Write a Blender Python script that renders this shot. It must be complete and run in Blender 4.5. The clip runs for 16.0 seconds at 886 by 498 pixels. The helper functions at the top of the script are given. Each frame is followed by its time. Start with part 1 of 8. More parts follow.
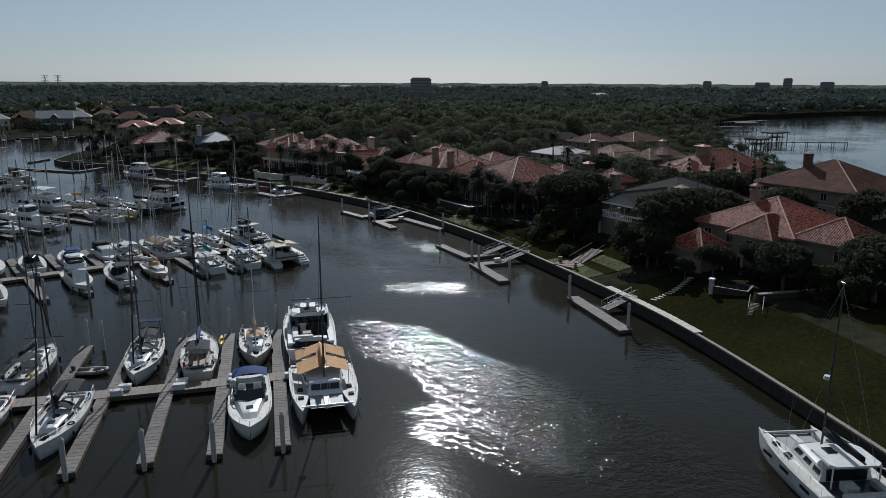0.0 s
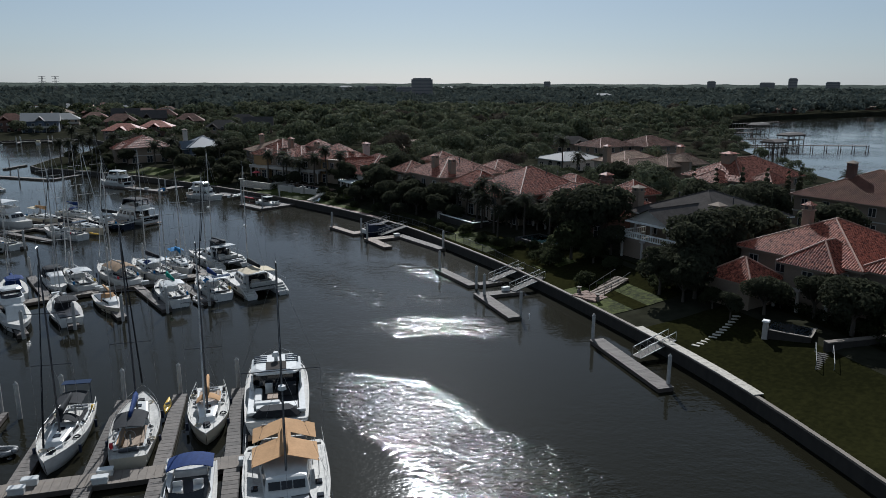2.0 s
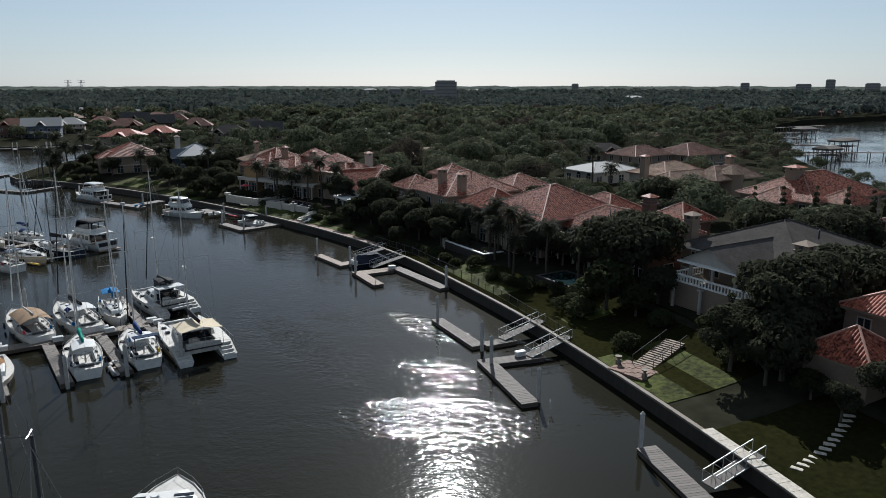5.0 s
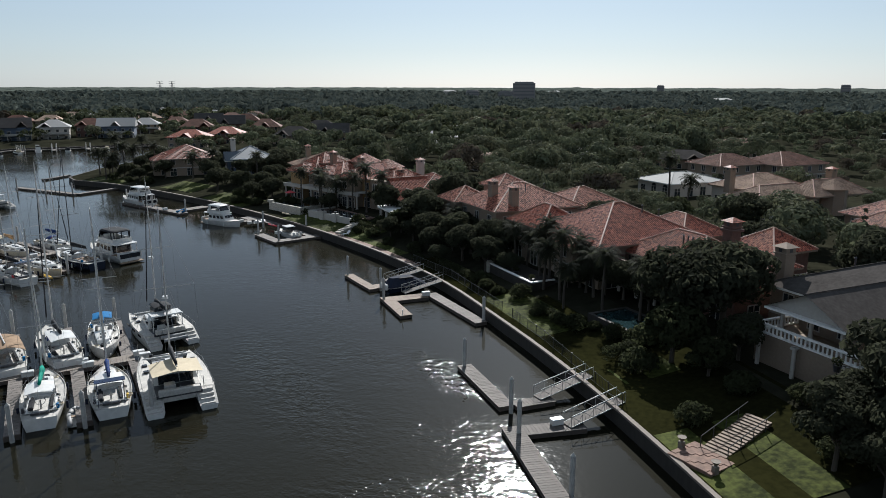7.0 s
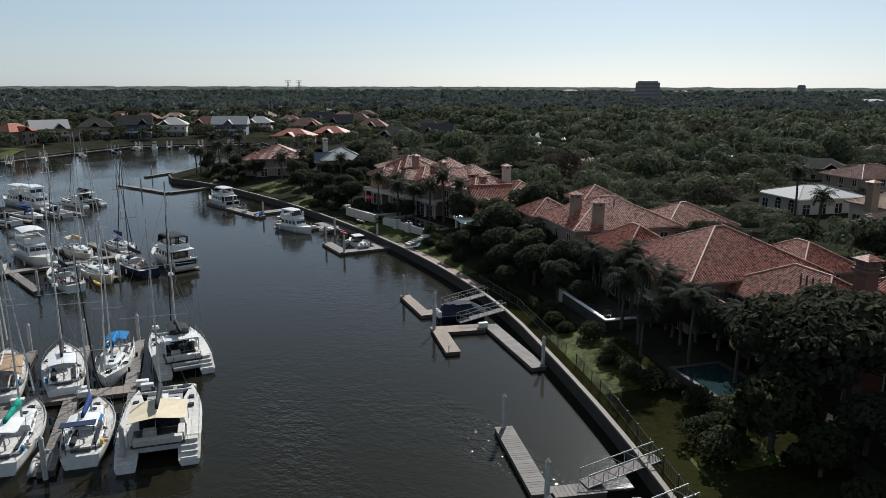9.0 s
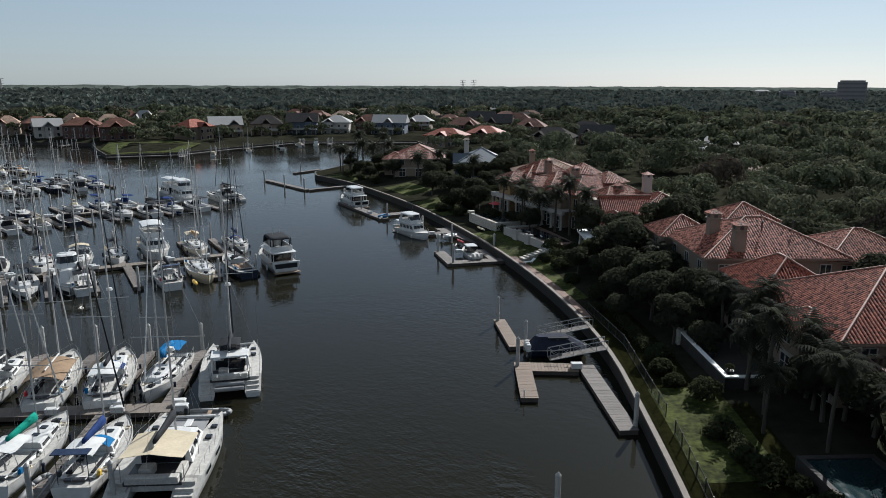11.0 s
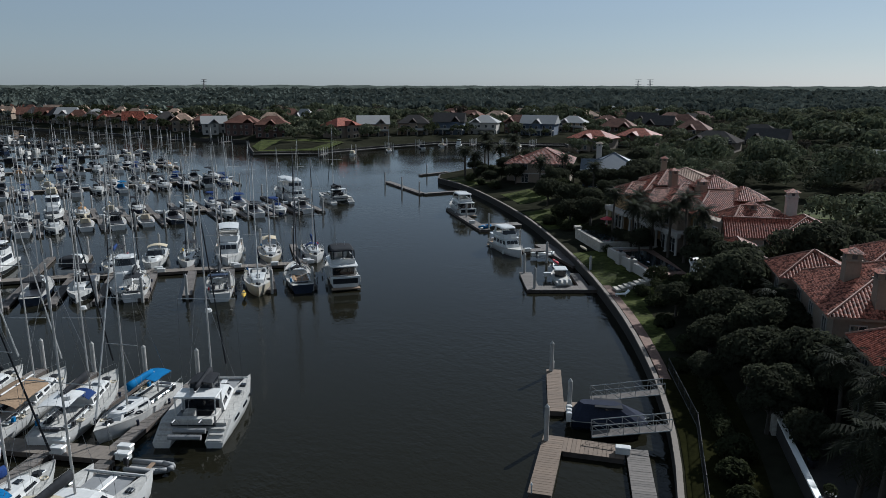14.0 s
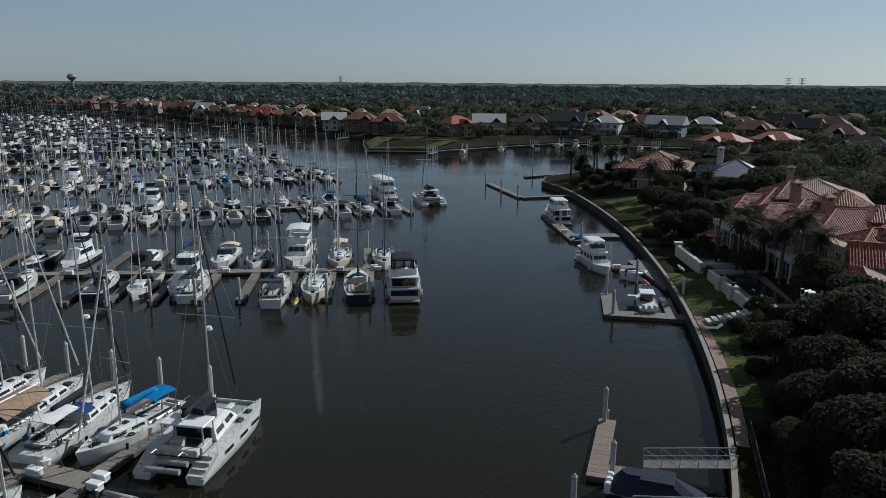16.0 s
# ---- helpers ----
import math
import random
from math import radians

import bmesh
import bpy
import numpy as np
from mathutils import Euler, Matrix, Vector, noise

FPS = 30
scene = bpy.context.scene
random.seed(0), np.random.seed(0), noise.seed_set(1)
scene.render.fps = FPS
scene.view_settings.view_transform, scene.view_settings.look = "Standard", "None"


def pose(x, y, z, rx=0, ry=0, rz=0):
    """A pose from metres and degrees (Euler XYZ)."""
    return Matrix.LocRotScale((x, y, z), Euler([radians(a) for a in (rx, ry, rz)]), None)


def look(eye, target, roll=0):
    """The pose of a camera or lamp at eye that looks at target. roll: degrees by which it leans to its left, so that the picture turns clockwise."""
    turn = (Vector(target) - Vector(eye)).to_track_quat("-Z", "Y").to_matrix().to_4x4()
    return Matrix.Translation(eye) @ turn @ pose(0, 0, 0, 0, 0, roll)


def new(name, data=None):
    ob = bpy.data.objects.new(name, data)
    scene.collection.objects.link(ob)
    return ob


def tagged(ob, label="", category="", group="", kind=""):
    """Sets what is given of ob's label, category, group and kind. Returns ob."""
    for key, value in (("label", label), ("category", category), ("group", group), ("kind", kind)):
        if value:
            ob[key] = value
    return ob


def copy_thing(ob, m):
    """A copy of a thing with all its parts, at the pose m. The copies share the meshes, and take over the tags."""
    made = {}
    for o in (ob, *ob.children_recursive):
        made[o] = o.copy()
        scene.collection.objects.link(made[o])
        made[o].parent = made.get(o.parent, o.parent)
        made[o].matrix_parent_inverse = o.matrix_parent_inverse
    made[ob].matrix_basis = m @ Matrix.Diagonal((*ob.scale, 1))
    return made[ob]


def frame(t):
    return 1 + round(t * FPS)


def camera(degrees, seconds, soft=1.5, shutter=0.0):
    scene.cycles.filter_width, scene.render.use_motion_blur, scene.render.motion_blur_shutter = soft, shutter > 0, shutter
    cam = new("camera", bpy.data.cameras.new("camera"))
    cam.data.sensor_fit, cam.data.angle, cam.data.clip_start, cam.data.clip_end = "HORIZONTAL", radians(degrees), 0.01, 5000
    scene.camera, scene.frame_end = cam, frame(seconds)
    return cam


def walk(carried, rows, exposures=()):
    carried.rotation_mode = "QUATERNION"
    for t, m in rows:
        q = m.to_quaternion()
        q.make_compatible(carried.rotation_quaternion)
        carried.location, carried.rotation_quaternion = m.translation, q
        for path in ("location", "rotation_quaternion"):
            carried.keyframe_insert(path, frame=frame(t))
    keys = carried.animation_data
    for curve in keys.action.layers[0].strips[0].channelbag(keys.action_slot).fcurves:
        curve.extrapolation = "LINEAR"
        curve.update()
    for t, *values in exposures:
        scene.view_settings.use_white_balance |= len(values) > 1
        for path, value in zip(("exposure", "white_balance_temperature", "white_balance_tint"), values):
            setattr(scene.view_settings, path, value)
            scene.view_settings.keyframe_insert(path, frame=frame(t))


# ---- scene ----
cam = camera(63.27, 16.0, soft=0.85)
# seconds, eye x y z, yaw, pitch, roll
PATH = [
    (0.0, -0.033, -0.039, 29.708, -32.674, -13.141, 0.262),
    (0.5, 1.988, 3.247, 29.851, -32.656, -13.198, 0.273),
    (1.0, 4.203, 6.743, 29.899, -32.642, -13.200, 0.260),
    (1.5, 6.588, 10.155, 29.855, -32.569, -13.111, 0.221),
    (2.0, 9.007, 13.638, 29.899, -32.532, -13.113, 0.192),
    (2.5, 11.522, 17.208, 29.860, -32.520, -13.065, 0.214),
    (3.0, 14.180, 20.616, 29.788, -32.480, -13.034, 0.220),
    (5.5, 28.562, 36.110, 29.360, -29.130, -12.844, 0.025),
    (6.0, 31.577, 38.881, 29.229, -27.633, -12.766, 0.105),
    (6.5, 34.587, 41.572, 29.230, -26.095, -12.744, 0.138),
    (7.0, 37.625, 44.036, 29.410, -24.032, -12.805, 0.103),
    (7.5, 40.635, 46.476, 29.543, -21.729, -12.866, 0.156),
    (8.0, 43.602, 49.177, 29.495, -19.481, -12.880, 0.179),
    (10.5, 57.924, 62.230, 29.044, -4.678, -12.885, 0.160),
    (11.0, 60.576, 64.911, 28.934, -0.688, -12.919, 0.196),
    (11.5, 63.174, 67.678, 28.858, 2.963, -12.948, 0.193),
    (12.0, 65.572, 70.388, 28.772, 5.467, -12.957, 0.211),
    (12.5, 67.770, 73.199, 28.660, 7.384, -12.946, 0.187),
    (13.0, 69.506, 75.745, 28.544, 9.096, -12.950, 0.184),
    (13.5, 71.368, 78.526, 28.459, 11.175, -12.922, 0.177),
    (14.0, 73.077, 81.359, 28.475, 13.067, -12.946, 0.109),
    (14.5, 74.494, 84.117, 28.495, 14.980, -12.976, 0.074),
    (15.0, 75.746, 86.976, 28.410, 17.143, -12.988, 0.166),
    (15.5, 76.857, 89.918, 28.308, 20.677, -13.050, 0.313),
    (16.0, 78.052, 92.906, 28.318, 23.455, -13.145, 0.342),
]
walk(cam, [(t, pose(x, y, z, 90 + pitch, 0, yaw) @ pose(0, 0, 0, 0, 0, roll)) for t, x, y, z, yaw, pitch, roll in PATH],
     [(0.0, -0.47, 5350, 8), (2.5, -0.2, 5400, 8), (5.5, 0.1, 5550, 8), (7.5, 0.22, 5600, 8), (11.0, 0.09, 5550, 8), (12.5, -0.13, 5350, 8), (16.0, -0.36, 5300, 5.5)])

# ---- light ----
SUN_YAW, SUN_UP = -31.0, 34.0
world = bpy.data.worlds.new("sky")
scene.world = world
world.use_nodes = True
wn = world.node_tree.nodes
sky = wn.new("ShaderNodeTexSky")
sky.sky_type, sky.sun_disc = "NISHITA", False
sky.sun_elevation, sky.sun_rotation = radians(SUN_UP), radians(-SUN_YAW)
sky.air_density, sky.dust_density, sky.ozone_density = 1.0, 0.4, 2.0
wn["Background"].inputs["Strength"].default_value = 0.066
haze = wn.new("ShaderNodeHueSaturation")
haze.inputs["Saturation"].default_value = 0.62
world.node_tree.links.new(sky.outputs[0], haze.inputs["Color"])
veil = wn.new("ShaderNodeMix")
veil.data_type = "RGBA"
veil.inputs["Factor"].default_value, veil.inputs["B"].default_value = 0.35, (7.0, 7.6, 7.6, 1)
world.node_tree.links.new(haze.outputs[0], veil.inputs["A"])
world.node_tree.links.new(veil.outputs["Result"], wn["Background"].inputs["Color"])
sun_data = bpy.data.lights.new("sun", "SUN")
sun_data.energy, sun_data.angle, sun_data.color = 7.6, radians(0.53), (1.0, 0.9, 0.77)
sun = new("sun", sun_data)
sun.matrix_world = look((0, 0, 0), (-math.sin(radians(-SUN_YAW)) * math.cos(radians(SUN_UP)), -math.cos(radians(-SUN_YAW)) * math.cos(radians(SUN_UP)), -math.sin(radians(SUN_UP))))

rng = random.Random(11)


# ---- materials ----
def material(name, colour, rough=0.6, metal=0.0, vary=0.25, scale=3.0, fine=40.0, bump=0.15, depth=0.02, tint=None, by_object=0.0, by_island=0.0, stretch=(1, 1, 1), spec=0.5, tight=0.45):
    """Two scales of colour variation and a fine relief, in metres of the object's own space."""
    m = bpy.data.materials.new(name)
    m.use_nodes = True
    nt = m.node_tree
    nd, ln = nt.nodes, nt.links
    sh = nd["Principled BSDF"]
    sh.inputs["Roughness"].default_value, sh.inputs["Metallic"].default_value = rough, metal
    sh.inputs["Specular IOR Level"].default_value = spec
    co = nd.new("ShaderNodeTexCoord")
    mp = nd.new("ShaderNodeMapping")
    mp.inputs["Scale"].default_value = stretch
    ln.new(co.outputs["Object"], mp.inputs["Vector"])
    n1, n2 = nd.new("ShaderNodeTexNoise"), nd.new("ShaderNodeTexNoise")
    n1.inputs["Scale"].default_value, n2.inputs["Scale"].default_value = 1.0 / scale, fine / 10.0
    n1.inputs["Detail"].default_value, n2.inputs["Detail"].default_value = 4, 3
    for n in (n1, n2):
        ln.new(mp.outputs[0], n.inputs["Vector"])
    add = nd.new("ShaderNodeMath")
    add.operation = "ADD"
    ln.new(n1.outputs["Fac"], add.inputs[0]), ln.new(n2.outputs["Fac"], add.inputs[1])
    last = add.outputs[0]
    for amount, source, socket in ((by_object, "ShaderNodeObjectInfo", "Random"), (by_island, "ShaderNodeNewGeometry", "Random Per Island")):
        if amount:
            src = nd.new(source)
            mul = nd.new("ShaderNodeMath")
            mul.operation = "MULTIPLY_ADD"
            mul.inputs[1].default_value = amount
            ln.new(src.outputs[socket], mul.inputs[0]), ln.new(last, mul.inputs[2])
            last = mul.outputs[0]
    mid = 1.0 + 0.5 * (by_object + by_island)
    rg = nd.new("ShaderNodeMapRange")
    rg.inputs["From Min"].default_value, rg.inputs["From Max"].default_value = mid - tight - 0.5 * (by_object + by_island), mid + tight + 0.5 * (by_object + by_island)
    ln.new(last, rg.inputs["Value"])
    mix = nd.new("ShaderNodeMix")
    mix.data_type = "RGBA"
    low = [c * (1 - vary) for c in colour]
    high = [min(1, c * (1 + vary)) for c in (tint or colour)]
    mix.inputs["A"].default_value, mix.inputs["B"].default_value = (*low, 1), (*high, 1)
    ln.new(rg.outputs[0], mix.inputs["Factor"])
    ln.new(mix.outputs["Result"], sh.inputs["Base Color"])
    if bump:
        bp = nd.new("ShaderNodeBump")
        bp.inputs["Strength"].default_value, bp.inputs["Distance"].default_value = bump, depth
        ln.new(n2.outputs["Fac"], bp.inputs["Height"])
        ln.new(bp.outputs[0], sh.inputs["Normal"])
    return m


def leafy(m, amount=0.5):
    """Light that shines through thin leaves."""
    nd, ln = m.node_tree.nodes, m.node_tree.links
    sh = nd["Principled BSDF"]
    tr, mx = nd.new("ShaderNodeBsdfTranslucent"), nd.new("ShaderNodeMixShader")
    src = sh.inputs["Base Color"].links[0].from_socket
    ln.new(src, tr.inputs["Color"])
    mx.inputs[0].default_value = amount
    ln.new(sh.outputs[0], mx.inputs[1]), ln.new(tr.outputs[0], mx.inputs[2])
    ln.new(mx.outputs[0], nd["Material Output"].inputs["Surface"])
    return m


def water_material(name="harbour water", gloss=0.19):
    m = bpy.data.materials.new(name)
    m.use_nodes = True
    nd, ln = m.node_tree.nodes, m.node_tree.links
    sh = nd["Principled BSDF"]
    sh.inputs["Base Color"].default_value = (0.0098, 0.0092, 0.0054, 1)
    sh.inputs["Roughness"].default_value = 0.06
    sh.inputs["Specular IOR Level"].default_value = gloss
    sh.inputs["IOR"].default_value = 1.33
    # ripples too fine to tell apart
    sh.inputs["Coat Weight"].default_value, sh.inputs["Coat Roughness"].default_value, sh.inputs["Coat IOR"].default_value = 0.02, 0.42, 1.33
    co = nd.new("ShaderNodeTexCoord")
    # crests lie across the light
    turned = nd.new("ShaderNodeMapping")
    turned.inputs["Rotation"].default_value = (0, 0, radians(31))
    ln.new(co.outputs["Object"], turned.inputs["Vector"])
    mp = nd.new("ShaderNodeMapping")
    mp.inputs["Scale"].default_value = (0.78, 1.0, 1.0)
    ln.new(turned.outputs[0], mp.inputs["Vector"])
    waves = []
    for scale, detail, amount in ((0.5, 1, 0.22), (1.6, 1, 0.19), (3.8, 1, 0.1)):
        n = nd.new("ShaderNodeTexNoise")
        n.inputs["Scale"].default_value, n.inputs["Detail"].default_value = scale, detail
        ln.new(mp.outputs[0], n.inputs["Vector"])
        k = nd.new("ShaderNodeMath")
        k.operation = "MULTIPLY"
        k.inputs[1].default_value = amount
        ln.new(n.outputs["Fac"], k.inputs[0])
        waves.append(k.outputs[0])
    total = waves[0]
    for w in waves[1:]:
        s = nd.new("ShaderNodeMath")
        s.operation = "ADD"
        ln.new(total, s.inputs[0]), ln.new(w, s.inputs[1])
        total = s.outputs[0]
    # patches roughened by the wind, with ragged edges, on calmer water
    rag = nd.new("ShaderNodeTexNoise")
    rag.inputs["Scale"].default_value, rag.inputs["Detail"].default_value = 0.09, 4
    ln.new(co.outputs["Object"], rag.inputs["Vector"])
    off = nd.new("ShaderNodeVectorMath")
    off.operation = "MULTIPLY_ADD"
    off.inputs[1].default_value, off.inputs[2].default_value = (9, 9, 0), (-4.5, -4.5, 0)
    ln.new(rag.outputs["Color"], off.inputs[0])
    here = nd.new("ShaderNodeVectorMath")
    here.operation = "ADD"
    ln.new(co.outputs["Object"], here.inputs[0]), ln.new(off.outputs[0], here.inputs[1])
    wide = nd.new("ShaderNodeTexNoise")
    wide.inputs["Scale"].default_value, wide.inputs["Detail"].default_value = 0.035, 3
    ln.new(co.outputs["Object"], wide.inputs["Vector"])
    rg = nd.new("ShaderNodeMapRange")
    rg.inputs["From Min"].default_value, rg.inputs["From Max"].default_value = 0.42, 0.7
    rg.inputs["To Min"].default_value, rg.inputs["To Max"].default_value = 0.0, 0.22
    ln.new(wide.outputs["Fac"], rg.inputs["Value"])
    rough = rg.outputs[0]
    for cx, cy, turn, rx, ry, gain, most in ((40.2, 58, -80, 30, 7, 2.5, 0.86), (39, 40, -60, 17, 8, 1.8, 0.8), (51.5, 110, -84, 26, 6, 1.15, 0.66), (54.5, 86, -38, 17, 6, 1.35, 0.78), (67, 109, -75, 11, 4, 1.8, 0.7), (60, 114, -70, 18, 8, 0.8, 0.5), (60, 95, -60, 13, 8, 0.7, 0.6)):
        em = nd.new("ShaderNodeMapping")
        em.vector_type = "TEXTURE"
        em.inputs["Location"].default_value, em.inputs["Rotation"].default_value, em.inputs["Scale"].default_value = (cx, cy, 0), (0, 0, radians(turn)), (rx, ry, 30)
        ln.new(here.outputs[0], em.inputs["Vector"])
        gr = nd.new("ShaderNodeTexGradient")
        gr.gradient_type = "SPHERICAL"
        ln.new(em.outputs[0], gr.inputs["Vector"])
        k = nd.new("ShaderNodeMath")
        k.operation = "MULTIPLY"
        k.use_clamp = True
        k.inputs[1].default_value = gain
        ln.new(gr.outputs["Fac"], k.inputs[0])
        cap_at = nd.new("ShaderNodeMath")
        cap_at.operation = "MULTIPLY"
        cap_at.inputs[1].default_value = most
        ln.new(k.outputs[0], cap_at.inputs[0])
        mx = nd.new("ShaderNodeMath")
        mx.operation = "MAXIMUM"
        ln.new(rough, mx.inputs[0]), ln.new(cap_at.outputs[0], mx.inputs[1])
        rough = mx.outputs[0]
    rg = nd.new("ShaderNodeMapRange")
    rg.inputs["To Min"].default_value, rg.inputs["To Max"].default_value = 0.05, 1.0
    ln.new(rough, rg.inputs["Value"])
    bp = nd.new("ShaderNodeBump")
    bp.inputs["Distance"].default_value = 0.85
    ln.new(rg.outputs[0], bp.inputs["Strength"])
    ln.new(total, bp.inputs["Height"])
    ln.new(bp.outputs[0], sh.inputs["Normal"])
    return m


WATER = water_material()
LAKEWATER = water_material("open lake water", 0.5)
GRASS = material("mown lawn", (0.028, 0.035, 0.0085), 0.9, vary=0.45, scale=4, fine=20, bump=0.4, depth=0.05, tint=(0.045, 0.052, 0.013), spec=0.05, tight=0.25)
# dry olive grass, darkened further to hold the tree shade
DRY_SHADED_GRASS = material("dry olive lawn with shade in its colour", (0.0105, 0.011, 0.0045), 0.95, vary=0.12, scale=14, fine=20, bump=0.4, depth=0.05, tint=(0.0165, 0.0165, 0.006), spec=0.0, tight=0.25)
SOIL = material("leaf litter and scrub", (0.022, 0.022, 0.015), 1.0, spec=0.0, vary=0.5, scale=9, fine=6, bump=0.4, depth=0.1)
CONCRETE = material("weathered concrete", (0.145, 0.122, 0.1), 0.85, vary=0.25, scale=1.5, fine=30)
# base tone includes the shade on wall faces; the variation is stain
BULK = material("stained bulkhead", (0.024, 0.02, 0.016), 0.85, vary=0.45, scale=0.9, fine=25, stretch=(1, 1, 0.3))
PLANK = material("grey dock boards", (0.1, 0.087, 0.077), 0.85, vary=0.55, scale=0.6, fine=50, by_object=0.5, by_island=0.5, tight=0.2)
WARM_PLANK = material("brown dock boards", (0.125, 0.088, 0.06), 0.8, vary=0.45, scale=0.6, fine=50, by_object=0.6, by_island=0.6)
PILE = material("pale concrete pile", (0.33, 0.32, 0.3), 0.8, vary=0.25, scale=0.8, fine=40)
TIMBER = material("dark wet timber", (0.07, 0.055, 0.045), 0.8, vary=0.3, scale=0.7)
FENCE = material("black fence metal", (0.02, 0.02, 0.02), 0.5, vary=0.2)
RAIL = material("galvanised rail", (0.33, 0.33, 0.32), 0.5, 0.5, vary=0.15)
GEL = material("white gelcoat", (0.54, 0.535, 0.515), 0.25, vary=0.14, scale=1.2, fine=25, bump=0.03, spec=0.5)
CREAM = material("cream gelcoat", (0.45, 0.4, 0.31), 0.3, vary=0.12, scale=1.2, bump=0.03)
NAVY = material("dark navy hull paint", (0.012, 0.018, 0.035), 0.22, vary=0.2, bump=0.02)
DECK = material("non-skid deck", (0.38, 0.365, 0.335), 0.7, vary=0.3, scale=0.5, fine=60, bump=0.1)
TEAK = material("weathered teak", (0.2, 0.14, 0.09), 0.75, vary=0.3, scale=0.4, fine=50, stretch=(1, 6, 1))
TINT = material("smoked acrylic window", (0.012, 0.014, 0.018), 0.08, vary=0.2, bump=0.0)
MAST = material("anodised mast", (0.42, 0.41, 0.39), 0.45, 0.1, vary=0.12, scale=2)
DARKMAST = material("dark painted spar", (0.05, 0.05, 0.055), 0.4, vary=0.2)
WIRE = material("steel wire", (0.25, 0.25, 0.25), 0.4, 0.7, vary=0.1, bump=0)
BLUE = material("blue canvas", (0.01, 0.11, 0.27), 0.8, vary=0.2, scale=0.5, fine=60, spec=0.12)
ROYAL = material("dark blue canvas", (0.012, 0.03, 0.11), 0.8, vary=0.25, scale=0.5, fine=60, spec=0.12)
NAVYCLOTH = material("faded navy boat cover", (0.022, 0.026, 0.042), 0.85, vary=0.3, scale=0.5, fine=60, spec=0.08)
TEAL = material("green canvas", (0.01, 0.18, 0.13), 0.8, vary=0.2, scale=0.5, spec=0.12)
TAN = material("tan canvas", (0.4, 0.245, 0.125), 0.85, vary=0.16, scale=0.8, fine=60, spec=0.12)
TARP = material("weathered brown tarpaulin", (0.22, 0.155, 0.1), 0.85, vary=0.25, scale=0.8, fine=60, spec=0.1)
SAND = material("pale sand canvas", (0.44, 0.38, 0.275), 0.85, vary=0.14, scale=0.8, fine=60, spec=0.12)
BLACKCLOTH = material("black canvas", (0.018, 0.019, 0.022), 0.8, vary=0.3, scale=0.4, spec=0.12)
RUBBER = material("grey inflatable tube", (0.2, 0.2, 0.2), 0.6, vary=0.15)
YELLOW = material("yellow plastic", (0.6, 0.38, 0.03), 0.4, vary=0.15)
RED = material("red plastic", (0.45, 0.02, 0.03), 0.45, vary=0.15)
SOLAR = material("solar cells", (0.02, 0.03, 0.06), 0.15, vary=0.3, spec=0.12)
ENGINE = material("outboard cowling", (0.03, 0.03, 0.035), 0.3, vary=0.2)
CLAY = material("terracotta barrel tile", (0.12, 0.03, 0.018), 0.62, vary=0.6, scale=0.5, fine=40, bump=0.9, depth=0.06, tint=(0.2, 0.062, 0.038), by_object=0.15, spec=0.12, tight=0.16)
ROSE = material("pinkish clay tile", (0.15, 0.05, 0.031), 0.62, vary=0.6, scale=0.5, fine=40, bump=0.9, depth=0.06, tint=(0.23, 0.09, 0.06), spec=0.12, tight=0.16)
BUFF = material("buff clay tile", (0.29, 0.205, 0.15), 0.8, vary=0.3, scale=2.5, fine=34, bump=0.6, depth=0.05, spec=0.1, tight=0.16)
BROWNTILE = material("brown clay tile", (0.115, 0.056, 0.04), 0.8, vary=0.3, scale=2.5, fine=34, bump=0.6, depth=0.05, spec=0.1, tight=0.16)
RIDGE = material("mortared ridge tile", (0.25, 0.13, 0.09), 0.7, vary=0.3, scale=0.8, fine=30)
SHINGLE = material("grey asphalt shingle", (0.07, 0.064, 0.06), 1.0, vary=0.3, scale=1.5, fine=30, spec=0.0)
METALROOF = material("white standing seam roof", (0.27, 0.265, 0.255), 0.9, 0.0, vary=0.12, scale=4)
BLUEROOF = material("pale blue metal roof", (0.085, 0.1, 0.118), 0.6, vary=0.15, scale=2)
STUCCO = material("tan stucco", (0.2, 0.155, 0.115), 0.9, vary=0.16, scale=3, fine=40)
OCHRE = material("ochre stucco", (0.26, 0.165, 0.075), 0.9, vary=0.16, scale=3, fine=40)
WHITEWALL = material("white stucco", (0.36, 0.335, 0.3), 0.9, vary=0.12, scale=3, fine=40)
BRICK = material("red brick", (0.1, 0.056, 0.044), 0.9, vary=0.3, scale=0.5, fine=60, bump=0.4)
SIDING = material("blue grey siding", (0.07, 0.09, 0.125), 0.8, vary=0.15, scale=2, stretch=(1, 1, 6))
TRIM = material("white trim", (0.7, 0.69, 0.66), 0.6, vary=0.1)
GLASS = material("dark window glass", (0.02, 0.025, 0.03), 0.06, vary=0.2, bump=0.0)
PAVER = material("brick pavers", (0.15, 0.092, 0.068), 0.9, vary=0.45, scale=0.5, fine=30)
STONE = material("pale stepping stone", (0.36, 0.33, 0.28), 0.85, vary=0.3, scale=0.5)
BARK = material("grey brown bark", (0.055, 0.045, 0.035), 0.95, vary=0.35, scale=0.5, fine=30, bump=0.6, stretch=(1, 1, 0.2))
LEAF = leafy(material("dark oak leaves", (0.03, 0.032, 0.022), 0.9, vary=0.3, scale=3, bump=0, by_object=0.4, by_island=0.45, tint=(0.05, 0.054, 0.034), spec=0.03))
LEAF2 = leafy(material("olive shrub leaves", (0.036, 0.041, 0.021), 0.85, vary=0.4, scale=2, bump=0, by_object=0.4, by_island=0.5, spec=0.03))
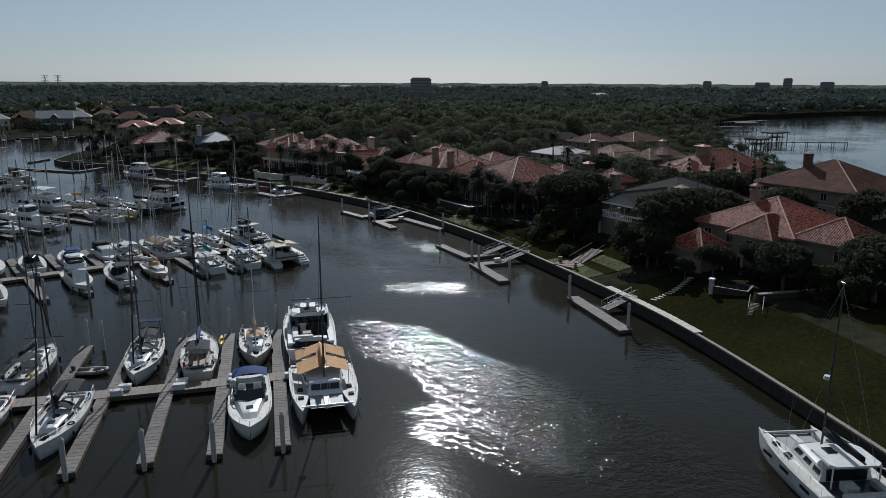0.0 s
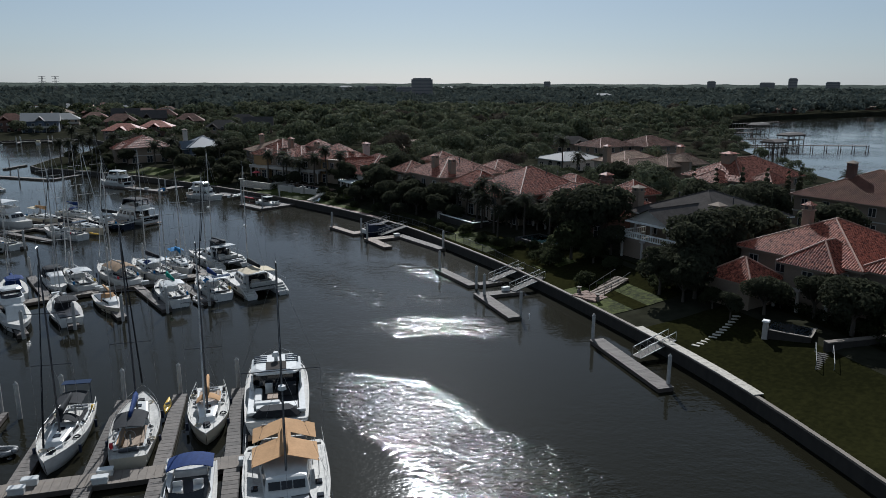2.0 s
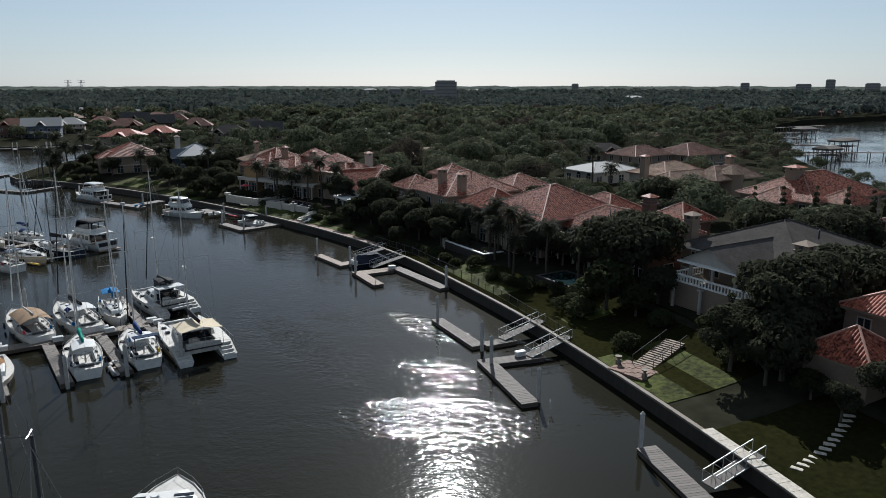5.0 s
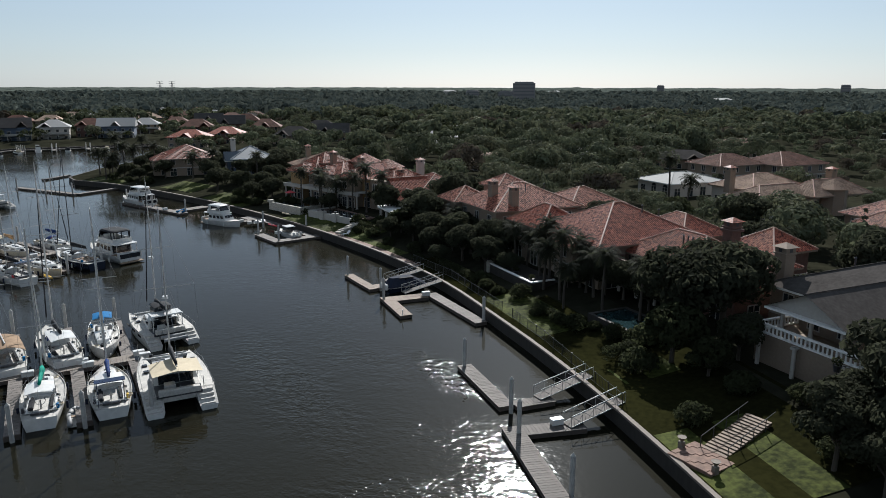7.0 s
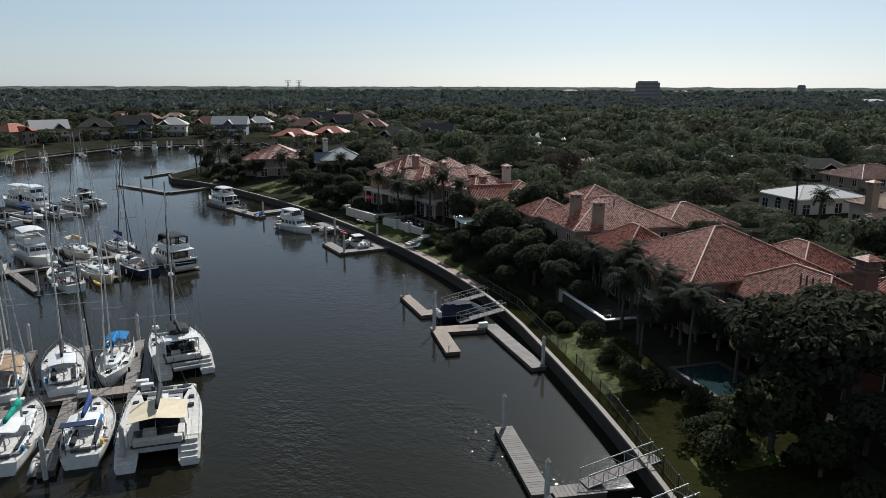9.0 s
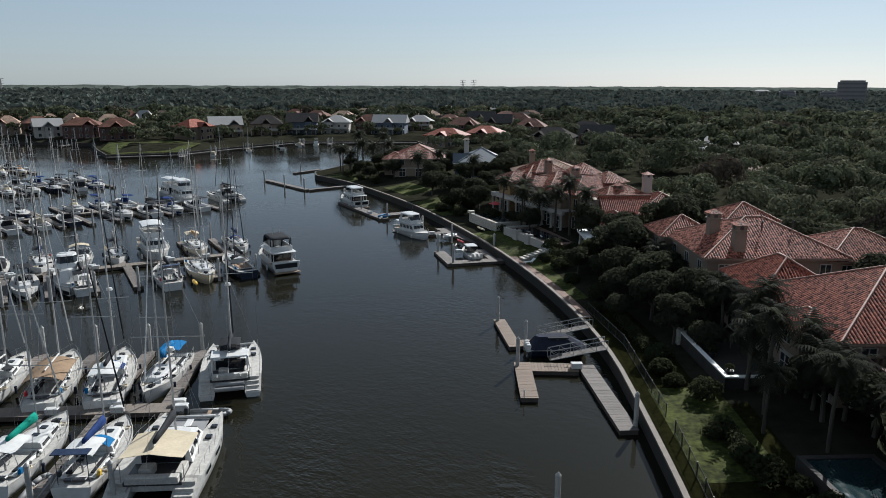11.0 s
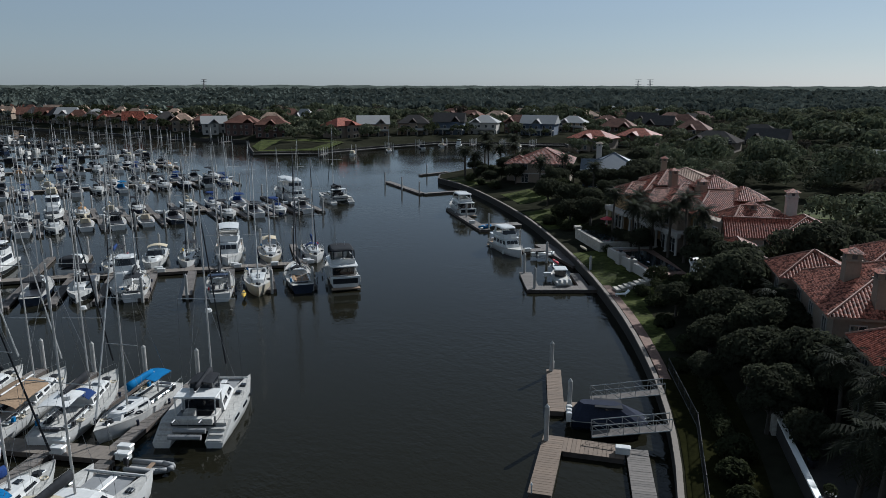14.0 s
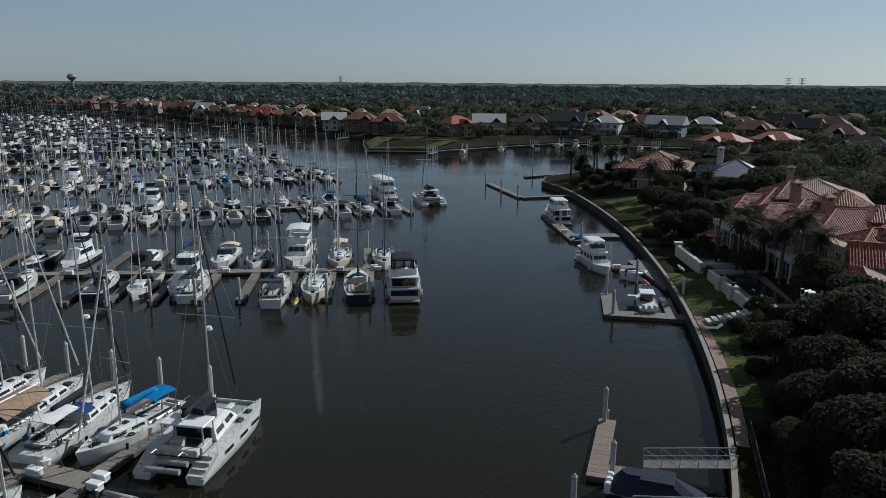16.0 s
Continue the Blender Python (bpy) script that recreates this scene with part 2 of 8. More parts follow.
PALM = leafy(material("palm frond", (0.035, 0.038, 0.025), 0.7, vary=0.4, scale=1, bump=0, by_island=0.5, spec=0.05))
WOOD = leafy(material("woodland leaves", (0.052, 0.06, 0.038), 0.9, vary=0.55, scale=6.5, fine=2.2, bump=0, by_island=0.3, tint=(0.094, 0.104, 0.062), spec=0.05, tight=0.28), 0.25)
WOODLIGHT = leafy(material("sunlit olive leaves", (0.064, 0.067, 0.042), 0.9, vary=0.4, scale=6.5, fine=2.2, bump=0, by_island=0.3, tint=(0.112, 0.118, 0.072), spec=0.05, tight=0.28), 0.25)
# distance haze is put into this bluer leaf colour
FARWOOD = leafy(material("far woodland with haze in its colour", (0.052, 0.061, 0.054), 0.95, vary=0.35, scale=40, fine=0.6, bump=0, by_island=0.4, tint=(0.096, 0.109, 0.094), spec=0.0, tight=0.3), 0.2)
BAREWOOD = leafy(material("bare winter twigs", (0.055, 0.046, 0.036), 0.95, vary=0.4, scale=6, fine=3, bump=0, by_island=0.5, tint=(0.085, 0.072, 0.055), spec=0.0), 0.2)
HAZEWALL = material("distant facade", (0.2, 0.185, 0.18), 0.8, vary=0.15, scale=8)
FARGLASS = material("distant window band", (0.11, 0.108, 0.112), 0.5, vary=0.2, scale=8)


# ---- mesh tools ----
class Shape:
    """Collects faces; turned into one mesh."""

    def __init__(self):
        self.v, self.f, self.m = [], [], []
        self.slot = 0

    def face(self, pts):
        n = len(self.v)
        self.v.extend([tuple(p) for p in pts])
        self.f.append(tuple(range(n, n + len(pts))))
        self.m.append(self.slot)
        return self

    def box(self, x0, x1, y0, y1, z0, z1, bevel=0.0):
        if bevel:
            b = bevel
            low = [(x0 + b, y0), (x1 - b, y0), (x1, y0 + b), (x1, y1 - b), (x1 - b, y1), (x0 + b, y1), (x0, y1 - b), (x0, y0 + b)]
            cx, cy = (x0 + x1) / 2, (y0 + y1) / 2
            sx, sy = (x1 - x0) / 2, (y1 - y0) / 2
            inner = [(cx + (p - cx) * (sx - b) / sx, cy + (q - cy) * (sy - b) / sy) for p, q in low]
            return self.loft([[(*p, z0) for p in low], [(*p, z1 - b) for p in low], [(*p, z1) for p in inner]], cap=True)
        return self.loft([[(x0, y0, z), (x1, y0, z), (x1, y1, z), (x0, y1, z)] for z in (z0, z1)], cap=True)

    def loft(self, rings, cap=False, closed=True):
        n, k = len(self.v), len(rings[0])
        for r in rings:
            self.v.extend([tuple(p) for p in r])
        for i in range(len(rings) - 1):
            for j in range(k if closed else k - 1):
                a, b = n + i * k + j, n + i * k + (j + 1) % k
                self.f.append((a, b, b + k, a + k))
                self.m.append(self.slot)
        if cap:
            self.f.append(tuple(range(n + k - 1, n - 1, -1)))
            self.f.append(tuple(range(n + (len(rings) - 1) * k, n + len(rings) * k)))
            self.m += [self.slot] * 2
        return self

    def tube(self, a, b, r0, r1=None, sides=6, cap=True):
        a, b = Vector(a), Vector(b)
        r1 = r0 if r1 is None else r1
        q = (b - a).to_track_quat("Z", "Y")
        ring = [(math.cos(6.28318 * i / sides), math.sin(6.28318 * i / sides)) for i in range(sides)]
        return self.loft([[p + q @ Vector((c * r, s * r, 0)) for c, s in ring] for p, r in ((a, r0), (b, r1))], cap=cap)

    def path(self, pts, r, sides=5):
        for a, b in zip(pts, pts[1:]):
            self.tube(a, b, r, r, sides)
        return self

    def prism(self, poly, z0, z1):
        return self.loft([[(x, y, z) for x, y in poly] for z in (z0, z1)], cap=True)

    def mesh(self, name, *mats):
        me = bpy.data.meshes.new(name)
        me.from_pydata(self.v, [], self.f)
        for m in mats:
            me.materials.append(m)
        if len(mats) > 1:
            me.polygons.foreach_set("material_index", self.m)
        me.update()
        return me


def part(name, shape, mat, parent=None, label="", at=None):
    """One mesh object of a shape, under a thing or a part."""
    mats = mat if isinstance(mat, (list, tuple)) else (mat,)
    ob = new(name, shape if isinstance(shape, bpy.types.Mesh) else shape.mesh(name, *mats))
    if parent is not None:
        ob.parent = parent
    if at is not None:
        ob.matrix_basis = at
    if label:
        ob["label"] = label
    return ob


def bits(name, shapes, mat, parent, label=""):
    """Alike parts, each a mesh of its own."""
    for sh in shapes:
        part(name, sh, mat, parent, label)


def lattice(ys, zs, filled, x0, x1):
    """A flat frame in one piece: cells of a grid, extruded from x0 to x1."""
    s, index = Shape(), {}

    def at(i, j, k):
        if (i, j, k) not in index:
            index[(i, j, k)] = len(s.v)
            s.v.append(((x0, x1)[k], ys[i], zs[j]))
        return index[(i, j, k)]

    def add(*q):
        s.f.append(q)
        s.m.append(0)

    def on(i, j):
        return 0 <= i < len(ys) - 1 and 0 <= j < len(zs) - 1 and filled(i, j)

    for i in range(len(ys) - 1):
        for j in range(len(zs) - 1):
            if not on(i, j):
                continue
            a, b, c, d = (i, j), (i + 1, j), (i + 1, j + 1), (i, j + 1)
            add(at(*a, 0), at(*d, 0), at(*c, 0), at(*b, 0))
            add(at(*a, 1), at(*b, 1), at(*c, 1), at(*d, 1))
            for (p, q), nb in (((a, b), (i, j - 1)), ((b, c), (i + 1, j)), ((c, d), (i, j + 1)), ((d, a), (i - 1, j))):
                if not on(*nb):
                    add(at(*p, 0), at(*q, 0), at(*q, 1), at(*p, 1))
    return s


def thing(name, label, category, at=None, group="", kind=""):
    ob = new(name)
    ob.empty_display_size = 0.3
    if at is not None:
        ob.matrix_basis = at
    return tagged(ob, label, category, group, kind)


def smooth(ob):
    ob.data.polygons.foreach_set("use_smooth", [True] * len(ob.data.polygons))
    return ob


def spot(x, y, heading=0.0, z=0.0):
    return pose(x, y, z, 0, 0, heading)

# ---- water and land ----
BULKHEAD = [(-40, -160), (10, -60), (40, -14), (57.1, 24.4), (67.0, 49.9), (71.2, 66), (75.6, 90.3), (77.4, 105), (78.4, 120), (79.2, 138), (77.2, 157), (73.2, 176.8), (68.0, 195.8), (62, 214), (55.7, 231), (45, 254), (34, 274), (24, 286)]
REST = [(22, 296), (30, 318), (46, 345), (60, 385), (52, 424), (-8, 420), (-30, 385), (-44, 359), (-68, 349), (-82, 372), (-100, 405), (-132, 412), (-224, 441), (-390, 511), (-520, 540), (-760, 520)]
LAKE = [(186, 62), (200, 110), (235, 160), (284, 211), (350, 265), (447, 332), (540, 372), (700, 380), (980, 300), (980, -300), (320, -300), (205, -40)]
LAND = 3.2
RIM = 1.3


def inland(line, k):
    """The line moved k metres to its right-hand side, where the land lies."""
    out = []
    for i, p in enumerate(line):
        a, b = Vector(line[max(0, i - 1)]), Vector(line[min(len(line) - 1, i + 1)])
        d = (b - a).normalized()
        out.append((p[0] + d.y * k, p[1] - d.x * k))
    return out


def refine(line, step):
    out = []
    for a, b in zip(line, line[1:]):
        n = max(1, int(math.dist(a, b) / step))
        out += [(a[0] + (b[0] - a[0]) * i / n, a[1] + (b[1] - a[1]) * i / n) for i in range(n)]
    return out + [line[-1]]


def rounded(line, passes=2):
    for _ in range(passes):
        out = [line[0]]
        for a, b in zip(line, line[1:]):
            out += [(a[0] * 0.75 + b[0] * 0.25, a[1] * 0.75 + b[1] * 0.25), (a[0] * 0.25 + b[0] * 0.75, a[1] * 0.25 + b[1] * 0.75)]
        line = out + [line[-1]]
    return line


water = Shape()
water.face([(-4800, -3000, 0), (4800, -3000, 0), (4800, 4800, 0), (-4800, 4800, 0)])
lake = Shape()
lake.face([(*p, 0.03) for p in LAKE][::-1])
tagged(part("lake_water", lake, LAKEWATER), "pale blue open lake water beyond the villas", "water", kind="structure")
tagged(part("water", water, WATER), "dark green rippled harbour water with sun glitter", "water", kind="structure")

WALLINE = rounded(BULKHEAD)
SHORE = WALLINE + [p for p in REST]
RINGS = [(0.35, RIM), (5.0, 1.7), (9.0, 2.3), (14.0, LAND)]
lines = [inland(SHORE, k) for k, z in RINGS]
ground = Shape()
for (l0, (k0, z0)), (l1, (k1, z1)) in zip(zip(lines, RINGS), list(zip(lines, RINGS))[1:]):
    for i in range(len(SHORE) - 1):
        ground.face([(*l0[i], z0), (*l1[i], z1), (*l1[i + 1], z1), (*l0[i + 1], z0)])
from mathutils import geometry
outer = [(*p, LAND) for p in lines[-1]] + [(-4700, 700, LAND), (-4700, 4700, LAND), (4700, 4700, LAND), (4700, -2900, LAND), (-60, -2900, LAND)]
hole = [(*p, LAND) for p in LAKE]
flat = outer + hole
for tri in geometry.tessellate_polygon([[Vector(p) for p in outer], [Vector(p) for p in hole]]):
    ground.face([flat[i] for i in tri])
for a, b in zip(hole, hole[1:] + hole[:1]):
    ground.face([a, b, (*b[:2], -1), (*a[:2], -1)])
tagged(part("ground", ground, SOIL), "dark scrubby ground under the trees and houses", "ground", kind="structure")

# seawall along the gardens
wall = Shape()
a0, a1 = WALLINE, inland(WALLINE, 0.35)
for i in range(len(WALLINE) - 1):
    wall.face([(*a0[i], -2), (*a0[i + 1], -2), (*a0[i + 1], RIM + 0.05), (*a0[i], RIM + 0.05)])
    wall.face([(*a0[i], RIM + 0.05), (*a0[i + 1], RIM + 0.05), (*a1[i + 1], RIM + 0.05), (*a1[i], RIM + 0.05)])
    wall.face([(*a1[i], RIM + 0.05), (*a1[i + 1], RIM + 0.05), (*a1[i + 1], 0), (*a1[i], 0)])
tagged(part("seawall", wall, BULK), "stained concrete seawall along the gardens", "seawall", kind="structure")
cap = Shape()
c0, c1 = inland(WALLINE, -0.06), inland(WALLINE, 0.38)
rings = [[(*p, RIM + 0.06), (*p, RIM + 0.26), (*q, RIM + 0.26), (*q, RIM + 0.06)] for p, q in zip(c0, c1)]
cap.loft(rings, cap=True)
tagged(part("seawall_cap", cap, CONCRETE), "pale concrete cap on the seawall", "coping", kind="structure")
far_wall = Shape()
fl = [(24, 286)] + REST
for i in range(len(fl) - 1):
    far_wall.face([(*fl[i], -2), (*fl[i + 1], -2), (*fl[i + 1], RIM + 0.1), (*fl[i], RIM + 0.1)])
f1 = inland(fl, 0.5)
for i in range(len(fl) - 1):
    far_wall.face([(*fl[i], RIM + 0.1), (*fl[i + 1], RIM + 0.1), (*f1[i + 1], RIM + 0.1), (*f1[i], RIM + 0.1)])
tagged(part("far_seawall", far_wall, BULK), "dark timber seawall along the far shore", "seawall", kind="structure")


def lift(x, y):
    """Height of the ground."""
    best = min(range(len(SHORE)), key=lambda i: (SHORE[i][0] - x) ** 2 + (SHORE[i][1] - y) ** 2)
    d = 1e9
    for i in (max(0, best - 1), min(best, len(SHORE) - 2)):
        p, q, r = Vector(SHORE[i]), Vector(SHORE[i + 1]), Vector((x, y))
        k = min(1, max(0, (r - p).dot(q - p) / (q - p).length_squared))
        d = min(d, (r - p - (q - p) * k).length)
    for (k0, z0), (k1, z1) in zip(RINGS, RINGS[1:]):
        if d < k1:
            return z0 + (z1 - z0) * max(0, d - k0) / (k1 - k0)
    return LAND


# lawns, laid just above the ground
def lawn(span, k0, k1, name="lawn", grass=GRASS, up=0.05):
    """A strip of lawn between two stretches inland, for wall points of the y range span."""
    pts = [p for p in refine(WALLINE, 3.0) if span[0] <= p[1] <= span[1]]
    ks = [k0 + (k1 - k0) * i / 5 for i in range(6)]
    cols = [inland(pts, k) for k in ks]
    s = Shape()
    for a, b in zip(cols, cols[1:]):
        for i in range(len(pts) - 1):
            s.face([(*p, lift(*p) + up) for p in (a[i], b[i], b[i + 1], a[i + 1])])
    tagged(part(name, s, grass), "mown green lawn sloping to the seawall", "lawn", kind="structure")


# dark strips carry painted tree shade; green patches are the sunlit stretches
lawn((-60, 74), 0.6, 30, "lawn", DRY_SHADED_GRASS)
lawn((71, 108), 0.6, 15, "lawn", DRY_SHADED_GRASS, 0.06)
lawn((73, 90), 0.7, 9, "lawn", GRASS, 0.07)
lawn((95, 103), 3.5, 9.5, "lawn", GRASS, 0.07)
back = Shape().face([(108, 231, LAND + 0.05), (118, 230, LAND + 0.05), (132, 256, LAND + 0.05), (122, 260, LAND + 0.05)])
tagged(part("lawn", back, GRASS), "green lawn behind the villas among trees", "lawn", kind="structure")
lawn((104, 124), 0.6, 9, "lawn", DRY_SHADED_GRASS, 0.05)
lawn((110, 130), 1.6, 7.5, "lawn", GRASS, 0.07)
lawn((121, 153), 0.6, 6, "lawn", DRY_SHADED_GRASS, 0.06)
lawn((150, 170), 0.6, 3.6)
lawn((167, 200), 0.6, 10, "lawn", GRASS, 0.06)
lawn((216, 235), 1.0, 8)
lawn((240, 259), 3.5, 11)
lawn((268, 284), 0.6, 7)

# footpath of pavers along the wall
pave = Shape()
pp = [p for p in refine(WALLINE, 2.0) if 146 <= p[1] <= 181]
p0, p1 = inland(pp, 0.55), inland(pp, 1.6)
for i in range(len(pp) - 1):
    pave.face([(*p0[i], RIM + 0.16), (*p1[i], RIM + 0.16), (*p1[i + 1], RIM + 0.16), (*p0[i + 1], RIM + 0.16)])
tagged(part("pavement", pave, PAVER), "narrow brick paver path behind the seawall", "path", kind="structure")

# pale boardwalk on the wall beside the first gangway
bw = Shape()
pp = [p for p in refine(WALLINE, 1.0) if 50.2 <= p[1] <= 70]
p0, p1 = inland(pp, -0.2), inland(pp, 1.0)
walk_way = thing("boardwalk", "pale board walkway on top of the seawall", "boardwalk", None, "boardwalks")
for i in range(len(pp) - 1):
    b = Shape()
    q = [Vector((*p, 0)) for p in (p0[i], p1[i], p1[i + 1], p0[i + 1])]
    c = sum(q, Vector()) / 4
    b.loft([[(c + (p - c) * 0.97).to_tuple()[:2] + (z,) for p in q] for z in (RIM + 0.27, RIM + 0.36)], cap=True)
    part("plank", b, STONE, walk_way)

# sunlit lawn on the far shore
far_lawn = Shape()
ring = [(-43, 361), (-67, 351.5), (-80, 371), (-84, 388), (-60, 399), (-42, 384)]
far_lawn.face([(*p, LAND + 0.06) if i > 2 else (*p, RIM + 0.3) for i, p in enumerate(ring)])
tagged(part("lawn_far", far_lawn, GRASS), "bright green lawn on the far point", "lawn", kind="structure")


# ---- docks ----
def pile(x, y, top=3.6, r=0.2, mat=None, square=False):
    s = Shape()
    if square:
        s.box(-r, r, -r, r, -2, top - 0.25, 0.04)
    else:
        s.tube((0, 0, -2), (0, 0, top - 0.25), r, r, 10)
    body = part("mooring_post", s, mat or PILE, None, at=spot(x, y))
    c = Shape().tube((0, 0, top - 0.25), (0, 0, top), r * 1.08, 0.03, 10)
    part("cap", c, mat or PILE, body)
    return tagged(body, "tall pale concrete mooring pile standing in the water", "mooring pile", "mooring piles")


PILE_BASE = pile(9.0, 84.8, 3.6)


def pile_at(x, y):
    return copy_thing(PILE_BASE, spot(x, y))


def boards(parent, x0, x1, y0, y1, z, mat, along="x", width=0.3, name="plank"):
    """Loose boards of a deck, each an object of its own on one shared mesh."""
    lo, hi = (x0, x1) if along == "x" else (y0, y1)
    n = max(1, round((hi - lo) / width))
    w = (hi - lo) / n
    s = Shape()
    if along == "x":
        s.box(-w / 2 + 0.012, w / 2 - 0.012, y0, y1, -0.05, 0)
    else:
        s.box(x0, x1, -w / 2 + 0.012, w / 2 - 0.012, -0.05, 0)
    me = s.mesh(name, mat)
    for i in range(n):
        c = lo + (i + 0.5) * w
        ob = part(name, me, mat, parent)
        ob.location = (c, 0, z + rng.uniform(-0.006, 0.006)) if along == "x" else (0, c, z + rng.uniform(-0.006, 0.006))


def dock_box(x, y, heading):
    t = thing("dock_box", "white fibreglass dock box standing on the floating dock", "dock box", spot(x, y, heading, 0.5), "dock boxes")
    part("body", Shape().box(-0.55, 0.55, -0.3, 0.3, 0, 0.45, 0.04), GEL, t)
    part("lid", Shape().box(-0.6, 0.6, -0.34, 0.34, 0.45, 0.56, 0.05), GEL, t)
    return t


def floating_dock(x, y, heading, back, ahead, fingers, tip=13.5, lean=90, width=1.9):
    """A pier along the heading from -back to +ahead; fingers: (place along it, side)."""
    d = thing("floating_dock", "grey weathered floating pier with finger docks", "dock", spot(x, y, heading), "marina docks")
    s = Shape().box(-back, ahead, -width / 2, width / 2, 0.1, 0.5)
    s.slot = 1
    n = int((back + ahead) / 0.6)
    for i in range(n):
        c = -back + (i + 0.5) * (back + ahead) / n
        s.box(c - 0.285, c + 0.285, -width / 2 - 0.02, width / 2 + 0.02, 0.5, 0.54)
    part("walkway", s, (TIMBER, CONCRETE), d)
    f = Shape().box(0, tip, -0.6, 0.6, 0.08, 0.46)
    f.slot = 1
    n = int(tip / 0.6)
    for i in range(n):
        c = (i + 0.5) * tip / n
        f.box(c - 0.285, c + 0.285, -0.62, 0.62, 0.46, 0.5)
    f.slot = 0
    f.box(tip - 0.06, tip + 0.1, -0.66, 0.66, 0.0, 0.48)
    fm = f.mesh("finger", TIMBER, PLANK)
    m = spot(x, y, heading)
    for k, side in fingers:
        turn = lean if side > 0 else lean - 180
        fp = part("finger", fm, PLANK, d, at=spot(k, side * width / 2 * 0.98, turn))
        end = m @ fp.matrix_basis @ Vector((tip + 0.35, 0, 0))
        pile_at(end.x, end.y)
        if abs(k) < 60 and rng.random() < 0.75:
            b = m @ Vector((k + 1.1, side * 0.55, 0))
            dock_box(b.x, b.y, heading)
    return d


# dock A, nearest at the start
floating_dock(12.6, 69.2, -17, 75, 14.5, [(k, 1) for k in (-70.5, -65, -59.5, -54, -48.5, -43, -37.5, -32, -26.5, -21, -15.5, -10.2, -5.0, 0.2, 5.2, 10.6)] + [(k, -1) for k in (-66, -60.5, -55, -49.5, -44, -38.5, -33, -27.5, -22, -16.5, -11.0, -5.6, 0.0, 5.2, 10.6)], lean=88)
# dock B
floating_dock(31.0, 124.6, 4, 90, 6.0, [(k, 1) for k in [5.4 - 5.55 * i for i in range(17)]] + [(k, -1) for k in [5.9 - 5.55 * i for i in range(17)]], tip=13.5, lean=91)
# dock C
floating_dock(11.0, 177.2, 28, 110, 17.5, [(k, 1) for k in [16.5 - 5.6 * i for i in range(22)]] + [(k, -1) for k in [17.0 - 5.6 * i for i in range(22)]], tip=13.5, lean=91)
# dock D and those beyond it
floating_dock(-9.0, 232.5, 42, 120, 14.0, [(k, 1) for k in [13 - 5.6 * i for i in range(23)]] + [(k, -1) for k in [13.5 - 5.6 * i for i in range(23)]], tip=13.0)


def gangway(x, y, heading, length, drop):
    """A ramp with two truss rails, from the seawall down to a float."""
    t = thing("gangway", "pale aluminium gangway with railings down to the dock", "gangway", spot(x, y, heading, RIM + 0.25), "gangways")
    end = Vector((length, 0, -drop))
    s = Shape().loft([[(0, -0.55, -0.08), (0, 0.55, -0.08), (0, 0.55, 0.02), (0, -0.55, 0.02)], [(length, -0.55, -0.08 - drop), (length, 0.55, -0.08 - drop), (length, 0.55, 0.02 - drop), (length, -0.55, 0.02 - drop)]], cap=True)
    part("deck", s, PLANK, t)
    for side in (-0.58, 0.58):
        r = Shape()
        up = Vector((0, 0, 1.0))
        p0, p1 = Vector((0, side, 0)), Vector((length, side, -drop))
        r.tube(p0 + up, p1 + up, 0.05, sides=5)
        r.tube(p0, p1, 0.05, sides=5)
        n = int(length / 1.1)
        for i in range(n + 1):
            q = p0.lerp(p1, i / n)
            r.tube(q, q + up, 0.03, sides=4)
            if i < n:
                r.tube(q, p0.lerp(p1, (i + 1) / n) + up, 0.025, sides=4)
        part("railing", r, RAIL, t)
    return t


def private_dock(label, x, y, heading, boxes, mat=PLANK, loose=True):
    """A float made of rectangles (x0, x1, y0, y1, along) in its own axes."""
    d = thing("private_dock", label, "dock", spot(x, y, heading), "private docks")
    body = Shape()
    for x0, x1, y0, y1, along in boxes:
        body.box(x0 + 0.05, x1 - 0.05, y0 + 0.05, y1 - 0.05, -0.1, 0.4)
        boards(d, x0, x1, y0, y1, 0.46, mat, along, 0.34)
    part("float", body, TIMBER, d)
    return d


private_dock("grey board dock lying along the seawall", 67.3, 71.4, -16.3, [(-0.9, 0.9, -14.5, 0, "y")])
gangway(72.4, 64.7, 180, 5.6, 1.0)
private_dock("long narrow grey board dock beside a gangway", 68.0, 98.0, -4, [(-0.6, 1.0, 0.0, 10.8, "y"), (1.0, 5.0, -0.6, 0.9, "x")])
gangway(78.0, 99.0, 186, 6.4, 1.0)
private_dock("L-shaped brown board dock reached by a gangway", 66.5, 94.0, -12, [(-0.9, 0.9, -11.4, 0.3, "y"), (0.9, 6.4, -1.5, 0.3, "x")])
gangway(77.2, 93.0, 186, 6.2, 1.0)
private_dock("brown board dock with two boat berths", 68.6, 150.0, 6, [(-0.72, 0.72, -9.6, 0.0, "y"), (0.72, 3.8, -9.4, -7.5, "x")], WARM_PLANK)
gangway(78.8, 144.4, 188, 6.4, 1.0)
private_dock("L-shaped brown board dock under the gangway", 69.4, 135.4, -2, [(-0.5, 1.2, -8.4, 0.5, "y"), (1.2, 6.0, -1.9, 0.4, "x")], WARM_PLANK)
private_dock("long grey board dock lying beside the seawall", 76.3, 134.9, 3, [(-0.85, 0.85, -14.4, 0.2, "y")])
gangway(78.9, 137.3, 186, 6.2, 1.0)
private_dock("grey board dock holding a small motorboat", 63.7, 178.2, 14, [(-1.0, 0.9, 0, 9.6, "y"), (0.9, 8.8, 0, 2.2, "x"), (6.6, 8.0, 2.2, 9.0, "y")])
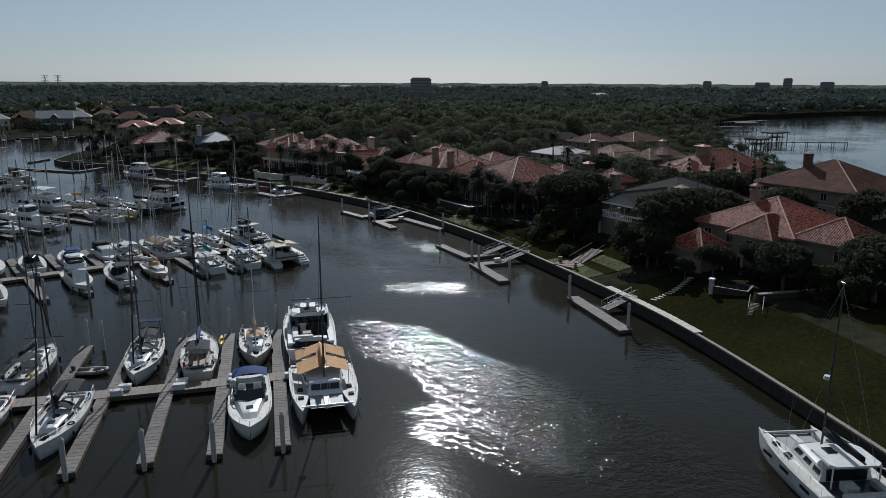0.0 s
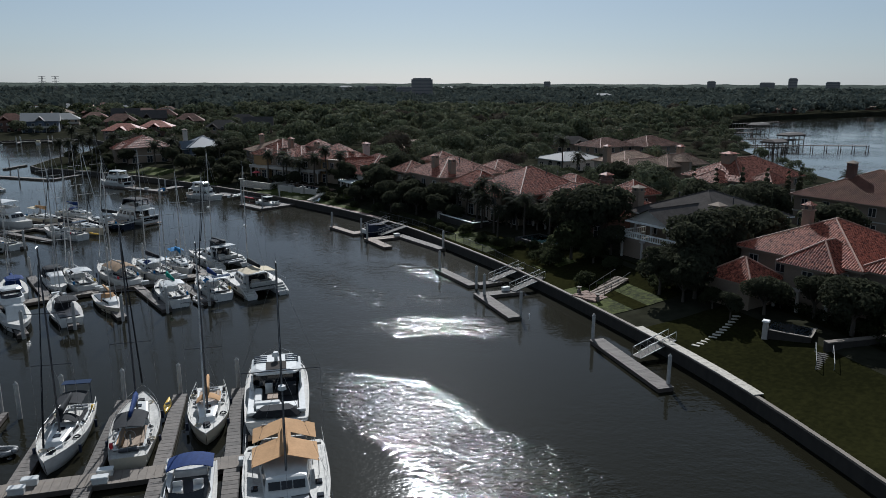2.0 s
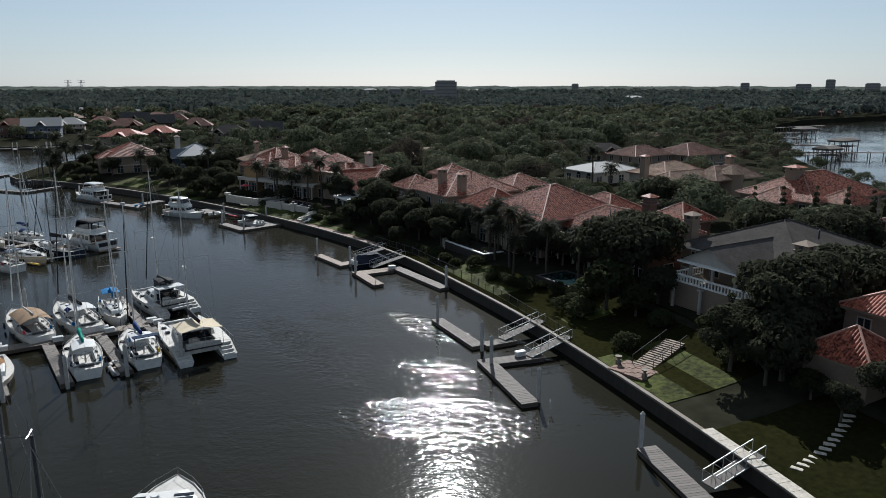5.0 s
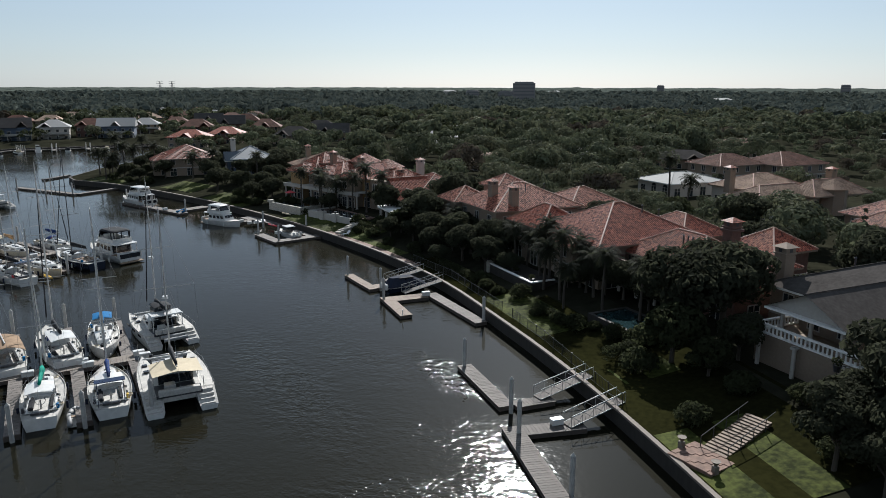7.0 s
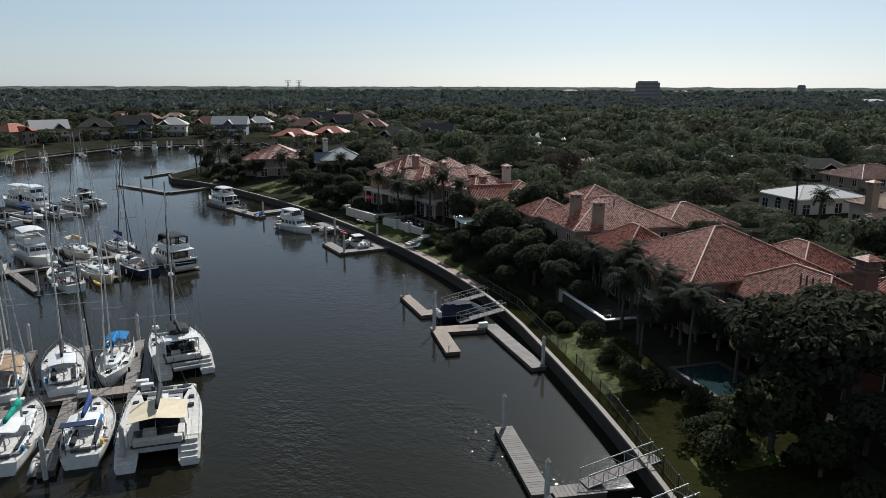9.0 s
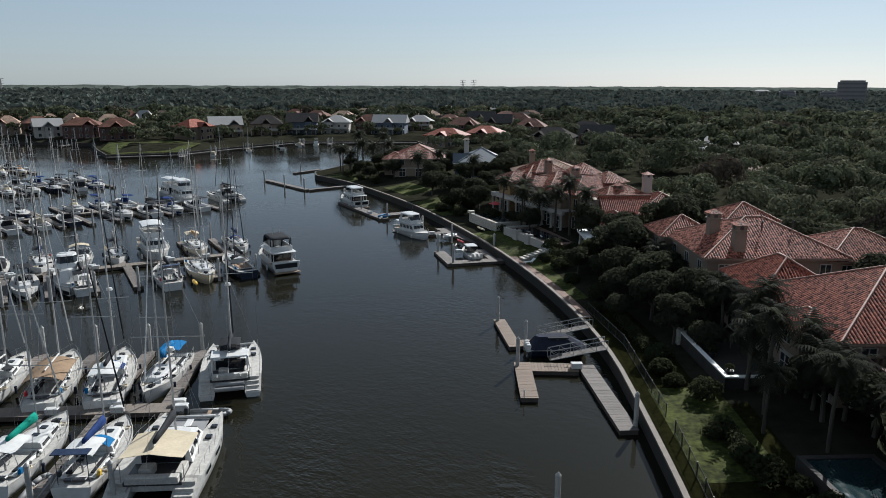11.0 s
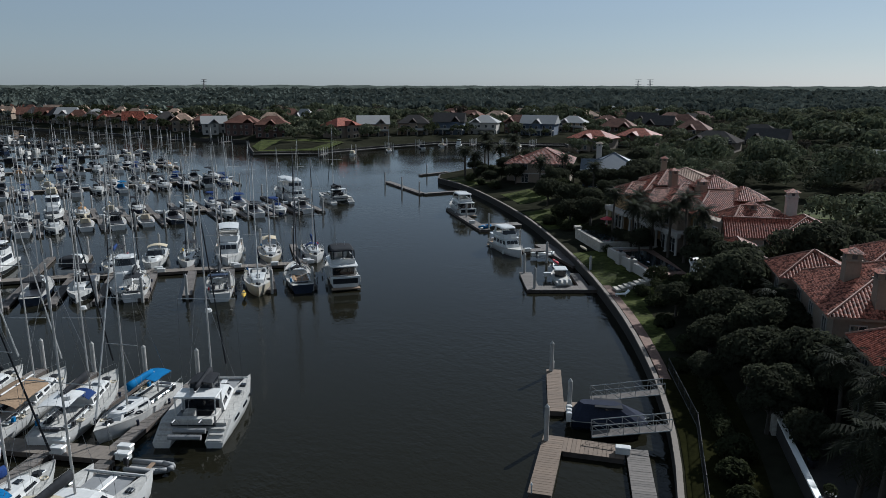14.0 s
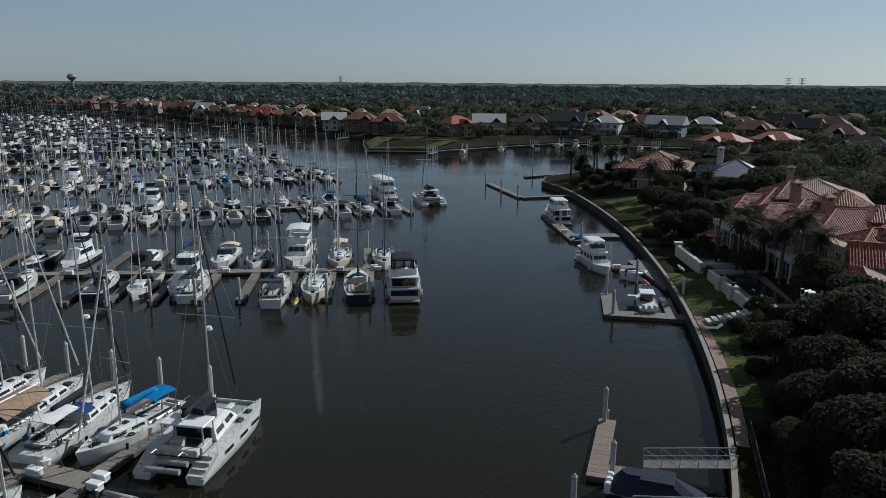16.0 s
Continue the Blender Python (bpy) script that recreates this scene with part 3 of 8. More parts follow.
private_dock("dark dock reaching out from the garden point", 25.5, 262.5, 128, [(0, 26, -0.9, 0.9, "x")])
private_dock("dark dock joined to the garden point", 25.8, 262.4, 40, [(0, 13, -0.8, 0.8, "x")])
private_dock("grey dock beside a large motor yacht", 37.5, 241.5, -62, [(0, 26, -1.0, 1.2, "x"), (20, 23, 1.2, 9.0, "y")])
private_dock("cluttered grey dock beside the cruiser", 57.5, 203.5, -62, [(-2, 14, 4.6, 7.4, "x"), (1, 3, 1.0, 4.6, "y")])
private_dock("low grey dock beside the palm point", 14.5, 301, 55, [(0, 12, -0.7, 0.7, "x")])
for px, py in [(68.4, 149.6), (70.7, 140.6), (69.2, 135.0), (77.8, 121.4), (68.9, 108.5), (68.3, 97.4), (66.6, 93.0), (65.5, 83.4), (66.9, 71.6), (64.3, 58.2), (61.2, 187.2), (63.6, 179.1), (71.0, 187.8), (9.5, 280.5), (17.5, 270.6), (24.6, 262.6), (38.0, 243.6), (50.2, 220.2), (43.5, 231), (58.2, 205.5), (63.8, 196.2), (16.2, 303.4)]:
    pile_at(px, py)

# ---- boats ----
def hull_rings(length, beam, free, fore=1.35, stern=0.78, draft=0.45, n=12, flare=0.82, scoop=1.0, full=2.3):
    rings = []
    for i in range(n):
        u = i / (n - 1)
        x = -length / 2 + length * u
        if u < 0.45:
            b = beam / 2 * (stern + (1 - stern) * math.sin(u / 0.45 * math.pi / 2))
        else:
            b = beam / 2 * max(0.012, 1 - ((u - 0.45) / 0.55) ** full)
        z = free * (0.86 + 0.06 * (1 - u)) + (fore - 0.86) * free * max(0, u - 0.25) ** 1.6
        if u < 0.2:
            z *= scoop + (1 - scoop) * u / 0.2
        back = 0.12 * length * max(0, u - 0.8) / 0.2 * 0.35
        low = 0.0 if u < 0.97 else 0.1
        rings.append([(x, -b, z), (x - back * 0.4, -b * (flare + 0.12), z * 0.5), (x - back, -b * flare, low), (x - back, -b * 0.3, -draft * (1 - 0.5 * u)), (x - back, b * 0.3, -draft * (1 - 0.5 * u)), (x - back, b * flare, low), (x - back * 0.4, b * (flare + 0.12), z * 0.5), (x, b, z)])
    return rings


def add_hull(t, length, beam, free, mat, name="hull", y=0.0, stripe=None, **kw):
    rings = hull_rings(length, beam, free, **kw)
    rings = [[(px, py + y, pz) for px, py, pz in r] for r in rings]
    s = Shape().loft(rings, closed=False)
    s.face([p for p in rings[0]][::-1])
    h = smooth(part(name, s, mat, t))
    d = Shape()
    for a, b in zip(rings, rings[1:]):
        for (p, q, r, w) in ((a[0], b[0], b[7], a[7]),):
            k = 0.02
            d.face([(p[0], p[1], p[2] - k), (q[0], q[1], q[2] - k), (r[0], r[1], r[2] - k), (w[0], w[1], w[2] - k)])
    for side in (0, 7):
        d.loft([[(r[side][0], r[side][1] * 1.0 + (0.05 if side == 0 else -0.05) * 0, r[side][2] - 0.03), (r[side][0], r[side][1], r[side][2] + 0.07), (r[side][0], y + (r[side][1] - y) * 0.955, r[side][2] + 0.07), (r[side][0], y + (r[side][1] - y) * 0.955, r[side][2] - 0.03)] for r in rings])
    part("deck", d, DECK, t)
    return rings


def cabin_block(t, name, x0, x1, w0, w1, z0, z1, mat, rake=0.35, tumble=0.12, windows=True, label="", joined=False):
    """A coach roof: tapers forward, sloped front, rounded top."""
    lo = [(x0, -w0 / 2, z0), (x1, -w1 / 2, z0), (x1 + 0.12, 0, z0), (x1, w1 / 2, z0), (x0, w0 / 2, z0)]
    k = 1 - tumble
    h = z1 - z0
    mid = [(x0 + h * 0.1, -w0 / 2 * k, z1 - 0.1 * h), (x1 - h * rake * 2, -w1 / 2 * k, z1 - 0.16 * h), (x1 - h * rake * 2 + 0.1, 0, z1 - 0.08 * h), (x1 - h * rake * 2, w1 / 2 * k, z1 - 0.16 * h), (x0 + h * 0.1, w0 / 2 * k, z1 - 0.1 * h)]
    top = [(x0 + h * 0.15, -w0 / 2 * k * 0.8, z1), (x1 - h * rake * 2.4, -w1 / 2 * k * 0.75, z1 - 0.06 * h), (x1 - h * rake * 2.4, 0, z1), (x1 - h * rake * 2.4, w1 / 2 * k * 0.75, z1 - 0.06 * h), (x0 + h * 0.15, w0 / 2 * k * 0.8, z1)]
    s = Shape().loft([lo, mid, top], cap=True)
    if joined:
        s.slot = 1
        for side in (-1, 1):
            s.face([(x0 + (x1 - x0) * u * 0.9 + 0.3, side * ((w0 + (w1 - w0) * u) / 2 * (1 - tumble * v) + 0.02), z0 + h * 0.9 * v) for u, v in ((0.05, 0.42), (0.85, 0.42), (0.8, 0.82), (0.05, 0.82))])
        return part(name, s, (mat, TINT), t, label)
    c = part(name, s, mat, t, label)
    if windows:
        for side in (-1, 1):
            g = Shape()
            n = max(2, int((x1 - x0) / 1.5))
            for i in range(n):
                a, b = (i + 0.14) / n, (i + 0.86) / n
                pts = []
                for u, v in ((a, 0.38), (b, 0.38), (b, 0.8), (a, 0.8)):
                    xa = x0 + (x1 - x0) * u * 0.97
                    xb = x0 + h * 0.1 + (x1 - h * rake * 2 - x0 - h * 0.1) * u * 0.97
                    ya = w0 / 2 + (w1 - w0) / 2 * u * 0.97
                    pts.append((xa + (xb - xa) * v, side * (ya * (1 - tumble * v) + 0.015), z0 + h * 0.9 * v))
                g.face(pts if side < 0 else pts[::-1])
            part("side_window", g, TINT, c)
    return c


def arch_canvas(t, name, x0, x1, w, z, rise, mat, legs=True, label=""):
    """A bimini: a bowed cloth on bent tubes."""
    s = Shape()
    n = 8
    rows = []
    for x, dz in ((x0, -0.06), (x0 * 0.5 + x1 * 0.5, 0.03), (x1, -0.06)):
        rows.append([(x, w * (i / n - 0.5), z + dz + rise * (1 - (2 * i / n - 1) ** 2)) for i in range(n + 1)])
    low = [[(px, py, pz - 0.05) for px, py, pz in r] for r in rows]
    s.loft(rows, closed=False).loft(low[::-1], closed=False)
    c = smooth(part(name, s, mat, t, label))
    if legs:
        bits("support_tube", [Shape().tube((x * 0.7 + (x0 + x1) * 0.15, side * w / 2, z - 1.4), (x, side * w / 2, z), 0.025, sides=4) for x in (x0 + 0.1, x1 - 0.1) for side in (-1, 1)], RAIL, c)
    return c


def rig(t, x, length, mast_h, foot, free, beam, boom=True, cloth=None, spar=MAST, furled=True, crosses=(0.55,), wires=True, boom_len=0.38, radar=False):
    top = foot + mast_h
    m = part("mast", Shape().tube((x, 0, foot - 0.3), (x - 0.01 * mast_h, 0, top), 0.095, 0.06, 6), spar, t)
    for u in crosses:
        z = foot + mast_h * u
        part("spreader", Shape().tube((x, -beam * 0.42, z), (x, beam * 0.42, z), 0.035, sides=4), spar, m)
    h = Shape().tube((x, 0, top), (x, 0, top + 0.7), 0.015, sides=3).tube((x - 0.3, 0, top + 0.15), (x + 0.3, 0, top + 0.1), 0.02, sides=3)
    part("antenna", h, WIRE, m)
    if radar:
        part("radar_dome", Shape().tube((x + 0.35, 0, foot + mast_h * 0.42), (x + 0.35, 0, foot + mast_h * 0.42 + 0.25), 0.32, 0.25, 10), GEL, m)
    if wires:
        bow = (length / 2 * 0.97, 0, free * 1.25)
        w = [Shape().tube(bow, (x, 0, top * 0.985), 0.013, sides=3), Shape().tube((-length / 2 * 0.97, 0, free), (x, 0, top), 0.013, sides=3)]
        for side in (-1, 1):
            tip = (x, side * beam * 0.42, foot + mast_h * crosses[-1])
            w.append(Shape().tube((x - 0.1, side * beam * 0.46, free), tip, 0.012, sides=3).tube(tip, (x, 0, top * 0.98), 0.012, sides=3))
            w.append(Shape().tube((x - 0.5, side * beam * 0.46, free), (x, 0, foot + mast_h * crosses[0]), 0.012, sides=3))
        bits("stay", w, WIRE, t)
        if furled:
            b, e = Vector(bow), Vector((x, 0, top * 0.95))
            part("furled_sail", Shape().tube(b.lerp(e, 0.06), b.lerp(e, 0.97), 0.085, 0.04, 6), BLACKCLOTH if cloth in (ROYAL, BLACKCLOTH) else GEL, t)
    if boom:
        bl = boom_len * length
        bo = part("boom", Shape().tube((x - 0.2, 0, foot + 1.2), (x - bl, 0, foot + 1.35), 0.09, 0.08, 6), spar, t)
        if cloth:
            rings = []
            for i in range(6):
                u = i / 5
                px = x - 0.25 - (bl - 0.5) * u
                r = 0.44 - 0.2 * u
                rings.append([(px, r * 0.55 * math.cos(a), foot + 1.3 + 0.15 * u + r * (0.4 + math.sin(a))) for a in [6.283 * j / 7 for j in range(7)]])
            smooth(part("sail_cover", Shape().loft(rings, cap=True), cloth, bo))
    return m


def guard_rail(t, rings, free, height=0.62, step=2, inset=0.95):
    s = Shape()
    for side in (0, 7):
        pts = [Vector((r[side][0], r[side][1] * inset, r[side][2])) for r in rings]
        ups = [p + Vector((0, 0, height)) for p in pts]
        for i in range(0, len(pts), step):
            s.tube(pts[i], ups[i], 0.016, sides=3)
        for a, b in zip(ups, ups[1:]):
            s.tube(a, b, 0.013, sides=3)
    part("guard_rail", s, RAIL, t)


def cockpit(t, x0, x1, w, z, mat=TEAK):
    s = Shape()
    d = 0.45
    s.loft([[(x0, -w / 2, z + 0.12), (x1, -w / 2, z + 0.12), (x1, w / 2, z + 0.12), (x0, w / 2, z + 0.12)], [(x0, -w / 2 + 0.1, z + 0.22), (x1, -w / 2 + 0.1, z + 0.22), (x1, w / 2 - 0.1, z + 0.22), (x0, w / 2 - 0.1, z + 0.22)], [(x0 + 0.1, -w / 2 + 0.3, z + 0.2), (x1 - 0.05, -w / 2 + 0.3, z + 0.2), (x1 - 0.05, w / 2 - 0.3, z + 0.2), (x0 + 0.1, w / 2 - 0.3, z + 0.2)], [(x0 + 0.15, -w / 2 + 0.4, z + 0.04), (x1 - 0.1, -w / 2 + 0.4, z + 0.04), (x1 - 0.1, w / 2 - 0.4, z + 0.04), (x0 + 0.15, w / 2 - 0.4, z + 0.04)]])
    s.slot = 1
    s.face([(x0 + 0.15, -w / 2 + 0.4, z + 0.045), (x1 - 0.1, -w / 2 + 0.4, z + 0.045), (x1 - 0.1, w / 2 - 0.4, z + 0.045), (x0 + 0.15, w / 2 - 0.4, z + 0.045)])
    part("cockpit", s, (GEL, mat), t)
    bits("cushion", [Shape().box(x0 + 0.5, x1 - 0.3, s * (w / 2 - 0.42) - 0.14, s * (w / 2 - 0.42) + 0.14, z + 0.2, z + 0.28, 0.03) for s in (-1, 1)], BLACKCLOTH if mat is DECK else TEAK, t)
    bits("winch", [Shape().tube((x1 - 0.6, s * (w / 2 - 0.05), z + 0.2), (x1 - 0.6, s * (w / 2 - 0.05), z + 0.4), 0.1, 0.08, 7) for s in (-1, 1)], ENGINE, t)
    part("locker_lid", Shape().box(x0 - 0.45, x0 - 0.05, -w * 0.3, w * 0.3, z + 0.1, z + 0.26, 0.04), ENGINE, t)
    wh = Shape()
    ring = [Vector((x0 + 0.9, 0.42 * math.cos(a), z + 0.85 + 0.42 * math.sin(a))) for a in [6.283 * i / 10 for i in range(11)]]
    wh.path(ring, 0.025, 4).tube((x0 + 1.0, 0, z + 0.05), (x0 + 0.95, 0, z + 0.9), 0.09, 0.06, 6)
    part("steering_wheel", wh, RAIL, t)


def deck_gear(t, length, beam, free, wood):
    """Winches, coiled lines, cans on the rail and loose cushions."""
    g = random.Random(int(length * 100 + beam * 10))
    bits("winch", [Shape().tube((length * u, s * beam * 0.36, free), (length * u, s * beam * 0.36, free + 0.24), 0.11, 0.08, 8) for u in (-0.12, -0.24) for s in (-1, 1)], RAIL, t)
    for u, s in ((0.12, 0.36), (-0.3, -0.4), (0.3, -0.2)):
        turns = [0.785398 * i for i in range(9)]
        coil = Shape().loft([[(length * u + (0.26 + dr) * math.cos(a), s * beam + (0.26 + dr) * math.sin(a), free + 0.06 + dz) for dr, dz in ((-0.08, 0), (0, 0.08), (0.08, 0), (0, -0.06))] for a in turns])
        part("coiled_line", coil, BLACKCLOTH if s > 0 else SAND, t)
    for i, m in enumerate(g.sample([YELLOW, RED, BLUE, ENGINE, ENGINE], 2)):
        y = (-1, 1)[i] * beam * 0.36
        part("jerry_can", Shape().box(-length * 0.36 - 0.2, -length * 0.36 + 0.2, y - 0.12, y + 0.12, free, free + 0.42, 0.05), m, t)
    part("cockpit_cushion", Shape().box(-length * 0.34, -length * 0.14, beam * 0.16, beam * 0.29, free * 0.98, free * 0.98 + 0.14, 0.05), BLACKCLOTH if not wood else TAN, t)
    part("deck_bag", Shape().loft([corner_ring(length * 0.3, length * 0.36, 0.7, free, 0.12), corner_ring(length * 0.3, length * 0.35, 0.5, free + 0.32, 0.12)], cap=True), BLACKCLOTH, t)


def sail_boat(label, at, length=11.0, beam=3.7, hull=None, cloth=None, bimini=None, dodger=None, spar=None, mast=14.0, lines=True, solar=False, radar=False, wood=False, tarp=None):
    t = thing("sailboat", label, "sailboat", at, "moored sailboats")
    free = 1.15 * length / 11
    rings = add_hull(t, length, beam, free, hull or GEL, stern=0.72)
    cabin = cabin_block(t, "coach_roof", -length * 0.06, length * 0.29, beam * 0.62, beam * 0.4, free * 0.9, free + 0.55, GEL)
    bits("hatch", [Shape().box(length * u - 0.28, length * u + 0.28, -0.28, 0.28, free + 0.5, free + 0.6, 0.03) for u in (0.06, 0.17)] + [Shape().box(length * 0.34, length * 0.34 + 0.5, -0.25, 0.25, free * 0.98, free * 1.12, 0.03)], TINT, cabin)
    cockpit(t, -length * 0.4, -length * 0.07, beam * 0.66, free * 0.9, TEAK if wood else DECK)
    rig(t, length * 0.1, length, mast, free + 0.5, free, beam, cloth=cloth, spar=spar or MAST, crosses=(0.38, 0.66) if mast > 14 else (0.52,), radar=radar)
    guard_rail(t, rings, free)
    if dodger:
        arch_canvas(t, "spray_hood", -length * 0.1, length * 0.01, beam * 0.55, free + 0.75, 0.45, dodger, legs=False)
    if bimini:
        arch_canvas(t, "bimini_top", -length * 0.38, -length * 0.14, beam * 0.6, free + 1.7, 0.18, bimini)
    if tarp:
        arch_canvas(t, "boom_tent", -length * 0.36, length * 0.04, beam * 0.86, free + 1.2, 0.55, tarp, legs=False)
    if solar:
        so = Shape().box(-length * 0.48, -length * 0.40, -beam * 0.33, beam * 0.33, free + 2.3, free + 2.36)
        for y in (-beam * 0.28, beam * 0.28):
            so.tube((-length * 0.45, y, free * 0.8), (-length * 0.45, y, free + 2.3), 0.03, sides=4)
        part("solar_arch", so, SOLAR, t)
    for u in (-0.2, 0.2):
        for side in (-1, 1):
            y = side * (beam / 2 * (1.0 if u < 0.1 else 0.9) + 0.1)
            part("fender", Shape().tube((length * u, y, 0.25), (length * u, y, 0.95), 0.12, sides=7), GEL if hull is NAVY else NAVYCLOTH, t)
    deck_gear(t, length, beam, free, wood)
    return t


def cruiser(label, at, length=11.5, beam=3.7, canvas=ROYAL, hard=False, hull=None):
    """An express motor cruiser."""
    t = thing("motor_cruiser", label, "motorboat", at, "moored motorboats")
    free = 1.25 * length / 11.5
    rings = add_hull(t, length, beam, free, hull or GEL, stern=0.9, fore=1.3, flare=0.78, full=3.4)
    fore = cabin_block(t, "foredeck_cabin", -length * 0.02, length * 0.36, beam * 0.72, beam * 0.34, free * 0.9, free + 0.42, GEL, rake=0.9, windows=False)
    part("hatch", Shape().box(length * 0.18, length * 0.18 + 0.6, -0.3, 0.3, free + 0.36, free + 0.47, 0.03), TINT, fore)
    ws = Shape()
    ring0 = [(-length * 0.10, -beam * 0.40, free + 0.28), (length * 0.05, -beam * 0.34, free + 0.34), (length * 0.10, 0, free + 0.4), (length * 0.05, beam * 0.34, free + 0.34), (-length * 0.10, beam * 0.40, free + 0.28)]
    ring1 = [(-length * 0.13, -beam * 0.37, free + 0.95), (length * -0.01, -beam * 0.28, free + 1.05), (length * 0.03, 0, free + 1.1), (length * -0.01, beam * 0.28, free + 1.05), (-length * 0.13, beam * 0.37, free + 0.95)]
    ws.loft([ring0, ring1], closed=False)
    part("windscreen", ws, TINT, t)
    s = Shape()
    s.loft([[(-length * 0.44, -beam * 0.42, free), (length * 0.0, -beam * 0.42, free), (length * 0.0, beam * 0.42, free), (-length * 0.44, beam * 0.42, free)], [(-length * 0.44, -beam * 0.42, free + 0.28), (0, -beam * 0.42, free + 0.3), (0, beam * 0.42, free + 0.3), (-length * 0.44, beam * 0.42, free + 0.28)], [(-length * 0.42, -beam * 0.33, free + 0.26), (-0.1, -beam * 0.33, free + 0.28), (-0.1, beam * 0.33, free + 0.28), (-length * 0.42, beam * 0.33, free + 0.26)], [(-length * 0.42, -beam * 0.32, free * 0.92), (-0.1, -beam * 0.32, free * 0.92), (-0.1, beam * 0.32, free * 0.92), (-length * 0.42, beam * 0.32, free * 0.92)]])
    part("coaming", s, GEL, t)
    # near-black floor: shade inside the cockpit is put into its colour
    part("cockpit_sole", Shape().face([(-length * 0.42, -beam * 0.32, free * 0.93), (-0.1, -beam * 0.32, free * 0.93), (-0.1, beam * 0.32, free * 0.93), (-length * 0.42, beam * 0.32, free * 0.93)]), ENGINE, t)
    bits("seat", [Shape().box(x - 0.3, x + 0.3, y - 0.35, y + 0.35, free * 0.93, free + 0.5, 0.06).box(x - 0.38, x - 0.26, y - 0.35, y + 0.35, free + 0.4, free + 0.95, 0.04) for x, y in ((-length * 0.12, -0.7), (-length * 0.12, 0.7))] + [Shape().box(-length * 0.41, -length * 0.34, -beam * 0.3, beam * 0.3, free * 0.93, free + 0.42, 0.05)], GEL, t)
    part("swim_platform", Shape().box(-length * 0.55, -length * 0.485, -beam * 0.42, beam * 0.42, 0.22, 0.34, 0.05), TEAK, t)
    if hard:
        c = part("hardtop", Shape().loft([corner_ring(-length * 0.12, length * 0.2, beam * 0.76, free + 1.6, 0.6), corner_ring(-length * 0.12, length * 0.19, beam * 0.78, free + 1.76, 0.6), corner_ring(-length * 0.1, length * 0.15, beam * 0.62, free + 1.98, 0.6)], cap=True), GEL, t)
        for i in range(4):
            for y in (-beam * 0.25, beam * 0.25):
                part("louvre", Shape().box(length * 0.02 + i * 0.5, length * 0.02 + i * 0.5 + 0.28, y - 0.62, y + 0.62, free + 1.96, free + 2.02, 0.02), TINT, c)
        part("sunroof", Shape().box(-length * 0.1, length * 0.03, -beam * 0.16, beam * 0.16, free + 1.96, free + 2.02, 0.02), SHINGLE, c)
        part("saloon_glass", Shape().loft([corner_ring(-length * 0.11, length * 0.22, beam * 0.74, free + 0.5, 0.6), corner_ring(-length * 0.1, length * 0.15, beam * 0.7, free + 1.63, 0.6)]), TINT, t)
        for x in (-length * 0.11, length * 0.05):
            for y in (-beam * 0.37, beam * 0.37):
                part("pillar", Shape().tube((x - 0.3, y, free + 0.25), (x, y, free + 1.66), 0.11, 0.09, 5), GEL, t)
        part("radar_mast", Shape().tube((length * 0.05, 0, free + 1.95), (length * 0.04, 0, free + 2.5), 0.22, 0.12, 6), GEL, c)
        part("radar_dome", Shape().tube((length * 0.04, 0, free + 2.5), (length * 0.04, 0, free + 2.9), 0.38, 0.24, 10), GEL, c)
        part("wet_bar", Shape().box(-length * 0.2, -length * 0.13, -beam * 0.3, beam * 0.02, free, free + 0.95, 0.06), BLACKCLOTH, t)
        part("sofa", Shape().box(-length * 0.32, -length * 0.14, beam * 0.22, beam * 0.33, free * 0.93, free + 0.55, 0.08).box(-length * 0.36, -length * 0.32, -beam * 0.05, beam * 0.33, free * 0.93, free + 0.55, 0.08), GEL, t)
        part("cockpit_table", Shape().box(-length * 0.3, -length * 0.22, -beam * 0.02, beam * 0.14, free + 0.45, free + 0.52, 0.03), TEAK, t)
        part("tender_cover", Shape().loft([corner_ring(-length * 0.48, -length * 0.36, beam * 0.7, free), corner_ring(-length * 0.46, -length * 0.38, beam * 0.5, free + 0.5)], cap=True), canvas, t)
    else:
        arch_canvas(t, "camper_top", -length * 0.45, -length * 0.28, beam * 0.84, free + 0.95, 0.35, canvas, legs=False)
    guard_rail(t, rings[6:], free, 0.55, 1)
    return t


def corner_ring(x0, x1, w, z, c=0.35):
    """A rounded outline at one height, longer corners ahead."""
    return [(x0 + c, -w / 2, z), (x1 - c * 1.8, -w / 2, z), (x1, -w / 2 + c * 1.3, z), (x1, w / 2 - c * 1.3, z), (x1 - c * 1.8, w / 2, z), (x0 + c, w / 2, z), (x0, w / 2 - c, z), (x0, -w / 2 + c, z)]


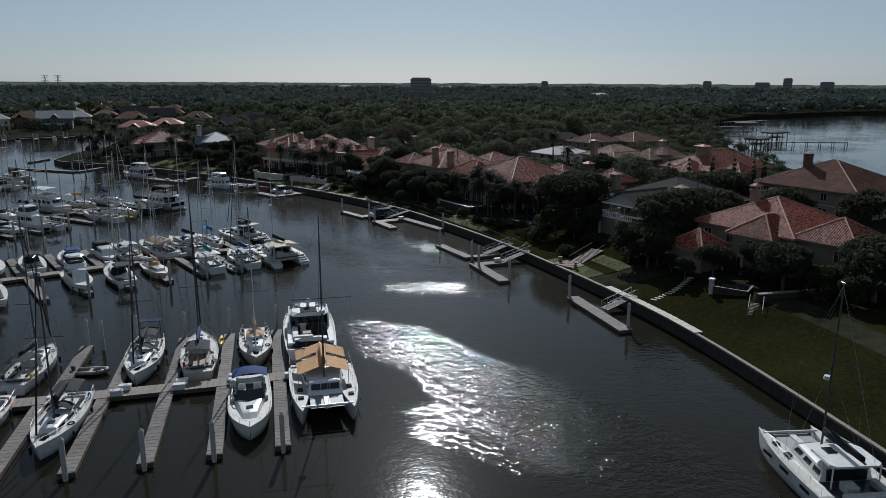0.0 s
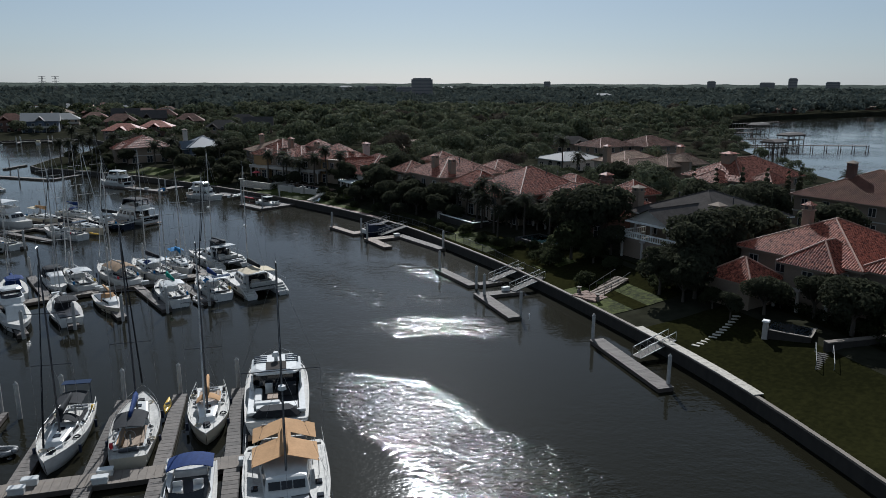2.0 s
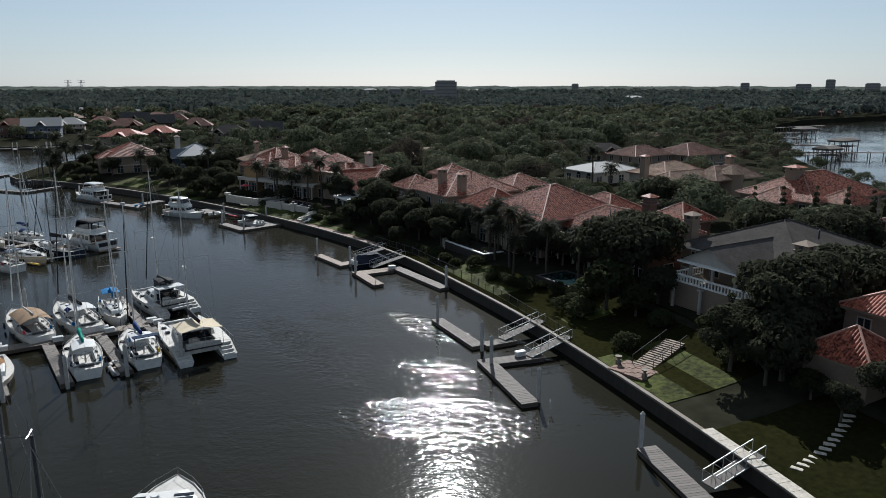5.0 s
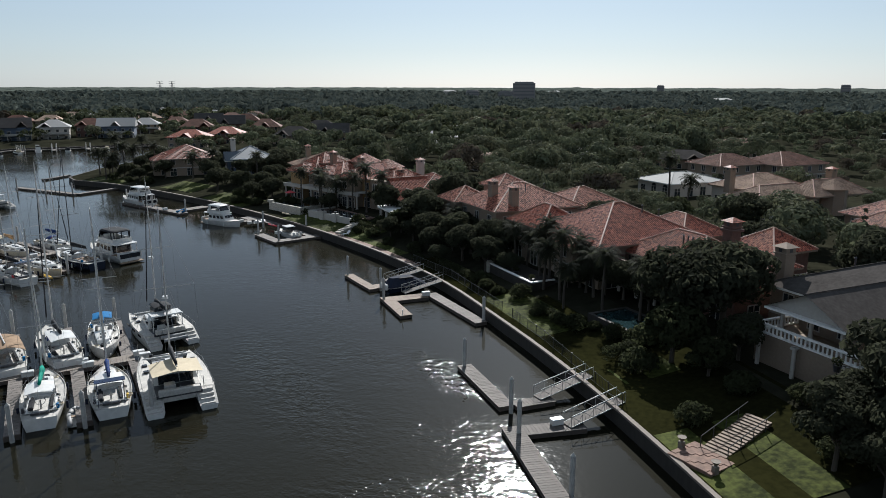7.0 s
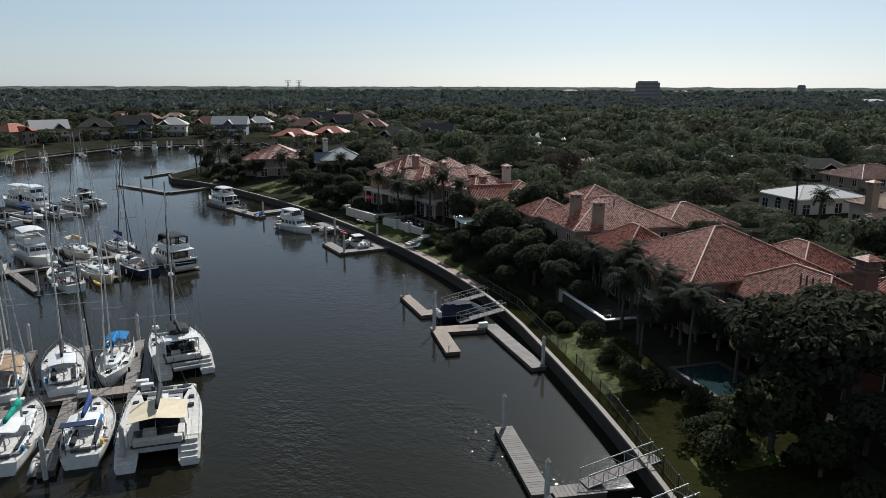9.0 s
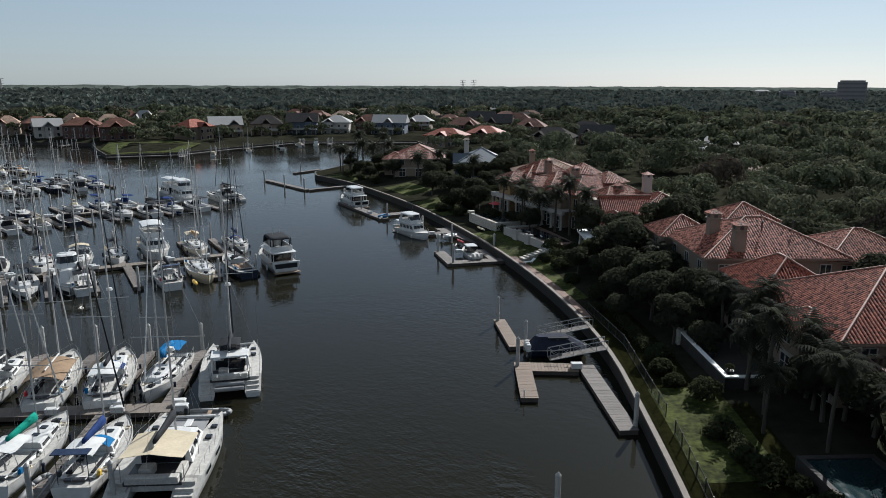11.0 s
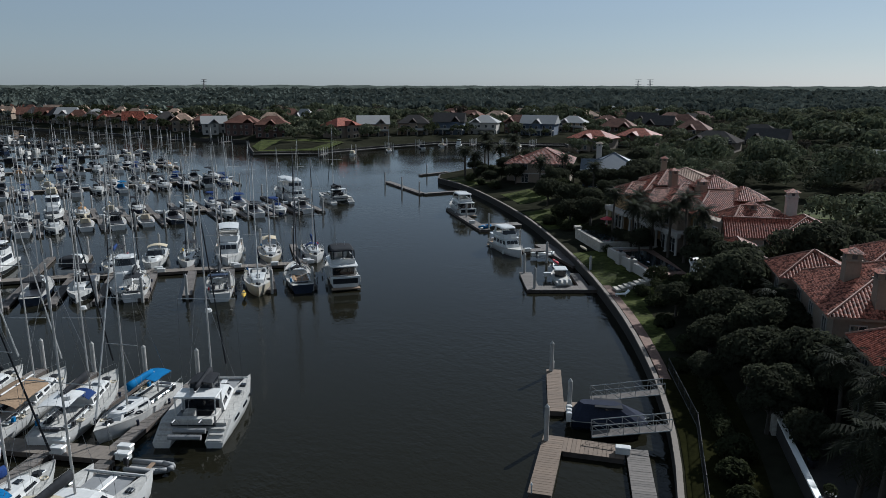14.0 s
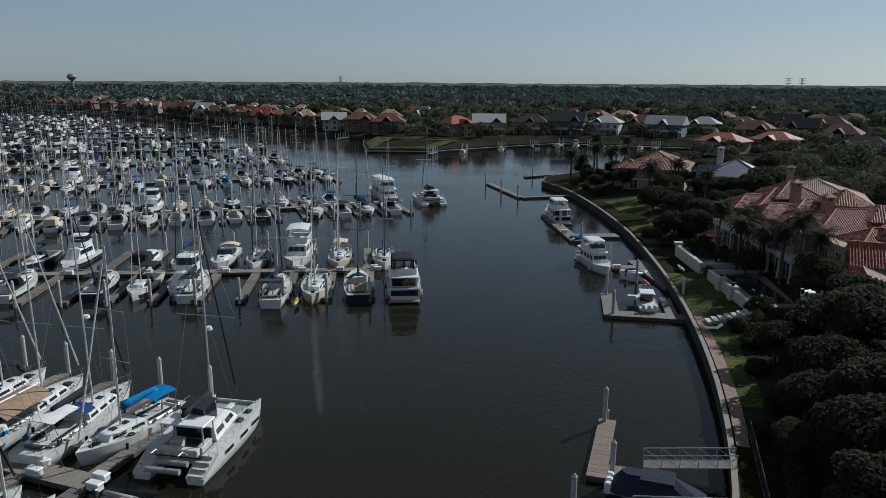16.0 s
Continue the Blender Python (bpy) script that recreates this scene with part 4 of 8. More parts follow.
def motor_yacht(label, at, length=13.5, beam=4.5, fly=True, canvas=BLACKCLOTH, hull=None, top=None):
    """A trawler or flybridge yacht: saloon, windows all round, upper helm."""
    t = thing("motor_yacht", label, "motor yacht", at, "moored motorboats")
    free = 1.45 * length / 13.5
    rings = add_hull(t, length, beam, free, hull or GEL, stern=0.92, fore=1.45, flare=0.76)
    sal = cabin_block(t, "saloon", -length * 0.3, length * 0.2, beam * 0.82, beam * 0.66, free * 0.9, free + 1.75, GEL, rake=0.32, tumble=0.08)
    fw = Shape()
    h = 1.75 + free * 0.1
    for y0, y1 in ((-0.27, -0.1), (-0.085, 0.085), (0.1, 0.27)):
        xa, xb = length * 0.2 + 0.06 - 0.5 * h * 0.64, length * 0.2 + 0.06 - 0.84 * h * 0.64
        fw.face([(xa + 0.14, y0 * beam, free + 0.72), (xa + 0.14, y1 * beam, free + 0.72), (xb + 0.14, y1 * beam * 0.95, free + 1.36), (xb + 0.14, y0 * beam * 0.95, free + 1.36)])
    part("windscreen", fw, TINT, sal)
    part("aft_door", Shape().box(-length * 0.3 - 0.02, -length * 0.3 + 0.14, -beam * 0.34, beam * 0.34, free * 0.9 + 0.2, free + 1.5), TINT, sal)
    cockpit_floor = Shape().box(-length * 0.485, -length * 0.3, -beam * 0.44, beam * 0.44, free * 0.84, free * 0.92)
    part("aft_deck", cockpit_floor, TEAK, t)
    tr = Shape().box(-length * 0.495, -length * 0.47, -beam * 0.46, beam * 0.46, free * 0.7, free + 0.45, 0.03)
    part("transom_rail", tr, GEL, t)
    part("swim_platform", Shape().box(-length * 0.56, -length * 0.49, -beam * 0.44, beam * 0.44, 0.2, 0.34, 0.05), TEAK, t)
    if fly:
        fb = Shape()
        x0, x1, w, z = -length * 0.34, length * 0.08, beam * 0.74, free + 1.75
        fb.loft([[(x0, -w / 2, z), (x1, -w / 2 * 0.85, z), (x1 + 0.4, 0, z), (x1, w / 2 * 0.85, z), (x0, w / 2, z)], [(x0, -w / 2, z + 0.75), (x1 - 0.3, -w / 2 * 0.9, z + 0.8), (x1, 0, z + 0.85), (x1 - 0.3, w / 2 * 0.9, z + 0.8), (x0, w / 2, z + 0.75)], [(x0 + 0.1, -w / 2 + 0.12, z + 0.75), (x1 - 0.4, -w / 2 * 0.9 + 0.12, z + 0.8), (x1 - 0.15, 0, z + 0.82), (x1 - 0.4, w / 2 * 0.9 - 0.12, z + 0.8), (x0 + 0.1, w / 2 - 0.12, z + 0.75)], [(x0 + 0.1, -w / 2 + 0.12, z + 0.1), (x1 - 0.4, -w / 2 * 0.9 + 0.12, z + 0.1), (x1 - 0.15, 0, z + 0.1), (x1 - 0.4, w / 2 * 0.9 - 0.12, z + 0.1), (x0 + 0.1, w / 2 - 0.12, z + 0.1)]])
        fb.face([(x0 + 0.1, -w / 2 + 0.12, z + 0.11), (x1 - 0.4, -w / 2 * 0.9 + 0.12, z + 0.11), (x1 - 0.4, w / 2 * 0.9 - 0.12, z + 0.11), (x0 + 0.1, w / 2 - 0.12, z + 0.11)])
        part("flybridge", fb, GEL, t)
        bits("seat", [Shape().box(x0 + 0.4, x0 + 1.0, -w * 0.36, w * 0.36, z + 0.1, z + 0.6, 0.06), Shape().box(x1 - 1.5, x1 - 0.9, -0.4, 0.4, z + 0.1, z + 0.9, 0.06)], TAN if canvas is TAN else DECK, t)
        if top:
            canopy_shape = Shape().loft([corner_ring(x0 + 0.1, x1 - 0.7, w * 0.98, z + 1.86), corner_ring(x0 + 0.15, x1 - 0.75, w * 0.97, z + 2.0), corner_ring(x0 + 0.4, x1 - 1.1, w * 0.86, z + 2.16), corner_ring(x0 + 0.9, x1 - 1.6, w * 0.55, z + 2.22)], cap=True)
            part("canopy", canopy_shape, canvas, t)
            if canvas is GEL:
                lo, hi = corner_ring(x0 + 1.2, x1 - 0.1, w * 0.94, z + 0.8), corner_ring(x0 + 1.4, x1 - 0.75, w * 0.9, z + 1.5)
                part("bridge_windscreen", Shape().loft([[lo[q] for q in (1, 2, 3, 4)], [hi[q] for q in (1, 2, 3, 4)]], closed=False), TINT, t)
                for s in (-1, 1):
                    part("strut", Shape().tube((x1 - 0.6, s * w * 0.44, z + 0.8), (x1 - 1.3, s * w * 0.42, z + 1.9), 0.06, 0.06, 6), GEL, t)
                    part("strut", Shape().loft([[(x0 + 0.1, s * w * 0.46, z + 0.7), (x0 + 1.1, s * w * 0.46, z + 0.7), (x0 + 1.1, s * w * 0.42, z + 0.7), (x0 + 0.1, s * w * 0.42, z + 0.7)], [(x0 + 0.8, s * w * 0.44, z + 1.9), (x0 + 1.3, s * w * 0.44, z + 1.9), (x0 + 1.3, s * w * 0.4, z + 1.9), (x0 + 0.8, s * w * 0.4, z + 1.9)]], cap=True), GEL, t)
            else:
                lo, hi = corner_ring(x0 + 0.15, x1 - 0.3, w * 0.97, z + 0.76), corner_ring(x0 + 0.15, x1 - 0.8, w * 0.96, z + 1.88)
                part("bridge_windscreen", Shape().loft([[lo[q] for q in (1, 2, 3, 4)], [hi[q] for q in (1, 2, 3, 4)]], closed=False), TINT, t)
                for p, q in zip(lo + [((lo[6][0] + lo[7][0]) / 2, 0, lo[0][2])], hi + [((hi[6][0] + hi[7][0]) / 2, 0, hi[0][2])]):
                    part("canopy_strap", Shape().tube(p, q, 0.09, 0.09, 5), canvas, t)
                part("helm_console", Shape().box(x1 - 1.5, x1 - 0.9, -w * 0.3, w * 0.3, z + 0.1, z + 1.15, 0.08), GEL, t)
            part("deck_overhang", Shape().loft([corner_ring(-length * 0.45, x1 + 0.4, beam * 0.86, free + 1.66), corner_ring(-length * 0.45, x1 + 0.4, beam * 0.86, free + 1.78)], cap=True), GEL, t)
            for s in (-1, 1):
                part("stanchion", Shape().tube((-length * 0.43, s * beam * 0.38, free * 0.9), (-length * 0.43, s * beam * 0.38, free + 1.68), 0.05, sides=6), GEL, t)
            part("transom_window", Shape().box(-length * 0.502, -length * 0.496, -beam * 0.38, beam * 0.38, free * 0.62, free + 0.2), TINT, t)
        else:
            arch_canvas(t, "bimini_top", x0 + 0.2, x1 - 0.5, w, z + 2.0, 0.22, canvas)
    else:
        arch = Shape().path([Vector((-length * 0.2, -beam * 0.36, free + 1.7)), Vector((-length * 0.26, -beam * 0.3, free + 2.4)), Vector((-length * 0.26, beam * 0.3, free + 2.4)), Vector((-length * 0.2, beam * 0.36, free + 1.7))], 0.09, 5)
        part("radar_arch", arch, GEL, t)
    an = Shape().tube((-length * 0.1, 0.6, free + 2.3), (-length * 0.14, 0.6, free + 5.4), 0.02, 0.01, 3).tube((-length * 0.1, -0.6, free + 2.3), (-length * 0.13, -0.6, free + 4.6), 0.02, 0.01, 3)
    part("antenna", an, GEL, t)
    guard_rail(t, rings[5:], free, 0.75, 1)
    for u in (-0.3, 0.2):
        for side in (-1, 1):
            part("fender", Shape().tube((length * u, side * (beam / 2 + 0.08), 0.25), (length * u, side * (beam / 2 + 0.08), 1.0), 0.14, sides=7), GEL, t)
    return t


def catamaran(label, at, length=12.0, beam=6.4, cover=None, mast=16.0, style="modern", cloth=BLACKCLOTH, dinghy=True, spar=MAST):
    t = thing("catamaran", label, "catamaran", at, "moored catamarans")
    free = 1.55
    hb = beam * 0.29
    for side in (-1, 1):
        y = side * (beam / 2 - hb / 2)
        rings = hull_rings(length, hb, free, fore=1.16, stern=0.85, flare=0.8, n=16, scoop=0.35)
        rings = [[(px, py + y, pz) for px, py, pz in r] for r in rings]
        s = Shape().loft(rings, closed=False)
        s.face(rings[0][::-1])
        h = smooth(part("hull", s, GEL, t))
        d = Shape()
        for a, b in zip(rings, rings[1:]):
            d.face([a[0], b[0], b[7], a[7]])
        for k in range(4):
            x = -length * 0.49 + k * 0.5
            d.box(x, x + 0.5, y - hb * 0.33, y + hb * 0.33, 0.2, 0.62 + k * 0.27)
        part("deck", d, DECK, h)
        w = Shape()
        for u in (-0.22, 0.0, 0.2):
            for q in (-1, 1):
                yy = y + q * (hb / 2 * (0.995 if u < 0.1 else 0.93))
                w.box(length * u, length * u + 1.2, yy - 0.02, yy + 0.02, 0.85, 1.1)
        part("hull_window", w, TINT, h)
        bits("hatch", [Shape().box(length * u, length * u + 0.5, y - 0.25, y + 0.25, free * 0.96, free * 1.04 + 0.06, 0.03) for u in (0.12, 0.26)], TINT, h)
    inner = beam - 2 * hb + 0.3
    bd = Shape().box(-length * 0.37, length * 0.2, -inner / 2, inner / 2, 0.75, free * 0.92)
    part("bridge_deck", bd, DECK, t)
    tramp = Shape().box(length * 0.2, length * 0.43, -inner / 2, inner / 2, free * 0.86, free * 0.88)
    part("trampoline", tramp, RUBBER, t)
    part("fore_walkway", Shape().box(length * 0.19, length * 0.44, -inner * 0.09, inner * 0.09, free * 0.84, free * 0.95, 0.03), GEL, t)
    part("cross_beam", Shape().tube((length * 0.43, -beam * 0.36, free), (length * 0.43, beam * 0.36, free), 0.12, sides=6), MAST, t)
    z0 = free * 0.92
    c = cabin_block(t, "coach_roof", -length * 0.16, length * 0.23, beam * 0.64, beam * 0.5, z0, z0 + 1.05, GEL, rake=0.45)
    fr = Shape()
    for y0, y1 in ((-0.2, -0.07), (-0.06, 0.06), (0.07, 0.2)):
        xa, xb = length * 0.23 - 0.35, length * 0.23 - 0.78
        fr.face([(xa + 0.18, y0 * beam, z0 + 0.42), (xa + 0.18, y1 * beam, z0 + 0.42), (xb + 0.18, y1 * beam, z0 + 0.84), (xb + 0.18, y0 * beam, z0 + 0.84)])
    part("front_window", fr, TINT, c)
    part("saloon_door", Shape().box(-length * 0.165, -length * 0.15, -beam * 0.24, beam * 0.24, z0 + 0.1, z0 + 0.98), TINT, c)
    # floor colour holds the shade under the hardtop or awning
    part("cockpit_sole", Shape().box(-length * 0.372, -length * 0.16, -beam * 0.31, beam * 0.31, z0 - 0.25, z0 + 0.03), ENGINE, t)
    se = Shape().box(-length * 0.39, -length * 0.34, -beam * 0.28, beam * 0.28, z0, z0 + 0.5, 0.05).box(-length * 0.34, -length * 0.2, -beam * 0.3, -beam * 0.22, z0, z0 + 0.5, 0.05).box(-length * 0.31, -length * 0.23, beam * 0.03, beam * 0.18, z0, z0 + 0.62, 0.05)
    part("seat", se, DECK, t)
    if style == "modern":
        part("cockpit_hardtop", Shape().box(-length * 0.31, -length * 0.14, -beam * 0.3, beam * 0.3, z0 + 1.85, z0 + 1.98, 0.06), GEL, t)
        bits("post", [Shape().tube((px, y, z0), (px, y, z0 + 1.88), 0.06, sides=5) for y in (-beam * 0.28, beam * 0.28) for px in (-length * 0.3, -length * 0.16)], GEL, t)
    if style == "plain":
        part("cockpit_hardtop", Shape().loft([corner_ring(-length * 0.25, length * 0.02, beam * 0.62, z0 + 1.7), corner_ring(-length * 0.25, length * 0.01, beam * 0.6, z0 + 1.84)], cap=True), GEL, t)
        bits("roof_hatch", [Shape().box(-length * 0.1, -length * 0.03, y - 0.4, y + 0.4, z0 + 1.82, z0 + 1.9, 0.02) for y in (-0.75, 0.75)], TINT, t)
        bits("post", [Shape().tube((px, y, z0), (px, y, z0 + 1.75), 0.06, sides=5) for y in (-beam * 0.28, beam * 0.28) for px in (-length * 0.24, -length * 0.14)], GEL, t)
    if style == "modern":
        arch_canvas(t, "helm_bimini", -length * 0.17, length * 0.03, beam * 0.34, z0 + 2.55, 0.15, cloth)
        part("helm_enclosure", Shape().loft([[(-length * 0.15, -beam * 0.16, z0 + 1.05), (length * 0.02, -beam * 0.16, z0 + 1.05), (length * 0.02, beam * 0.16, z0 + 1.05), (-length * 0.15, beam * 0.16, z0 + 1.05)], [(-length * 0.15, -beam * 0.16, z0 + 2.5), (length * 0.0, -beam * 0.16, z0 + 2.5), (length * 0.0, beam * 0.16, z0 + 2.5), (-length * 0.15, beam * 0.16, z0 + 2.5)]]), TINT, t)
        part("helm_seat", Shape().box(-length * 0.17, -length * 0.1, -0.6, 0.6, z0 + 1.0, z0 + 1.95, 0.06), cloth, t)
    elif cover:
        if cover is TAN:
            part("clear_screen", Shape().loft([[(-length * 0.4, -beam * 0.3, z0 + 0.75), (-length * 0.4, beam * 0.3, z0 + 0.75)], [(-length * 0.37, -beam * 0.26, z0 + 1.7), (-length * 0.37, beam * 0.26, z0 + 1.7)]], closed=False), TINT, t)
            bits("screen_bar", [Shape().tube((-length * 0.405, y * 1.12, z0 + 0.7), (-length * 0.375, y, z0 + 1.75), 0.05, sides=4) for y in (-beam * 0.26, -beam * 0.13, 0, beam * 0.13, beam * 0.26)], GEL, t)
            part("screen_rail", Shape().tube((-length * 0.375, -beam * 0.27, z0 + 1.75), (-length * 0.375, beam * 0.27, z0 + 1.75), 0.06, sides=5), GEL, t)
        ten = Shape()
        x0, x1, w = (-length * 0.37, -length * 0.04, beam * 0.68) if cover is SAND else (-length * 0.38, length * 0.06, beam * 0.76)

        def cloth_at(u, v, drop):
            """Slack cloth between the boom and its edge poles."""
            x = x0 + (x1 - x0) * u / 8
            z = z0 + 2.2 - 0.2 * u / 8 - (0.3 if cover is SAND else 0.74) * abs(v) / 5 - 0.1 * math.sin(math.pi * u / 8) * abs(v) / 5
            return (x, w / 2 * v / 5, z + 0.03 * math.sin(0.9 * u + 0.6 * v) - drop)

        for u in range(8):
            for v in range(-5, 5):
                if cover is TAN and (u == 3 and v not in (-1, 0)):
                    continue
                ten.face([cloth_at(p, q, 0.0) for p, q in ((u, v), (u + 1, v), (u + 1, v + 1), (u, v + 1))])
                ten.face([cloth_at(p, q, 0.03) for p, q in ((u, v + 1), (u + 1, v + 1), (u + 1, v), (u, v))])
        part("awning", ten, cover, t, "sun-bleached tan awning stretched over the boom")
        bits("awning_pole", [Shape().tube((x, y, z0), (x, y, z0 + 1.35), 0.03, sides=4) for x in (x0 + 0.1, x1 - 0.2) for y in (-w / 2 + 0.05, w / 2 - 0.05)], RAIL, t)
    rig(t, length * 0.1, length, mast, z0 + 1.0, free, beam, spar=spar, cloth=cover if cover is TAN else cloth, crosses=(0.5,), boom_len=0.4, radar=True, furled=style == "modern")
    g = Shape()
    for side in (-1, 1):
        y = side * beam * 0.47
        pts = [Vector((length * (-0.42 + 0.8 * i / 7), y * (1 if i < 6 else 0.9), free * 1.0)) for i in range(8)]
        for p in pts:
            g.tube(p, p + Vector((0, 0, 0.65)), 0.016, sides=3)
        g.path([p + Vector((0, 0, 0.65)) for p in pts], 0.013, 3)
    part("guard_rail", g, RAIL, t)
    if dinghy:
        dv = Shape()
        for y in (-beam * 0.18, beam * 0.18):
            dv.path([Vector((-length * 0.4, y, free)), Vector((-length * 0.46, y, free + 0.7)), Vector((-length * 0.52, y, free + 0.75))], 0.05, 5)
        part("davit", dv, RAIL, t)
        du = Shape()
        for y in (-0.55, 0.55):
            du.tube((-length * 0.5 + y, -1.3, free * 0.8), (-length * 0.5 + y, 1.3, free * 0.8), 0.22, sides=8)
        part("tender", du, RUBBER, t)
    return t


def skiff(label, at, mat=RUBBER, length=3.2, outboard=True):
    t = thing("dinghy", label, "dinghy", at, "dinghies")
    s = Shape()
    for side in (-1, 1):
        pts = [Vector((-length / 2, side * 0.62, 0.3)), Vector((length * 0.2, side * 0.62, 0.32)), Vector((length * 0.42, side * 0.35, 0.4)), Vector((length / 2, 0, 0.45))]
        for a, b in zip(pts, pts[1:]):
            s.tube(a, b, 0.22, 0.21, 8)
    smooth(part("tube", s, mat, t))
    part("floor", Shape().box(-length / 2, length * 0.3, -0.5, 0.5, 0.1, 0.18), DECK, t)
    part("thwart", Shape().box(-0.2, 0.15, -0.6, 0.6, 0.38, 0.44), TEAK, t)
    if outboard:
        part("outboard_motor", Shape().box(-length / 2 - 0.35, -length / 2, -0.17, 0.17, 0.45, 0.95, 0.06).box(-length / 2 - 0.22, -length / 2 - 0.08, -0.07, 0.07, -0.3, 0.45), ENGINE, t)
    return t


def centre_console(label, at, length=7.0, top=None, hull=None):
    t = thing("small_motorboat", label, "motorboat", at, "moored motorboats")
    free = 0.95
    beam = 2.5
    rings = add_hull(t, length, beam, free, hull or GEL, stern=0.92, fore=1.3, flare=0.76)
    part("cabin", Shape().loft([[(-0.5, -0.8, free), (1.4, -0.7, free), (1.4, 0.7, free), (-0.5, 0.8, free)], [(-0.5, -0.75, free + 1.1), (0.7, -0.62, free + 1.1), (0.7, 0.62, free + 1.1), (-0.5, 0.75, free + 1.1)]], cap=True), TINT, t)
    part("hardtop", Shape().box(-1.4, 0.9, -0.95, 0.95, free + 1.12, free + 1.24, 0.05), top or GEL, t)
    part("cockpit_sole", Shape().box(-length * 0.47, -0.5, -1.0, 1.0, free * 0.86, free * 0.93), DECK, t)
    e = Shape()
    for y in (-0.7, 0.0, 0.7):
        e.box(-length * 0.5 - 0.5, -length * 0.5, y - 0.22, y + 0.22, free * 0.7, free + 0.5, 0.08)
    part("outboard_motor", e, GEL, t)
    return t


def kayak(label, x, y, heading, z, mat):
    t = thing("kayak", label, "kayak", spot(x, y, heading, z), "kayaks")
    rings = [[(1.7 * u, 0.34 * (1 - u * u) * c + 0.001 * c, 0.16 + 0.15 * s) for c, s in [(math.cos(a), math.sin(a)) for a in [6.283 * i / 8 for i in range(8)]]] for u in (-0.99, -0.7, -0.3, 0, 0.3, 0.7, 0.99)]
    smooth(part("shell", Shape().loft(rings, cap=True), mat, t))
    part("seat_well", Shape().tube((0.1, 0, 0.29), (0.1, 0, 0.33), 0.24, 0.22, 8), ENGINE, t)


# dock A
catamaran("white catamaran with a tan awning over the cockpit", spot(25.2, 60.6, 251), 13.0, 6.4, TAN, 15.5, "awning", BLACKCLOTH, False, DARKMAST)
cruiser("large white motor cruiser with a hardtop and dark cockpit cover", spot(30.2, 76.4, 70), 15.5, 5.9, BLACKCLOTH, True)
cruiser("white motor cruiser with a dark blue canvas top", spot(18.0, 60.6, -108), 11.8, 3.9, ROYAL)
sail_boat("cream sailboat with a tan boom cover and teak cockpit", spot(23.4, 75.4, -107), 10.5, 3.6, CREAM, TAN, None, TAN, DARKMAST, 15, wood=True)
sail_boat("white sailboat with a black spray hood", spot(17.4, 75.8, 74), 12.2, 3.9, CREAM, ROYAL, BLACKCLOTH, BLACKCLOTH, DARKMAST, 16.5, wood=True)
sail_boat("white sailboat with a black bimini and solar arch", spot(12.0, 77.4, -110), 11.2, 3.6, GEL, BLACKCLOTH, BLACKCLOTH, BLACKCLOTH, DARKMAST, 15.5, solar=True)
sail_boat("white sailboat with black canvas tied to dock", spot(2.0, 81.4, 66), 11.0, 3.6, GEL, BLACKCLOTH, BLACKCLOTH, BLACKCLOTH, DARKMAST, 14.5)
sail_boat("white sailboat with dark windows and black bimini", spot(3.0, 66.0, -112), 11.4, 3.7, GEL, BLACKCLOTH, BLACKCLOTH, BLACKCLOTH, DARKMAST, 14)
sail_boat("white sailboat with a navy sail cover", spot(-3.0, 69.5, -112), 10.0, 3.5, GEL, ROYAL, None, ROYAL, DARKMAST, 14)
skiff("grey inflatable dinghy floating in a slip", spot(7.0, 78.2, -25))
kayak("yellow kayak lying on the finger dock", 20.6, 79.0, 72, 0.55, YELLOW)
sail_boat("white sailboat with blue canvas beside the pier", spot(-3.8, 83.5, 70), 10.5, 3.5, GEL, ROYAL, ROYAL, None, DARKMAST, 14)
sail_boat("cream sailboat with tan canvas beside the pier", spot(-9.2, 85.5, 72), 10.2, 3.4, CREAM, TAN, None, TAN, DARKMAST, 13.5)
# moored along the seawall
catamaran("white catamaran moored against the seawall", spot(51.2, 25.6, 62), 12.5, 6.4, None, 13.0, "plain", BLACKCLOTH, True, DARKMAST)
# dock B
catamaran("white catamaran with hardtop cockpit and black helm bimini", spot(40.1, 133.4, 103), 11.3, 5.9, None, 16.0, "modern", BLACKCLOTH)
catamaran("white catamaran with a pale sand awning and bare deck", spot(40.4, 115.6, 93), 12.6, 6.6, SAND, 15.5, "awning", BLACKCLOTH, False)
sail_boat("white sailboat with a bright blue sail cover and bimini", spot(33.9, 131.8, -89), 10.8, 3.5, GEL, BLUE, BLUE, None, MAST, 14.5)
sail_boat("long white sailboat with a navy spray hood", spot(29.2, 131.2, 103), 13.0, 4.1, GEL, BLACKCLOTH, GEL, ROYAL, MAST, 17.5, radar=True)
sail_boat("white sailboat half covered by a tan boom tent", spot(24.0, 130.6, 103), 13.0, 4.0, GEL, None, None, None, MAST, 17, tarp=TARP)
sail_boat("white sailboat with a raised white bimini", spot(18.6, 130.8, 98), 12.0, 3.9, GEL, None, GEL, BLACKCLOTH, MAST, 16)
sail_boat("white sailboat with a royal blue sail cover and solar panels", spot(34.6, 116.4, 93), 11.0, 3.9, GEL, ROYAL, GEL, BLUE, MAST, 15, solar=True)
sail_boat("white sailboat with a green sail cover", spot(29.0, 116.8, 91), 11.6, 3.8, GEL, TEAL, GEL, None, MAST, 15)
skiff("pale inflatable dinghy tied across the dock end", spot(40.6, 124.2, 5), RUBBER, 3.6)
skiff("grey tender lying between two sailboats", spot(31.9, 112.0, 95), RUBBER, 3.4, False)
